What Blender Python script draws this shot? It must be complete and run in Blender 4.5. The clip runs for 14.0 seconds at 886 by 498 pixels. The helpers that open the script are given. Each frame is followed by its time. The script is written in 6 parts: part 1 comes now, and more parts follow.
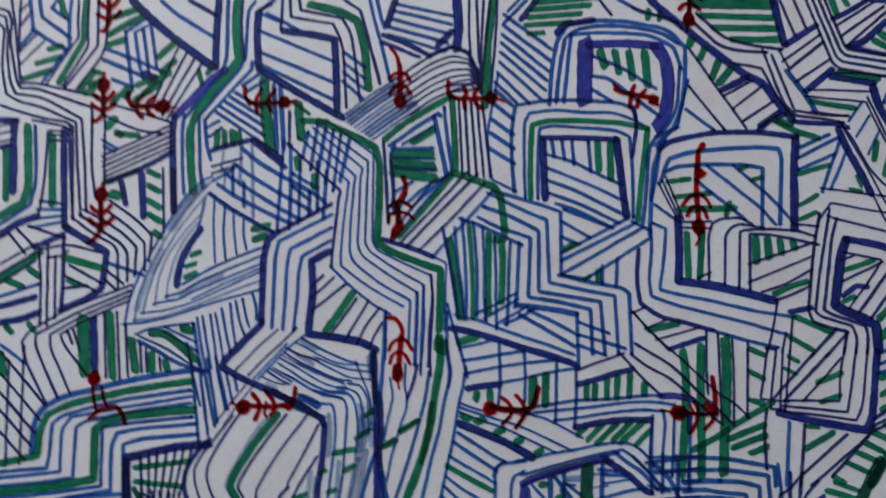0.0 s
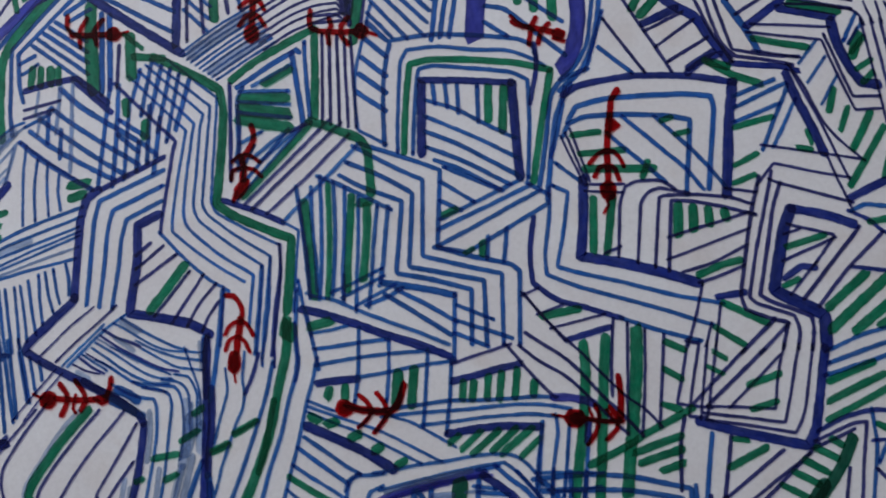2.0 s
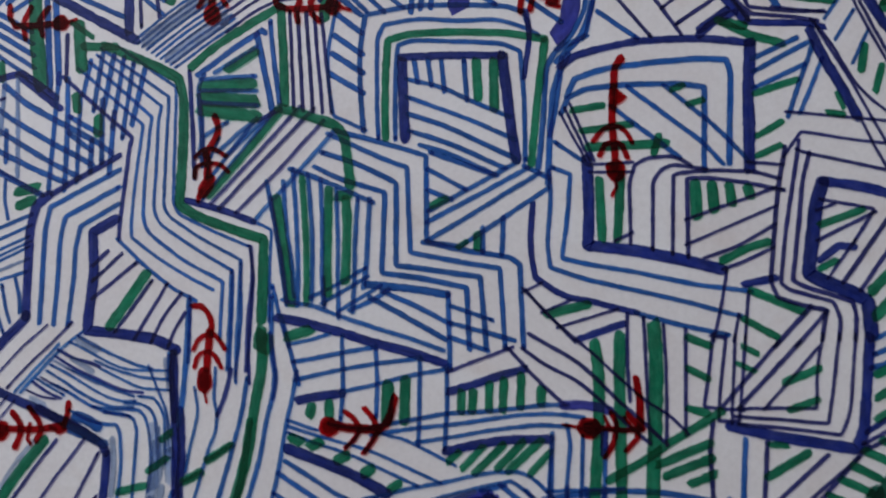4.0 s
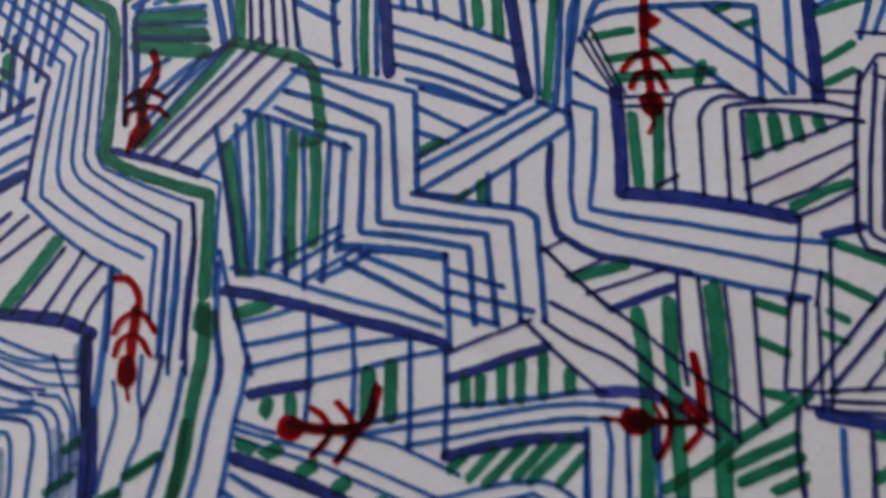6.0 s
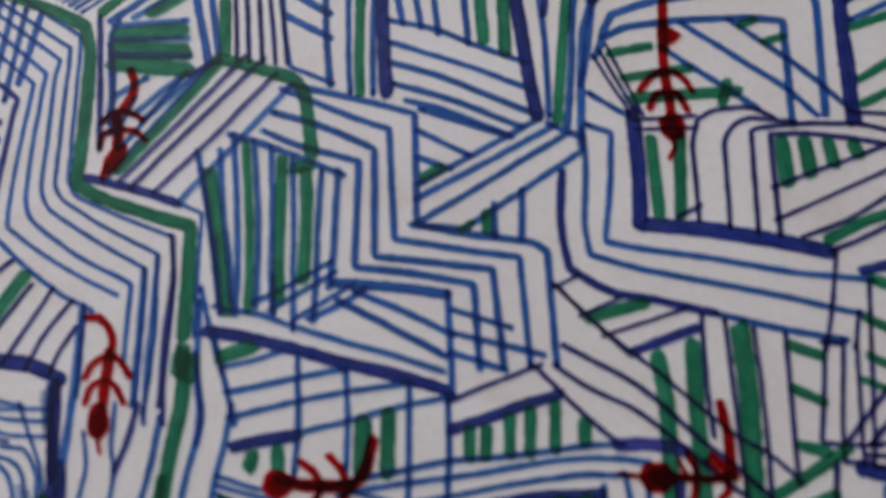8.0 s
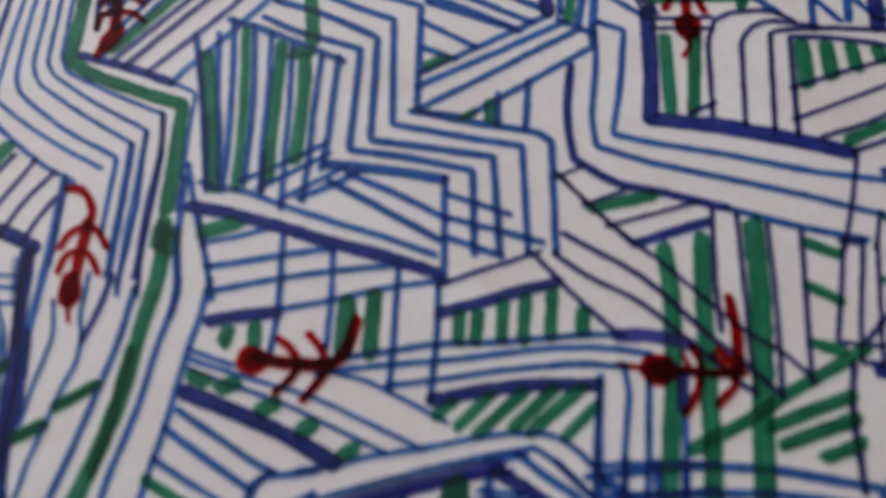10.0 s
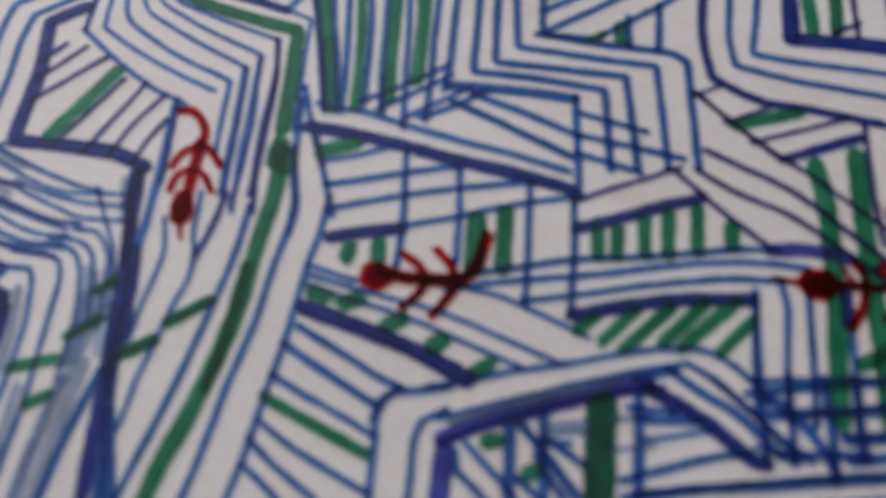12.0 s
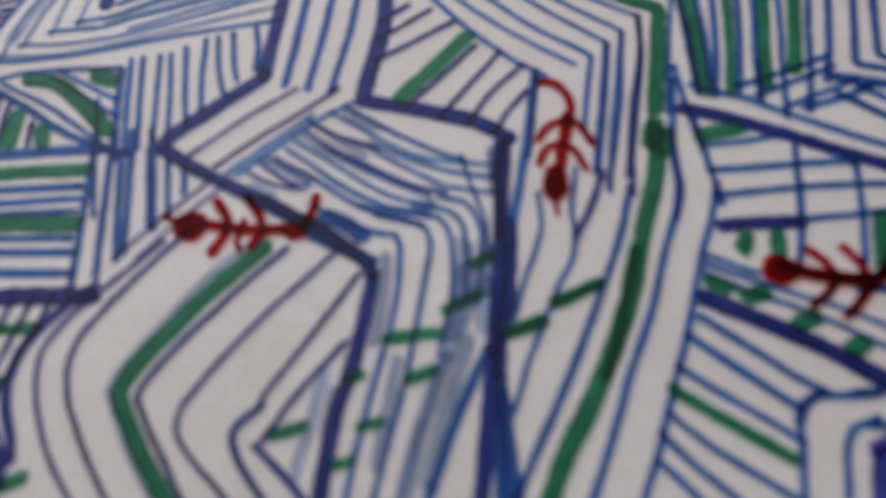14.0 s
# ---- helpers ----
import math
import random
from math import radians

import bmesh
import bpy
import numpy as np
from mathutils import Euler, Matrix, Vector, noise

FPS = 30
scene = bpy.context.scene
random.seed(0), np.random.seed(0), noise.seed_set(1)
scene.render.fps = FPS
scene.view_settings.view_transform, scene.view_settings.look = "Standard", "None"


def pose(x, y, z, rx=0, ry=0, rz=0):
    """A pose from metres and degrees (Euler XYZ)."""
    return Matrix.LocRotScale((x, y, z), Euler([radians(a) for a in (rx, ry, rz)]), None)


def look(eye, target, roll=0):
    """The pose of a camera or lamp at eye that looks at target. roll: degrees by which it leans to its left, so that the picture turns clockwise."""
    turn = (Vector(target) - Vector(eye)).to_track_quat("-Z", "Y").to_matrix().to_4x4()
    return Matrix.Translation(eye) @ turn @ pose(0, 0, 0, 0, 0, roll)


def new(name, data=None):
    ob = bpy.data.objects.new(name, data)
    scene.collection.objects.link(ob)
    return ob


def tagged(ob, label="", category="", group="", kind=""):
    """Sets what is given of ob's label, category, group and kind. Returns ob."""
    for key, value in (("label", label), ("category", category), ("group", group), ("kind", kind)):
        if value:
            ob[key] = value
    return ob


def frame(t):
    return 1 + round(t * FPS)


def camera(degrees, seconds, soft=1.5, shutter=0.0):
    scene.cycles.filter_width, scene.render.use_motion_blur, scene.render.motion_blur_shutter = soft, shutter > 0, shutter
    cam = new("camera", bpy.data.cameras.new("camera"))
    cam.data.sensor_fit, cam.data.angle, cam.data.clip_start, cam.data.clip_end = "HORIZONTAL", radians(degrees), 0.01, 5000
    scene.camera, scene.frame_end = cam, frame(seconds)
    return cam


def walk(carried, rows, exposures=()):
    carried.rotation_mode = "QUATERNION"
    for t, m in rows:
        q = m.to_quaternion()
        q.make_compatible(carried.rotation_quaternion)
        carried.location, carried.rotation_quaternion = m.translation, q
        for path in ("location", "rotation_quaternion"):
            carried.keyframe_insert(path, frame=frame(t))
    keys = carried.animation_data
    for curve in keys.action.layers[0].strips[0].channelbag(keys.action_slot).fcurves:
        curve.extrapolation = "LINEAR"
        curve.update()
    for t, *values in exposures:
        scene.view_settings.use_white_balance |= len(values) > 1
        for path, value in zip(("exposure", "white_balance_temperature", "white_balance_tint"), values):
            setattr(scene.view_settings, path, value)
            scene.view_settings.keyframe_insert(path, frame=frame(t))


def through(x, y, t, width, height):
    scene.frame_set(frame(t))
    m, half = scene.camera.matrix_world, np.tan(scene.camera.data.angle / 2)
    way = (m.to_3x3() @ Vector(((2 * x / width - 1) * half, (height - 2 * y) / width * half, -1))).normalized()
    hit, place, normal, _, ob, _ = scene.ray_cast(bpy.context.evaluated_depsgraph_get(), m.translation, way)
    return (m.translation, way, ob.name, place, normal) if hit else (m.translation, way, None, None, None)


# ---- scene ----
cam = camera(45.0, 14.0, soft=1.7, shutter=0.6)
cam.data.dof.use_dof = True
cam.data.dof.focus_distance = 0.26
cam.data.dof.aperture_fstop = 23.0
walk(cam, [
    (0, look((0.00244, 0.01429, 0.29105), (0.00055, 0.04498, 0.09343), -5.43)),
    (0.5, look((0.01238, 0.00840, 0.27336), (0.00818, 0.03835, 0.07566), -7.79)),
    (1, look((0.02181, 0.01462, 0.25719), (0.01332, 0.04675, 0.05997), -15.55)),
    (1.5, look((0.03282, 0.01684, 0.24334), (0.02342, 0.04626, 0.04573), -18.21)),
    (2, look((0.04421, 0.01626, 0.23672), (0.03486, 0.04502, 0.03902), -18.85)),
    (2.5, look((0.04747, 0.01737, 0.23654), (0.03767, 0.04660, 0.03893), -20.90)),
    (3, look((0.04968, 0.01729, 0.23273), (0.03863, 0.04489, 0.03495), -24.34)),
    (3.5, look((0.05152, 0.01925, 0.22302), (0.03810, 0.04536, 0.02519), -29.45)),
    (3.7, look((0.05075, 0.01873, 0.21840), (0.03706, 0.04609, 0.02075), -29.18)),
    (5.8, look((0.04015, -0.01093, 0.15875), (0.03533, 0.05214, -0.03099), -8.56)),
    (6, look((0.04010, -0.01091, 0.15664), (0.03423, 0.05262, -0.03291), -9.53)),
    (6.5, look((0.04249, -0.00937, 0.15141), (0.03463, 0.05510, -0.03774), -11.63)),
    (7, look((0.04326, -0.00542, 0.15017), (0.03492, 0.06056, -0.03845), -11.67)),
    (7.2, look((0.04263, -0.00296, 0.14825), (0.03426, 0.06352, -0.04019), -11.40)),
    (9.3, look((0.03795, -0.00262, 0.13617), (0.03713, 0.05966, -0.05388), -5.17)),
    (9.5, look((0.04138, -0.00898, 0.13219), (0.04025, 0.05540, -0.05716), -4.64)),
    (10, look((0.04168, -0.02649, 0.12710), (0.03233, 0.05481, -0.05539), -7.94)),
    (10.5, look((0.04655, -0.03891, 0.12114), (0.03480, 0.05412, -0.05551), -7.52)),
    (11, look((0.04331, -0.04173, 0.11457), (0.02934, 0.05526, -0.05978), -9.95)),
    (11.5, look((0.03474, -0.04336, 0.11049), (0.02218, 0.05326, -0.06418), -8.80)),
    (12, look((0.02807, -0.04265, 0.11061), (0.01345, 0.05455, -0.06357), -9.23)),
    (12.5, look((0.01475, -0.04417, 0.11071), (0.00182, 0.05438, -0.06284), -6.76)),
    (13, look((0.00210, -0.04624, 0.10792), (-0.00942, 0.05418, -0.06465), -4.91)),
    (13.5, look((-0.00902, -0.04680, 0.10758), (-0.02009, 0.05481, -0.06434), -3.69)),
    (14, look((-0.01702, -0.04426, 0.10364), (-0.03224, 0.05674, -0.06831), -5.00)),
], exposures=[(0.0, -0.13, 5700, 7), (3.7, -0.09, 5860, 9), (7.0, -0.05, 6150, 10.5), (10.0, 0.05, 6310, 11), (14.0, -0.01, 6380, 12)])

# ---- light: daylight from a window in the wall ahead ----
world = bpy.data.worlds.new("sky")
scene.world = world
world.use_nodes = True
wn = world.node_tree
sky = wn.nodes.new("ShaderNodeTexSky")
sky.sky_type = "NISHITA"
sky.sun_disc = False
sky.sun_elevation, sky.sun_rotation = radians(40), radians(150)
wn.links.new(sky.outputs[0], wn.nodes["Background"].inputs[0])
wn.nodes["Background"].inputs[1].default_value = 0.1

WINDOW = bpy.data.lights.new("window_daylight", "AREA")
WINDOW.shape, WINDOW.size, WINDOW.size_y = "RECTANGLE", 1.2, 1.0
WINDOW.energy = 18.0
WINDOW.color = (1.0, 0.97, 0.98)
window_light = new("window_daylight", WINDOW)
window_light.matrix_world = look((-0.55, 0.90, 0.58), (0.0, 0.0, 0.0))


# ---- materials ----
def nodes_of(name):
    m = bpy.data.materials.new(name)
    m.use_nodes = True
    nt = m.node_tree
    return m, nt, nt.nodes["Principled BSDF"]


def noise_node(nt, scale, detail, coord, rough=0.6):
    n = nt.nodes.new("ShaderNodeTexNoise")
    n.inputs["Scale"].default_value, n.inputs["Detail"].default_value = scale, detail
    n.inputs["Roughness"].default_value = rough
    nt.links.new(coord, n.inputs["Vector"])
    return n.outputs["Fac"]


def ramp(nt, fac, stops):
    r = nt.nodes.new("ShaderNodeValToRGB")
    els = r.color_ramp.elements
    while len(els) < len(stops):
        els.new(0.5)
    for e, (p, c) in zip(els, stops):
        e.position, e.color = p, (*c, 1) if len(c) == 3 else c
    nt.links.new(fac, r.inputs[0])
    return r.outputs[0]


def times(nt, a, b, how="MULTIPLY", fac=1.0):
    m = nt.nodes.new("ShaderNodeMix")
    m.data_type, m.blend_type = "RGBA", how
    m.inputs[0].default_value = fac
    for s, v in ((6, a), (7, b)):
        if isinstance(v, tuple):
            m.inputs[s].default_value = (*v, 1)
        else:
            nt.links.new(v, m.inputs[s])
    return m.outputs[2]


def bump(nt, height, strength, distance, bsdf):
    b = nt.nodes.new("ShaderNodeBump")
    b.inputs["Strength"].default_value, b.inputs["Distance"].default_value = strength, distance
    nt.links.new(height, b.inputs["Height"])
    nt.links.new(b.outputs[0], bsdf.inputs["Normal"])


def plain(name, a, b, scale, rough=0.7, relief=0.3, depth=0.001):
    """A surface whose colour wanders between two near tones, with a fine relief."""
    m, nt, bsdf = nodes_of(name)
    co = nt.nodes.new("ShaderNodeTexCoord").outputs["Object"]
    n1, n2 = noise_node(nt, scale, 6, co), noise_node(nt, scale * 14, 4, co)
    c = times(nt, ramp(nt, n1, [(0.3, a), (0.7, b)]), ramp(nt, n2, [(0.2, (0.9, 0.9, 0.9)), (0.8, (1, 1, 1))]))
    nt.links.new(c, bsdf.inputs["Base Color"])
    bsdf.inputs["Roughness"].default_value = rough
    bump(nt, n2, relief, depth, bsdf)
    return m


def paper_material():
    m, nt, bsdf = nodes_of("drawing_paper")
    co = nt.nodes.new("ShaderNodeTexCoord").outputs["Object"]
    cloud = noise_node(nt, 30, 6, co, 0.68)
    fibre = noise_node(nt, 900, 4, co, 0.7)
    tooth = noise_node(nt, 2600, 3, co)
    c = ramp(nt, cloud, [(0.32, (0.715, 0.66, 0.635)), (0.66, (0.80, 0.77, 0.75))])
    c = times(nt, c, ramp(nt, fibre, [(0.25, (0.90, 0.895, 0.89)), (0.6, (1, 1, 1))]))
    # faint greasy patches from handling
    smudge = noise_node(nt, 55, 3, co)
    c = times(nt, c, ramp(nt, smudge, [(0.55, (1, 1, 1)), (0.75, (0.92, 0.875, 0.84))]))
    nt.links.new(c, bsdf.inputs["Base Color"])
    bsdf.inputs["Roughness"].default_value = 0.6
    bsdf.inputs["Specular IOR Level"].default_value = 0.45
    bump(nt, tooth, 0.25, 0.00012, bsdf)
    return m


def ink_material(name, through, dye, cover=0.15, streak=0.22, gloss=0.55, film=0.014):
    """Felt-pen ink: a film of dye that tints the paper below it and darkens where strokes cross.
    through: the tint of light that passes; dye: the colour of the pigment on top."""
    m, nt, bsdf = nodes_of(name)
    co = nt.nodes.new("ShaderNodeTexCoord").outputs["Object"]
    uv = nt.nodes.new("ShaderNodeUVMap").outputs[0]
    sep = nt.nodes.new("ShaderNodeSeparateXYZ")
    nt.links.new(uv, sep.inputs[0])
    pool = noise_node(nt, 260, 4, co)
    grain = noise_node(nt, 1500, 3, co)
    # the pen leaves more dye along both edges of a stroke than in its middle
    edge = ramp(nt, sep.outputs[1], [(0.0, (0.78,) * 3), (0.22, (1, 1, 1)), (0.78, (1, 1, 1)), (1.0, (0.78,) * 3)])
    seed = nt.nodes.new("ShaderNodeObjectInfo").outputs["Random"]
    comb = nt.nodes.new("ShaderNodeCombineXYZ")
    for slot, source, gain in ((0, sep.outputs[0], 0.22), (1, sep.outputs[1], 2.6), (2, seed, 90.0)):
        mul = nt.nodes.new("ShaderNodeMath")
        mul.operation = "MULTIPLY"
        mul.inputs[1].default_value = gain
        nt.links.new(source, mul.inputs[0])
        nt.links.new(mul.outputs[0], comb.inputs[slot])
    drag = noise_node(nt, 1.0, 3, comb.outputs[0])
    load = ramp(nt, seed, [(0.0, (0.84,) * 3), (1.0, (1.0,) * 3)])
    light = tuple(min(1.0, t + streak * (1 - t) * 0.6) for t in through)
    tint = ramp(nt, pool, [(0.33, through), (0.68, light)])
    tint = times(nt, tint, ramp(nt, grain, [(0.3, (0.88,) * 3), (0.65, (1, 1, 1))]))
    tint = times(nt, tint, edge)
    tint = times(nt, tint, ramp(nt, drag, [(0.34, (0.70,) * 3), (0.6, (1, 1, 1))]))
    tint = times(nt, tint, load)
    nt.links.new(times(nt, ramp(nt, pool, [(0.3, dye), (0.7, tuple(min(1, d * 1.35 + 0.005) for d in dye))]), edge), bsdf.inputs["Base Color"])
    bsdf.inputs["Roughness"].default_value = gloss
    bsdf.inputs["Specular IOR Level"].default_value = 0.12
    clear = nt.nodes.new("ShaderNodeBsdfTransparent")
    nt.links.new(tint, clear.inputs[0])
    mix = nt.nodes.new("ShaderNodeMixShader")
    mix.inputs[0].default_value = cover
    nt.links.new(clear.outputs[0], mix.inputs[1])
    nt.links.new(bsdf.outputs[0], mix.inputs[2])
    # the dried film has a faint sheen
    sheen = nt.nodes.new("ShaderNodeBsdfGlossy")
    sheen.inputs["Color"].default_value = (film, film * 1.02, film * 1.05, 1)
    sheen.inputs["Roughness"].default_value = 0.45
    both = nt.nodes.new("ShaderNodeAddShader")
    nt.links.new(mix.outputs[0], both.inputs[0])
    nt.links.new(sheen.outputs[0], both.inputs[1])
    nt.links.new(both.outputs[0], nt.nodes["Material Output"].inputs["Surface"])
    return m


PAPER = paper_material()
DARK = ink_material("dark_violet_ink", (0.16, 0.18, 0.52), (0.025, 0.025, 0.12))
BLUE = ink_material("blue_ink", (0.14, 0.42, 0.87), (0.022, 0.07, 0.28))
NAVY = ink_material("navy_ink", (0.12, 0.19, 0.63), (0.015, 0.02, 0.12))
VIOLET = ink_material("violet_blue_ink", (0.25, 0.29, 0.84), (0.045, 0.04, 0.28))
GREEN = ink_material("green_ink", (0.12, 0.58, 0.40), (0.01, 0.14, 0.07))
DEEP_GREEN = ink_material("deep_green_ink", (0.10, 0.40, 0.30), (0.006, 0.08, 0.05))
RED = ink_material("dark_red_ink", (0.70, 0.02, 0.035), (0.20, 0.003, 0.006), 0.07, 0.05, film=0.004)
# dried-out pen lines; tint lightened to paint in the glare on the crescent
PALE = ink_material("dry_glare_pale_blue_ink", (0.60, 0.74, 0.98), (0.2, 0.3, 0.58), 0.12, 0.35)
WASH = ink_material("rubbed_pale_blue_ink", (0.74, 0.84, 1.0), (0.33, 0.45, 0.75), 0.08, 0.5)
TABLE = plain("table_wood", (0.16, 0.09, 0.05), (0.24, 0.14, 0.08), 9, 0.45, 0.2, 0.0006)
PLASTER = plain("wall_paint", (0.72, 0.70, 0.66), (0.78, 0.76, 0.72), 2.5, 0.9)
CEILING = plain("ceiling_paint", (0.78, 0.78, 0.76), (0.82, 0.82, 0.80), 2.5, 0.9)
BOARDS = plain("floor_wood", (0.20, 0.13, 0.08), (0.30, 0.20, 0.12), 3, 0.5)
FRAME = plain("window_paint", (0.76, 0.76, 0.74), (0.82, 0.82, 0.80), 6, 0.4)


# ---- helpers for building ----
def mesh_object(name, bm, material, parent=None, label=""):
    me = bpy.data.meshes.new(name)
    bm.to_mesh(me)
    bm.free()
    me.materials.append(material)
    ob = new(name, me)
    if parent:
        ob.parent = parent
    if label:
        tagged(ob, label)
    return ob


def box(bm, x0, x1, y0, y1, z0, z1, edge=0.0):
    r = bmesh.ops.create_cube(bm, size=1, matrix=Matrix.Translation(((x0 + x1) / 2, (y0 + y1) / 2, (z0 + z1) / 2)) @ Matrix.Diagonal((x1 - x0, y1 - y0, z1 - z0, 1)))
    if edge:
        es = list({e for v in r["verts"] for e in v.link_edges})
        bmesh.ops.bevel(bm, geom=es, offset=edge, segments=2, affect="EDGES")


def slab(name, material, *size, edge=0.0, parent=None, label=""):
    bm = bmesh.new()
    box(bm, *size, edge)
    return mesh_object(name, bm, material, parent, label)


# ---- the room round the table ----
tagged(slab("floor", BOARDS, -2, 2, -2.6, 1.0, -0.80, -0.75), "brown wooden floor under the table", "floor", kind="structure")
tagged(slab("ceiling", CEILING, -2, 2, -2.6, 1.0, 1.75, 1.80), "white painted ceiling of the room", "ceiling", kind="structure")
tagged(slab("wall_west", PLASTER, -2.1, -2, -2.6, 1.1, -0.75, 1.75), "plain pale painted wall", "wall", kind="structure")
tagged(slab("wall_east", PLASTER, 2, 2.1, -2.6, 1.1, -0.75, 1.75), "plain pale painted wall", "wall", kind="structure")
tagged(slab("wall_south", PLASTER, -2.1, 2.1, -2.7, -2.6, -0.75, 1.75), "plain pale painted wall", "wall", kind="structure")
bm = bmesh.new()
for x0, x1, z0, z1 in ((-2, -1.25, -0.75, 1.75), (0.15, 2, -0.75, 1.75), (-1.25, 0.15, -0.75, 0.0), (-1.25, 0.15, 1.2, 1.75)):
    box(bm, x0, x1, 1.0, 1.1, z0, z1)
tagged(mesh_object("wall_north", bm, PLASTER), "pale painted wall with a window opening", "wall", kind="structure")
window = tagged(new("window_1"), "white painted window frame with two lights", "window", kind="structure")
for x0, x1, z0, z1 in ((-1.25, -1.19, 0.0, 1.2), (0.09, 0.15, 0.0, 1.2), (-1.19, 0.09, 0.0, 0.06), (-1.19, 0.09, 1.14, 1.2), (-0.575, -0.525, 0.06, 1.14)):
    slab("frame_bar", FRAME, x0, x1, 1.02, 1.08, z0, z1, edge=0.004, parent=window)

# ---- the table ----
table = tagged(new("table"), "brown wooden table that the drawing lies on", "table")
slab("tabletop", TABLE, -0.70, 0.70, -0.32, 0.42, -0.0305, -0.0005, edge=0.003, parent=table)
for x in (-0.65, 0.60):
    for y in (-0.27, 0.32):
        slab("leg", TABLE, x, x + 0.05, y, y + 0.05, -0.75, -0.0305, edge=0.003, parent=table)

# ---- the drawing: a sheet of paper covered with felt-pen lines ----
drawing = tagged(new("drawing"), "white paper covered with blue, green and red felt-pen lines", "drawing")
slab("paper", PAPER, -0.205, 0.215, -0.085, 0.212, -0.0005, 0.0, parent=drawing, label="off-white drawing paper")

LAYER = [0]
PANEL = [None, ""]


def smooth(points, step=0.9):
    """A pen's way through the points, in millimetres: straight runs, softly rounded where it turns a little, sharp where it turns much."""
    pts = [Vector((x, y)) for x, y in points]
    n = len(pts)
    way = [pts[0]]

    def run(q):
        p = way[-1]
        k = max(1, min(80, round((q - p).length / step)))
        way.extend(p.lerp(q, i / k) for i in range(1, k + 1))

    for i in range(1, n):
        p = pts[i]
        if i == n - 1:
            run(p)
            break
        a, b = p - pts[i - 1], pts[i + 1] - p
        if a.length < 1e-6 or b.length < 1e-6:
            continue
        turn = a.angle(b)
        cut = (0.42 if turn < radians(38) else 0.1) * min(a.length, b.length)
        cut = min(cut, 6.0 if turn < radians(38) else 0.5)
        s, e = p - a.normalized() * cut, p + b.normalized() * cut
        run(s)
        k = max(3, min(10, round(2 * cut / step)))
        way.extend((s * (1 - t) + p * t).lerp(p * (1 - t) + e * t, t) for t in (m / k for m in range(1, k + 1)))
    kept = [way[0]]
    for p in way[1:-1]:
        if (p - kept[-1]).length > 0.35 * step:
            kept.append(p)
    if len(kept) > 1 and (way[-1] - kept[-1]).length < 0.35 * step:
        kept.pop()
    return kept + [way[-1]]


def ribbon(bm, uvs, points, width, z, seed, shake=0.1, ends=0.6):
    """One stroke of the pen, a flat film of ink with an unsteady edge, in millimetres on the sheet."""
    way = smooth(points, 0.6 if width < 1.2 else max(0.6, width * 0.35))
    n = len(way)
    reach = 0.6 if width < 1.2 else 0.15
    way[0] = way[0] + (way[0] - way[1]).normalized() * reach
    way[-1] = way[-1] + (way[-1] - way[-2]).normalized() * reach
    shift = Vector((seed * 7.31, seed * 3.77, 0))
    rows, run = [], 0.0
    for i, p in enumerate(way):
        a = (p - way[i - 1]) if i else (way[1] - p)
        b = (way[i + 1] - p) if i < n - 1 else a
        a, b = a.normalized(), b.normalized()
        d = (a + b)
        d = d.normalized() if d.length > 0.2 else b
        side = Vector((-d.y, d.x))
        mitre = min(1.7, 1 / max(0.3, side.dot(Vector((-b.y, b.x)))))
        run += (p - way[i - 1]).length if i else 0
        w1 = noise.noise(Vector((p.x * 0.45, p.y * 0.45, 0)) + shift)
        w2 = noise.noise(Vector((p.x * 0.13, p.y * 0.13, 5)) + shift)
        p = p + side * shake * (0.7 * w1 + 1.0 * w2)
        half = width / 2 * (1 + 0.16 * noise.noise(Vector((p.x * 0.9, p.y * 0.9, 9)) + shift) + 0.10 * w2)
        half += 0.085 * noise.noise(Vector((p.x * 1.9, p.y * 1.9, 3)) + shift)
        if i in (0, n - 1):
            half *= ends
        rows.append((p - side * half * mitre, p + side * half * mitre, run))
    # blunt round ends
    for k, (i, j) in enumerate(((n - 1, n - 2), (0, 1))):
        back = (way[i] - way[j]).normalized() * width * 0.3
        l, r, s = rows[i]
        mid = (l + r) / 2 + back
        lean = noise.noise(Vector((seed * 1.9, k * 4.0, 1.5)))
        back2 = (way[i] - way[j]).normalized() * width * 0.22 * lean
        tip = (mid + (l - r) * (0.34 + 0.2 * lean) + back2, mid + (r - l) * (0.34 - 0.2 * lean) - back2, s + (-0.2 if k else 0.2))
        rows[i] = ((l + r) / 2 + (l - r) * 0.5 / ends * 0.95, (l + r) / 2 + (r - l) * 0.5 / ends * 0.95, s)
        if k:
            rows.insert(0, tip)
        else:
            rows.append(tip)
    vs = [(bm.verts.new((l.x / 1000, l.y / 1000, z)), bm.verts.new((r.x / 1000, r.y / 1000, z)), s) for l, r, s in rows]
    for (a, b, s), (c, d, t) in zip(vs, vs[1:]):
        f = bm.faces.new((a, c, d, b))
        for loop, co in zip(f.loops, ((s, 0), (t, 0), (t, 1), (s, 1))):
            loop[uvs].uv = co


def rest(bm, uvs, p, size, z):
    """A darker dot where the pen stood still at the end of a line."""
    vs = []
    for k in range(7):
        a = k / 7 * math.tau
        r = size * random.uniform(0.8, 1.15)
        vs.append(bm.verts.new(((p[0] + r * math.cos(a)) / 1000, (p[1] + r * math.sin(a)) / 1000, z)))
    f = bm.faces.new(vs)
    for loop in f.loops:
        loop[uvs].uv = (p[0], 0.5)


def next_layer():
    LAYER[0] += 1
    return 0.00001 + LAYER[0] * 2.0e-7


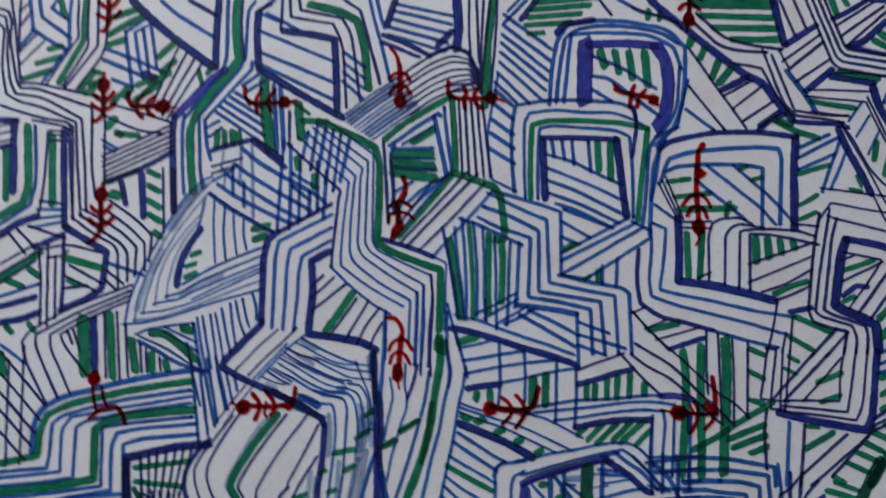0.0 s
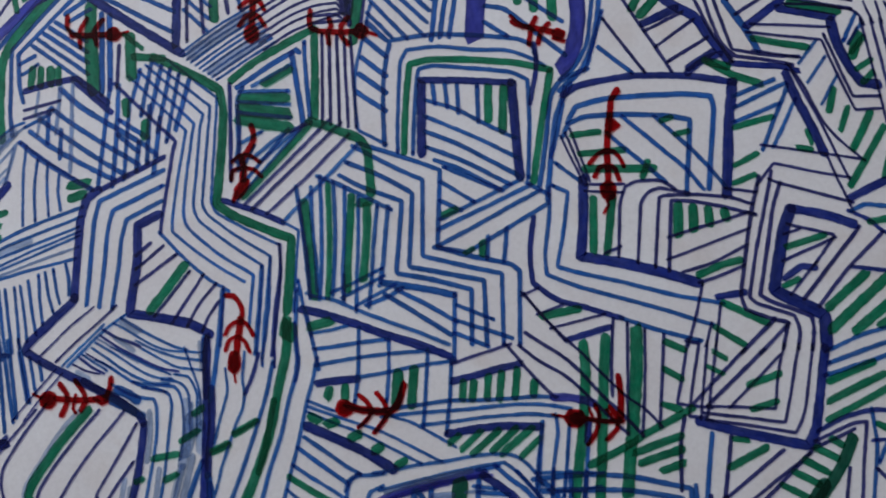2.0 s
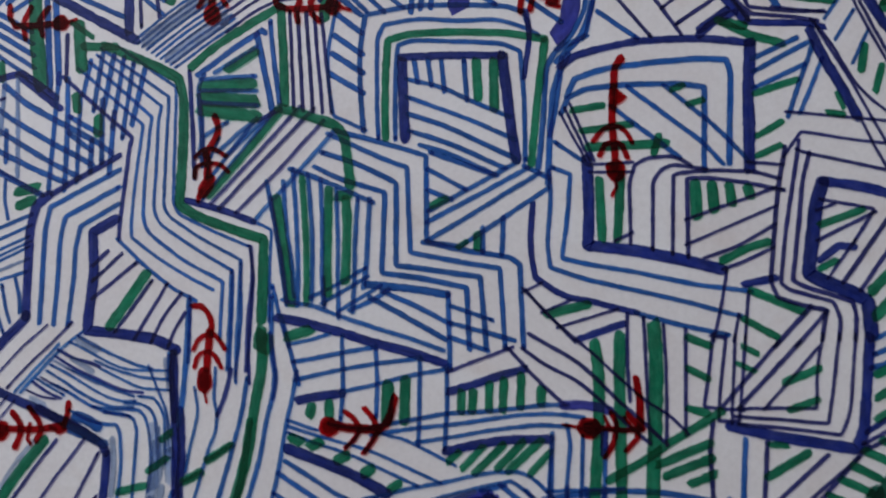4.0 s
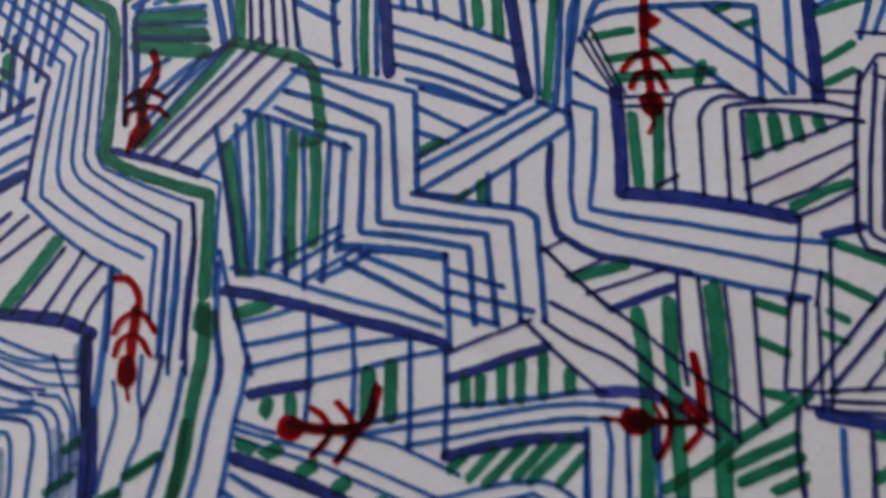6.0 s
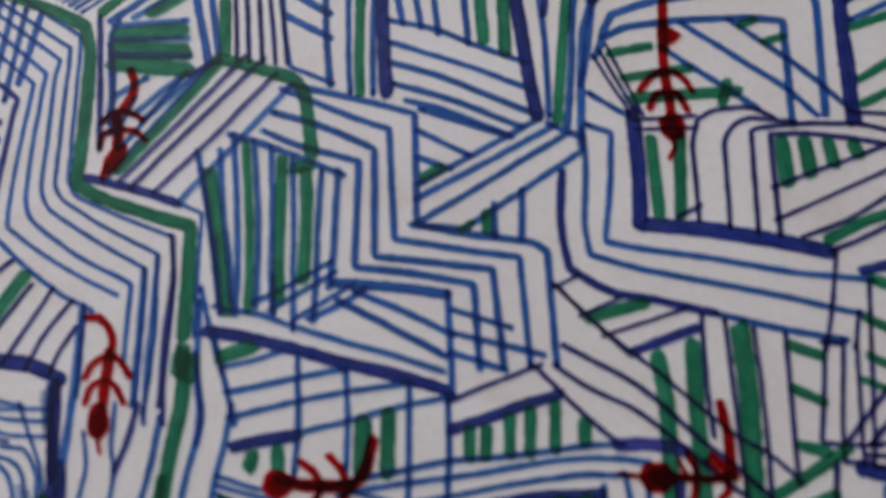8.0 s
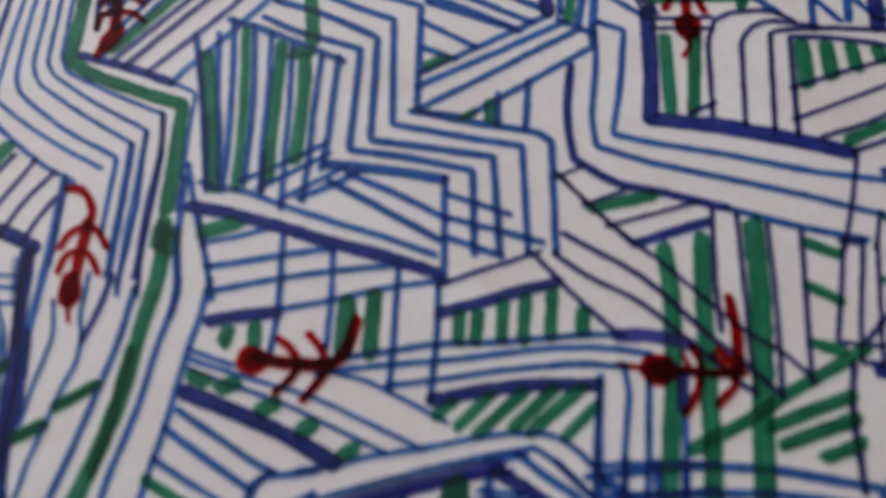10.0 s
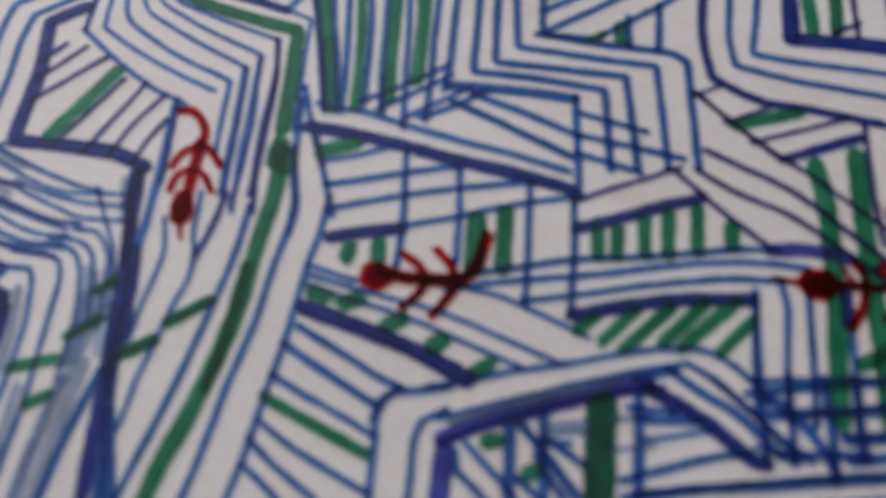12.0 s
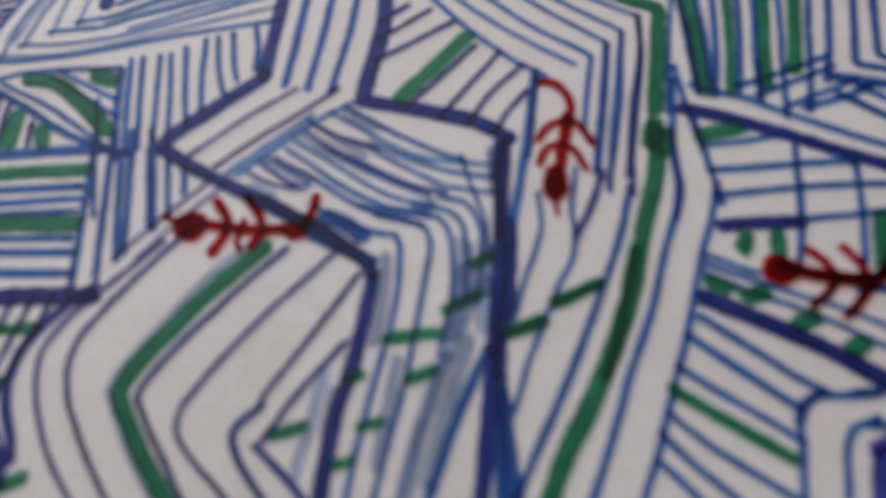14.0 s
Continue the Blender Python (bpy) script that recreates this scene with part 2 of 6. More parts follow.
def panel(name):
    """Begin a group of strokes that form one figure of the pattern: its first stroke carries the others."""
    PANEL[0], PANEL[1] = None, name


def stroke_name(material, width):
    if material in (GREEN, DEEP_GREEN):
        return "green_stroke"
    if material in (PALE, WASH):
        return "pale_line"
    return "thick_line" if width > 1.25 else "ink_line"


def ink(material, width, first, count=1, last=None):
    """A stroke along the points of first; with count and last, that many strokes that pass evenly from first to last."""
    for i in range(count):
        way = first
        if last:
            t = i / max(1, count - 1)
            t += random.uniform(-0.12, 0.12) / count if 0 < i < count - 1 else 0
            way = [(a[0] + (b[0] - a[0]) * t, a[1] + (b[1] - a[1]) * t) for a, b in zip(first, last)]
        bm = bmesh.new()
        uvs = bm.loops.layers.uv.new("UVMap")
        z = next_layer()
        ribbon(bm, uvs, way, width * random.uniform(0.92, 1.08), z, LAYER[0])
        if material in (DARK, BLUE) and width < 1.1:
            for end in (way[0], way[-1]):
                if random.random() < 0.4:
                    rest(bm, uvs, end, width * 0.5, z + 8e-8)
        ob = mesh_object(stroke_name(material, width) if PANEL[0] else PANEL[1], bm, material, PANEL[0] or drawing)
        PANEL[0] = PANEL[0] or ob


def red_mark(head, along, across, strokes):
    """A small red mark: an oval blob with half axes along and across, and a few pen strokes, each with its width and way."""
    bm = bmesh.new()
    uvs = bm.loops.layers.uv.new("UVMap")
    z, seed = next_layer(), LAYER[0]
    h, d = Vector(head), Vector(along)
    s = Vector((-d.y, d.x)).normalized() * across
    for big, up in ((1.0, 0.0), (0.74, 1.5e-8)):
        ring = []
        for k in range(36):
            a = k / 36 * math.tau
            r = big * (1 + 0.2 * noise.noise(Vector((math.cos(a) * 1.6, math.sin(a) * 1.6, seed * 1.7 + up * 1e8))))
            p = h + (d * math.cos(a) + s * math.sin(a)) * r
            ring.append(bm.verts.new((p.x / 1000, p.y / 1000, z + up)))
        f = bm.faces.new(ring)
        for loop in f.loops:
            loop[uvs].uv = (loop.vert.co.x * 1000, 0.5)
    for k, (width, way) in enumerate(strokes):
        ribbon(bm, uvs, way, width, z + (k + 2) * 1.6e-8, seed + k * 0.7, 0.12, 0.45)
    mesh_object("red_figure", bm, RED, drawing, "dark red ink mark with an oval head")


def red_figure(head, hip, tip):
    """A small red mark: an oval blob, a stem that curls at its end and two short arcs across it."""
    bm = bmesh.new()
    uvs = bm.loops.layers.uv.new("UVMap")
    z = next_layer()
    h, m, e = Vector(head), Vector(hip), Vector(tip)
    d = m - h
    size, d = d.length, d.normalized()
    s = Vector((-d.y, d.x))
    turn = 1 if (e - m).dot(s) > 0 else -1

    def at(a, b):
        return tuple(h + d * a + s * b)

    seed = LAYER[0]
    for big, up in ((1.0, 0.0), (0.78, 1.5e-8)):
        ring = []
        for k in range(36):
            a = k / 36 * math.tau
            r = big * (1 + 0.25 * noise.noise(Vector((math.cos(a) * 1.6, math.sin(a) * 1.6, seed * 1.7 + up * 1e8))))
            p = h + (d * math.cos(a) * 2.3 + s * math.sin(a) * 1.85) * r
            ring.append(bm.verts.new((p.x / 1000, p.y / 1000, z + up)))
        f = bm.faces.new(ring)
        for loop in f.loops:
            loop[uvs].uv = (loop.vert.co.x * 1000, 0.5)
    bend = m + d * 1.2
    strokes = [([at(2.2, -0.1), at(size * 0.55, 0.0), at(size * 0.95, 0.1)], 0.95),
               ([at(1.9, 0), at(size * 0.6, 0.15), tuple(m)], 1.5),
               ([tuple(m), tuple(bend.lerp(e, 0.35)), tuple(bend.lerp(e, 0.7) + d * 0.3), tip], 1.35),
               ([at(-1.8, 0), at(-3.2, 0.25)], 0.7)]
    for a, span in ((0.5, 2.9), (0.86, 3.4)):
        root = size * a
        sway = 0.5 * noise.noise(Vector((seed * 2.3, a * 9, 0)))
        strokes.append(([at(root - 1.9, span), at(root - 0.4, span * 0.62), at(root + 0.3 + sway, 0), at(root - 0.5, -span * 0.6), at(root - 1.7 + sway, -span * 0.95)], 1.3))
    for k, (way, width) in enumerate(strokes):
        ribbon(bm, uvs, way, width, z + (k + 1) * 3e-8, seed + k * 0.7, 0.15, 0.5)
    mesh_object("red_figure", bm, RED, drawing, "dark red ink mark with an oval head")



panel("corner_bend")
ink(DARK, 0.84, [(-121.9, 136.0), (-120.6, 128.3), (-119.3, 116.8), (-118.6, 111.1), (-115.1, 111.2), (-107.8, 109.4), (-96.7, 106.5)])
ink(DARK, 0.96, [(-125.1, 133.7), (-122.6, 132.8), (-121.6, 129.5), (-122.1, 124.3), (-119.7, 111.7), (-118.6, 109.8), (-113.9, 109.5), (-103.4, 105.3), (-98.1, 103.4), (-97.9, 85.3), (-96.8, 78.0)])
ink(DARK, 0.84, [(-125.0, 131.7), (-123.4, 131.1), (-122.6, 125.5), (-122.8, 121.5), (-121.7, 111.7), (-120.0, 108.2), (-112.1, 106.8), (-101.0, 100.1), (-99.8, 85.4), (-99.3, 74.1)])
ink(DARK, 0.84, [(-124.9, 128.8), (-123.8, 127.4), (-124.1, 115.8), (-122.7, 108.3), (-118.8, 105.8), (-112.6, 104.0), (-102.6, 99.2), (-101.9, 85.4), (-100.8, 72.5)])
ink(DARK, 0.83, [(-124.2, 105.0), (-119.2, 103.0), (-112.6, 100.8), (-105.3, 99.4), (-103.5, 97.7), (-103.0, 71.8)])
ink(DARK, 0.83, [(-94.5, 100.7), (-94.3, 80.3)])
ink(NAVY, 1.68, [(-124.1, 100.7), (-119.2, 100.1)])
ink(DARK, 0.83, [(-114.5, 100.2), (-106.4, 98.3), (-104.5, 97.3)])

panel("top_left_hatching")
ink(DARK, 0.84, [(-119.2, 135.9), (-119.4, 129.1), (-119.4, 120.7)])
ink(DARK, 0.84, [(-117.3, 134.6), (-119.2, 133.0)])
ink(DARK, 0.84, [(-116.4, 132.1), (-119.1, 128.3)])
ink(BLUE, 1.12, [(-116.5, 135.8), (-115.5, 128.1), (-115.6, 126.4), (-119.2, 122.0)])
ink(DARK, 0.72, [(-114.5, 125.6), (-118.9, 121.0)], 2, [(-112.5, 123.1), (-118.8, 116.8)])
ink(BLUE, 1.12, [(-115.5, 126.9), (-110.2, 123.2), (-105.8, 120.5)])
ink(BLUE, 1.12, [(-113.8, 135.7), (-113.0, 130.7), (-105.1, 124.4)])
ink(BLUE, 1.12, [(-108.9, 135.5), (-110.3, 133.2), (-105.5, 129.6)])
ink(GREEN, 2.08, [(-107.6, 135.5), (-106.9, 131.9), (-106.0, 130.5)])
ink(GREEN, 1.84, [(-110.8, 120.9), (-107.0, 121.9)])
ink(GREEN, 1.83, [(-114.3, 116.8), (-107.5, 118.6)])
ink(GREEN, 1.83, [(-118.0, 112.4), (-110.3, 114.7)])

panel("diagonal_band")
ink(BLUE, 1.12, [(-104.5, 135.4), (-105.2, 128.9), (-104.9, 121.7), (-112.2, 111.6)])
ink(DARK, 0.84, [(-102.5, 135.3), (-102.7, 128.3), (-102.3, 124.3), (-104.7, 120.8), (-110.9, 111.4)])
ink(GREEN, 2.08, [(-100.3, 135.2), (-100.9, 128.3), (-100.7, 123.5), (-103.0, 119.6), (-107.8, 110.9)])
ink(DARK, 0.84, [(-99.5, 135.2), (-99.8, 126.4), (-99.5, 121.5), (-106.4, 110.4)])
ink(DARK, 0.84, [(-96.9, 135.1), (-96.8, 121.4), (-105.9, 109.7)])
ink(DARK, 0.84, [(-94.3, 130.7), (-94.3, 120.1), (-102.5, 109.1)])
ink(NAVY, 2.44, [(-87.1, 134.7), (-82.5, 129.6), (-75.8, 123.6), (-63.7, 113.7)])
ink(BLUE, 1.12, [(-78.8, 134.4), (-74.4, 130.0), (-63.7, 122.9)])
ink(NAVY, 1.46, [(-70.7, 134.1), (-62.6, 129.1)])
ink(NAVY, 2.19, [(-62.1, 133.8), (-62.9, 123.7), (-63.1, 113.6)])
ink(BLUE, 1.12, [(-59.5, 133.7), (-59.8, 123.6), (-60.0, 114.2), (-71.3, 99.9)])
ink(GREEN, 2.53, [(-56.9, 133.6), (-57.4, 123.5), (-56.5, 115.9), (-67.8, 101.9), (-70.5, 95.7), (-70.0, 84.3), (-69.4, 77.9)])
ink(DARK, 0.84, [(-55.3, 133.6), (-55.8, 125.1), (-55.0, 116.4)])
ink(BLUE, 1.12, [(-52.0, 132.6), (-53.7, 130.4), (-54.2, 123.4), (-54.7, 115.0), (-67.8, 99.7), (-67.5, 84.2), (-66.8, 79.4)])
ink(BLUE, 1.11, [(-52.8, 114.6), (-52.9, 112.9), (-66.2, 98.5), (-65.6, 90.7), (-64.6, 87.4)])
ink(BLUE, 1.25, [(-47.2, 131.9), (-50.8, 130.3)])
ink(NAVY, 2.19, [(-50.8, 130.0), (-51.3, 123.3), (-50.9, 113.5)])
ink(VIOLET, 2.40, [(-60.2, 112.9), (-63.7, 111.0), (-74.7, 99.7)])
ink(NAVY, 2.04, [(-74.7, 100.0), (-75.3, 95.9), (-75.1, 84.5), (-74.7, 72.4)])
ink(BLUE, 1.10, [(-72.0, 99.9), (-72.6, 95.8), (-72.4, 84.4), (-72.0, 78.0)])

panel("green_and_cross_hatching")
ink(GREEN, 2.07, [(-92.1, 130.0), (-85.1, 132.1)])
ink(GREEN, 2.07, [(-93.8, 124.5), (-88.5, 127.7), (-83.8, 130.0)])
ink(GREEN, 2.07, [(-93.7, 121.6), (-89.2, 123.0)])
ink(BLUE, 1.25, [(-82.7, 129.3), (-88.6, 125.5)])
ink(BLUE, 1.11, [(-88.9, 125.0), (-88.0, 116.7), (-86.8, 108.7)])
ink(BLUE, 1.11, [(-80.4, 128.0), (-86.2, 125.0), (-84.8, 114.9), (-83.8, 111.6)])
ink(BLUE, 1.11, [(-83.8, 125.6), (-82.5, 115.5), (-81.8, 111.5)])
ink(BLUE, 1.11, [(-81.5, 126.0), (-79.9, 114.7)])
ink(BLUE, 1.25, [(-93.7, 120.1), (-86.9, 117.3), (-78.0, 113.0)])
ink(BLUE, 1.25, [(-95.3, 117.3), (-85.7, 113.0), (-80.9, 110.3)])
ink(BLUE, 1.24, [(-92.6, 111.5), (-86.8, 109.0)])
ink(GREEN, 2.06, [(-79.5, 117.4), (-74.5, 121.8)])
ink(GREEN, 2.05, [(-78.6, 113.0), (-74.8, 116.2)])
ink(GREEN, 1.82, [(-85.7, 109.3), (-80.2, 111.6)])
ink(GREEN, 2.28, [(-83.5, 106.9), (-79.1, 109.6)])
ink(GREEN, 1.82, [(-92.3, 104.4), (-88.5, 108.6)])
ink(GREEN, 1.82, [(-101.7, 108.7), (-97.9, 113.4)])
ink(GREEN, 1.60, [(-97.9, 114.1), (-95.7, 113.1)])
ink(GREEN, 1.37, [(-68.0, 113.2), (-67.1, 109.1)])
ink(GREEN, 1.60, [(-65.6, 112.1), (-64.0, 114.0)])
ink(DARK, 0.84, [(-74.0, 119.7), (-80.8, 104.3)], 4, [(-67.2, 115.0), (-76.8, 99.2)])
ink(DARK, 0.83, [(-91.7, 103.7), (-84.6, 101.5), (-76.0, 98.2)])
ink(DARK, 0.83, [(-94.7, 101.0), (-88.9, 98.0), (-84.9, 96.2), (-78.5, 95.0)])
ink(GREEN, 2.72, [(-93.6, 97.5), (-91.6, 99.8)])
ink(GREEN, 1.81, [(-91.2, 95.5), (-84.8, 94.6)])
ink(BLUE, 0.96, [(-94.7, 93.6), (-91.2, 91.2)], 2, [(-94.3, 91.7), (-91.9, 90.3)])

panel("slanted_hatching")
ink(DARK, 0.82, [(-94.6, 89.2), (-76.1, 97.2)], 5, [(-94.1, 83.2), (-75.3, 91.3)])
ink(NAVY, 1.66, [(-93.4, 81.6), (-84.6, 84.8), (-75.3, 89.7)])

panel("triangle_hatching")
ink(BLUE, 1.10, [(-57.3, 106.0), (-50.3, 101.6)], 5, [(-62.6, 100.4), (-49.4, 90.9)])
ink(BLUE, 0.96, [(-65.3, 96.4), (-62.6, 97.9)], 2, [(-64.6, 93.9), (-61.8, 95.8)])
ink(GREEN, 1.81, [(-62.6, 95.1), (-62.9, 90.6)], 4, [(-56.7, 94.9), (-56.2, 91.3)])
ink(GREEN, 3.19, [(-49.3, 109.8), (-49.0, 99.9), (-47.8, 89.2)])
ink(BLUE, 1.38, [(-46.7, 108.1), (-45.9, 88.4)], 2, [(-44.8, 107.7), (-44.0, 89.6)])
ink(DARK, 0.94, [(-42.3, 99.7), (-42.4, 90.5)])
ink(NAVY, 1.43, [(-64.2, 89.6), (-58.6, 91.2), (-51.9, 92.5), (-44.4, 86.4)])
ink(NAVY, 2.05, [(-51.2, 113.2), (-44.2, 108.3), (-27.4, 97.8)])
ink(GREEN, 1.13, [(-41.0, 102.6), (-37.1, 99.5)])

panel("nested_corner")
ink(DARK, 0.96, [(-41.8, 133.1), (-41.6, 128.0), (-29.5, 125.5), (-26.9, 119.0), (-26.2, 101.1)])
ink(DARK, 0.96, [(-39.1, 133.0), (-38.8, 129.9), (-27.0, 127.1), (-24.4, 122.3), (-23.3, 112.2), (-22.4, 103.1)])
ink(GREEN, 2.30, [(-36.2, 131.5), (-27.8, 129.2), (-22.7, 126.3), (-20.8, 118.8), (-19.9, 105.8)])
ink(DARK, 0.96, [(-26.1, 132.5), (-21.7, 129.3), (-19.2, 118.7), (-16.7, 107.8)])
ink(BLUE, 1.11, [(-18.9, 132.2), (-18.1, 128.0), (-15.9, 118.6), (-13.8, 108.6)])
ink(BLUE, 1.11, [(-16.8, 132.1), (-15.9, 127.0), (-15.0, 124.0)])
ink(NAVY, 2.18, [(-44.0, 124.0), (-34.4, 122.3), (-29.2, 120.8), (-28.9, 110.8), (-28.8, 99.8)])
ink(NAVY, 1.21, [(-50.8, 130.0), (-46.4, 133.2)])
ink(DARK, 0.96, [(-43.9, 133.1), (-44.5, 124.7)])
ink(BLUE, 1.11, [(-49.6, 129.1), (-44.8, 126.7)])
ink(BLUE, 1.11, [(-50.5, 124.1), (-29.7, 114.4)])
ink(BLUE, 1.11, [(-50.5, 117.9), (-29.8, 108.3)])
ink(BLUE, 1.10, [(-50.5, 114.2), (-30.2, 103.3)])
ink(BLUE, 1.11, [(-48.0, 129.1), (-40.0, 124.2)])
ink(BLUE, 1.10, [(-26.1, 116.5), (-20.9, 112.5)], 4, [(-26.9, 108.2), (-21.9, 103.5)])

panel("fan_hatching")
ink(NAVY, 1.94, [(-11.6, 132.0), (-14.2, 124.4)])
ink(BLUE, 1.11, [(-11.1, 130.6), (4.4, 126.6)], 5, [(-13.5, 121.6), (1.7, 116.3)])
ink(NAVY, 1.45, [(-15.4, 121.6), (-8.4, 118.7), (-2.1, 114.8)])
ink(NAVY, 1.21, [(-15.4, 119.3), (-5.6, 114.9)])
ink(NAVY, 2.66, [(5.9, 131.3), (6.2, 122.9), (5.3, 116.5)])
ink(NAVY, 1.93, [(4.2, 122.1), (0.1, 118.0)])
ink(DARK, 0.84, [(9.4, 131.2), (9.0, 121.1), (9.2, 115.7)])
ink(DARK, 0.84, [(11.5, 131.1), (11.6, 121.0), (11.6, 113.0)], 3, [(15.5, 131.0), (13.8, 119.2), (12.0, 106.0)])
ink(GREEN, 2.29, [(16.2, 130.9), (14.4, 119.2), (12.7, 99.4)])
ink(DARK, 0.84, [(17.5, 130.9), (16.3, 117.5), (14.4, 102.6)])
ink(DARK, 0.71, [(-13.0, 108.0), (-2.4, 114.8), (4.1, 117.2), (8.5, 115.2), (11.2, 109.3)], 7, [(-7.7, 98.4), (-2.0, 102.3), (3.7, 104.6), (8.8, 106.1), (11.0, 104.7)])
ink(BLUE, 0.66, [(-27.6, 98.0), (-20.3, 103.5), (-12.2, 108.5)], 10, [(-18.6, 91.5), (-12.5, 95.7), (-6.0, 99.7)])
ink(WASH, 3.05, [(-25.5, 97.4), (-12.2, 106.5)], 2, [(-20.2, 93.3), (-8.4, 101.1)])
ink(NAVY, 1.20, [(-2.4, 115.1), (4.1, 117.6), (8.5, 115.7), (11.2, 110.1), (11.9, 103.5)])
ink(GREEN, 2.02, [(-15.8, 90.9), (-10.9, 95.0), (-2.9, 99.6), (3.6, 103.0)])
ink(BLUE, 1.22, [(-14.3, 89.2), (-7.0, 94.2), (-0.5, 97.9), (0.2, 97.3)])
ink(GREEN, 2.03, [(3.6, 103.0), (3.9, 91.5), (3.8, 81.8)])
ink(BLUE, 1.09, [(1.3, 99.4), (1.9, 89.9), (2.9, 81.0)])
ink(BLUE, 1.37, [(-1.7, 97.4), (-0.3, 90.0), (1.3, 80.2)])
ink(DARK, 0.82, [(5.5, 101.3), (5.7, 80.7)], 5, [(12.1, 100.2), (13.5, 79.5)])
ink(DARK, 0.83, [(3.1, 106.0), (10.4, 106.4)], 2, [(3.7, 104.3), (9.7, 104.7)])

panel("diagonal_block")
ink(BLUE, 1.11, [(19.5, 126.1), (31.9, 115.9)], 6, [(17.7, 112.1), (29.0, 100.8)])
ink(BLUE, 1.10, [(16.9, 109.1), (25.0, 100.2)])
ink(BLUE, 1.10, [(16.2, 106.2), (21.3, 100.7)])
ink(BLUE, 1.23, [(15.8, 104.2), (20.4, 99.7)], 5, [(13.4, 87.6), (20.3, 82.8)])
ink(NAVY, 1.93, [(28.7, 130.5), (24.0, 124.7)])
ink(BLUE, 1.11, [(20.6, 127.7), (23.6, 130.7)], 2, [(19.6, 124.4), (25.8, 130.6)])
ink(GREEN, 1.83, [(27.9, 129.7), (46.5, 130.7)], 4, [(25.2, 123.0), (38.1, 123.4)])
ink(GREEN, 1.59, [(25.9, 120.5), (30.2, 120.6)])

panel("arched_frame")
ink(BLUE, 1.36, [(30.8, 99.4), (32.0, 110.2), (34.0, 118.5), (37.1, 122.6), (44.5, 123.8), (54.1, 123.1), (65.2, 120.4), (69.9, 114.7), (69.3, 105.6), (67.8, 97.4), (65.2, 91.3), (59.9, 86.6)])
ink(BLUE, 1.23, [(32.8, 100.0), (34.2, 110.2), (36.2, 118.8), (39.6, 121.3), (46.0, 122.1), (55.6, 121.4), (63.5, 119.4), (68.1, 115.9)])
ink(BLUE, 1.23, [(35.0, 100.5), (36.4, 110.1), (37.8, 119.0)])
ink(BLUE, 1.24, [(38.2, 119.7), (45.9, 120.2), (60.3, 118.9), (66.7, 114.8), (68.4, 108.9)])
ink(NAVY, 1.92, [(33.9, 120.2), (36.4, 122.8), (44.5, 123.8)])
ink(VIOLET, 4.42, [(41.9, 117.5), (40.7, 100.0)])
ink(VIOLET, 2.57, [(42.5, 116.5), (52.1, 116.8), (61.7, 115.5)])
ink(VIOLET, 3.49, [(61.7, 115.5), (64.3, 111.1), (64.7, 102.4), (62.9, 95.1), (60.5, 91.8)])
ink(BLUE, 1.09, [(68.0, 108.9), (66.6, 97.5), (63.3, 91.8), (60.4, 89.5)])
ink(GREEN, 2.27, [(45.9, 114.7), (47.0, 110.0)], 4, [(58.4, 113.9), (58.7, 104.0)])
ink(BLUE, 1.10, [(43.9, 113.1), (51.7, 109.5), (60.6, 103.3)])
ink(BLUE, 1.09, [(43.6, 107.2), (47.6, 106.7), (61.2, 95.2)])
ink(BLUE, 1.09, [(43.4, 103.2), (48.0, 100.1)])

panel("upper_right_hatching")
ink(DARK, 0.95, [(46.5, 129.8), (49.4, 125.5)])
ink(BLUE, 1.11, [(52.1, 129.6), (59.1, 125.1), (65.4, 124.1), (69.2, 120.6)])
ink(DARK, 0.95, [(56.0, 127.0), (67.7, 122.3)])
ink(GREEN, 1.60, [(60.4, 126.3), (59.9, 123.6)], 2, [(63.6, 125.5), (63.1, 123.1)])
ink(NAVY, 2.29, [(60.9, 129.3), (63.6, 126.3), (70.5, 120.2), (79.2, 111.9), (86.4, 106.0), (91.1, 103.5), (94.5, 97.8), (98.5, 92.7)])
ink(NAVY, 1.53, [(98.4, 92.1), (104.4, 91.4), (110.2, 91.0), (113.7, 89.9)])
ink(GREEN, 3.88, [(72.6, 128.2), (94.9, 126.9)])
ink(GREEN, 2.05, [(74.7, 124.1), (95.3, 122.5)])
ink(GREEN, 2.04, [(78.2, 120.3), (96.2, 119.3)])
ink(GREEN, 2.04, [(83.0, 116.6), (96.6, 116.1)])
ink(DARK, 0.95, [(74.0, 124.4), (81.1, 117.0), (89.2, 114.5), (96.8, 113.2)])
ink(DARK, 0.95, [(72.5, 122.5), (79.4, 114.9), (84.7, 113.2), (92.4, 112.5)])
ink(DARK, 0.82, [(82.8, 109.7), (91.0, 107.8), (94.6, 99.4), (98.9, 92.7)])
ink(GREEN, 2.27, [(71.1, 115.2), (72.0, 117.5)])
ink(GREEN, 2.26, [(73.7, 111.1), (75.5, 114.7)])
ink(GREEN, 2.25, [(76.8, 105.5), (79.1, 110.5)])
ink(GREEN, 2.25, [(78.7, 103.9), (82.7, 108.6)])
ink(DARK, 0.83, [(71.2, 114.0), (78.3, 102.3), (85.2, 90.9)])
ink(DARK, 0.82, [(70.4, 103.1), (79.1, 90.8)])
ink(BLUE, 1.09, [(69.3, 96.4), (76.2, 90.6)])
ink(NAVY, 2.14, [(79.1, 101.9), (87.0, 105.4)])
ink(DARK, 0.82, [(79.9, 100.3), (88.0, 104.3)])
ink(DARK, 0.82, [(82.2, 96.6), (90.5, 102.4)])
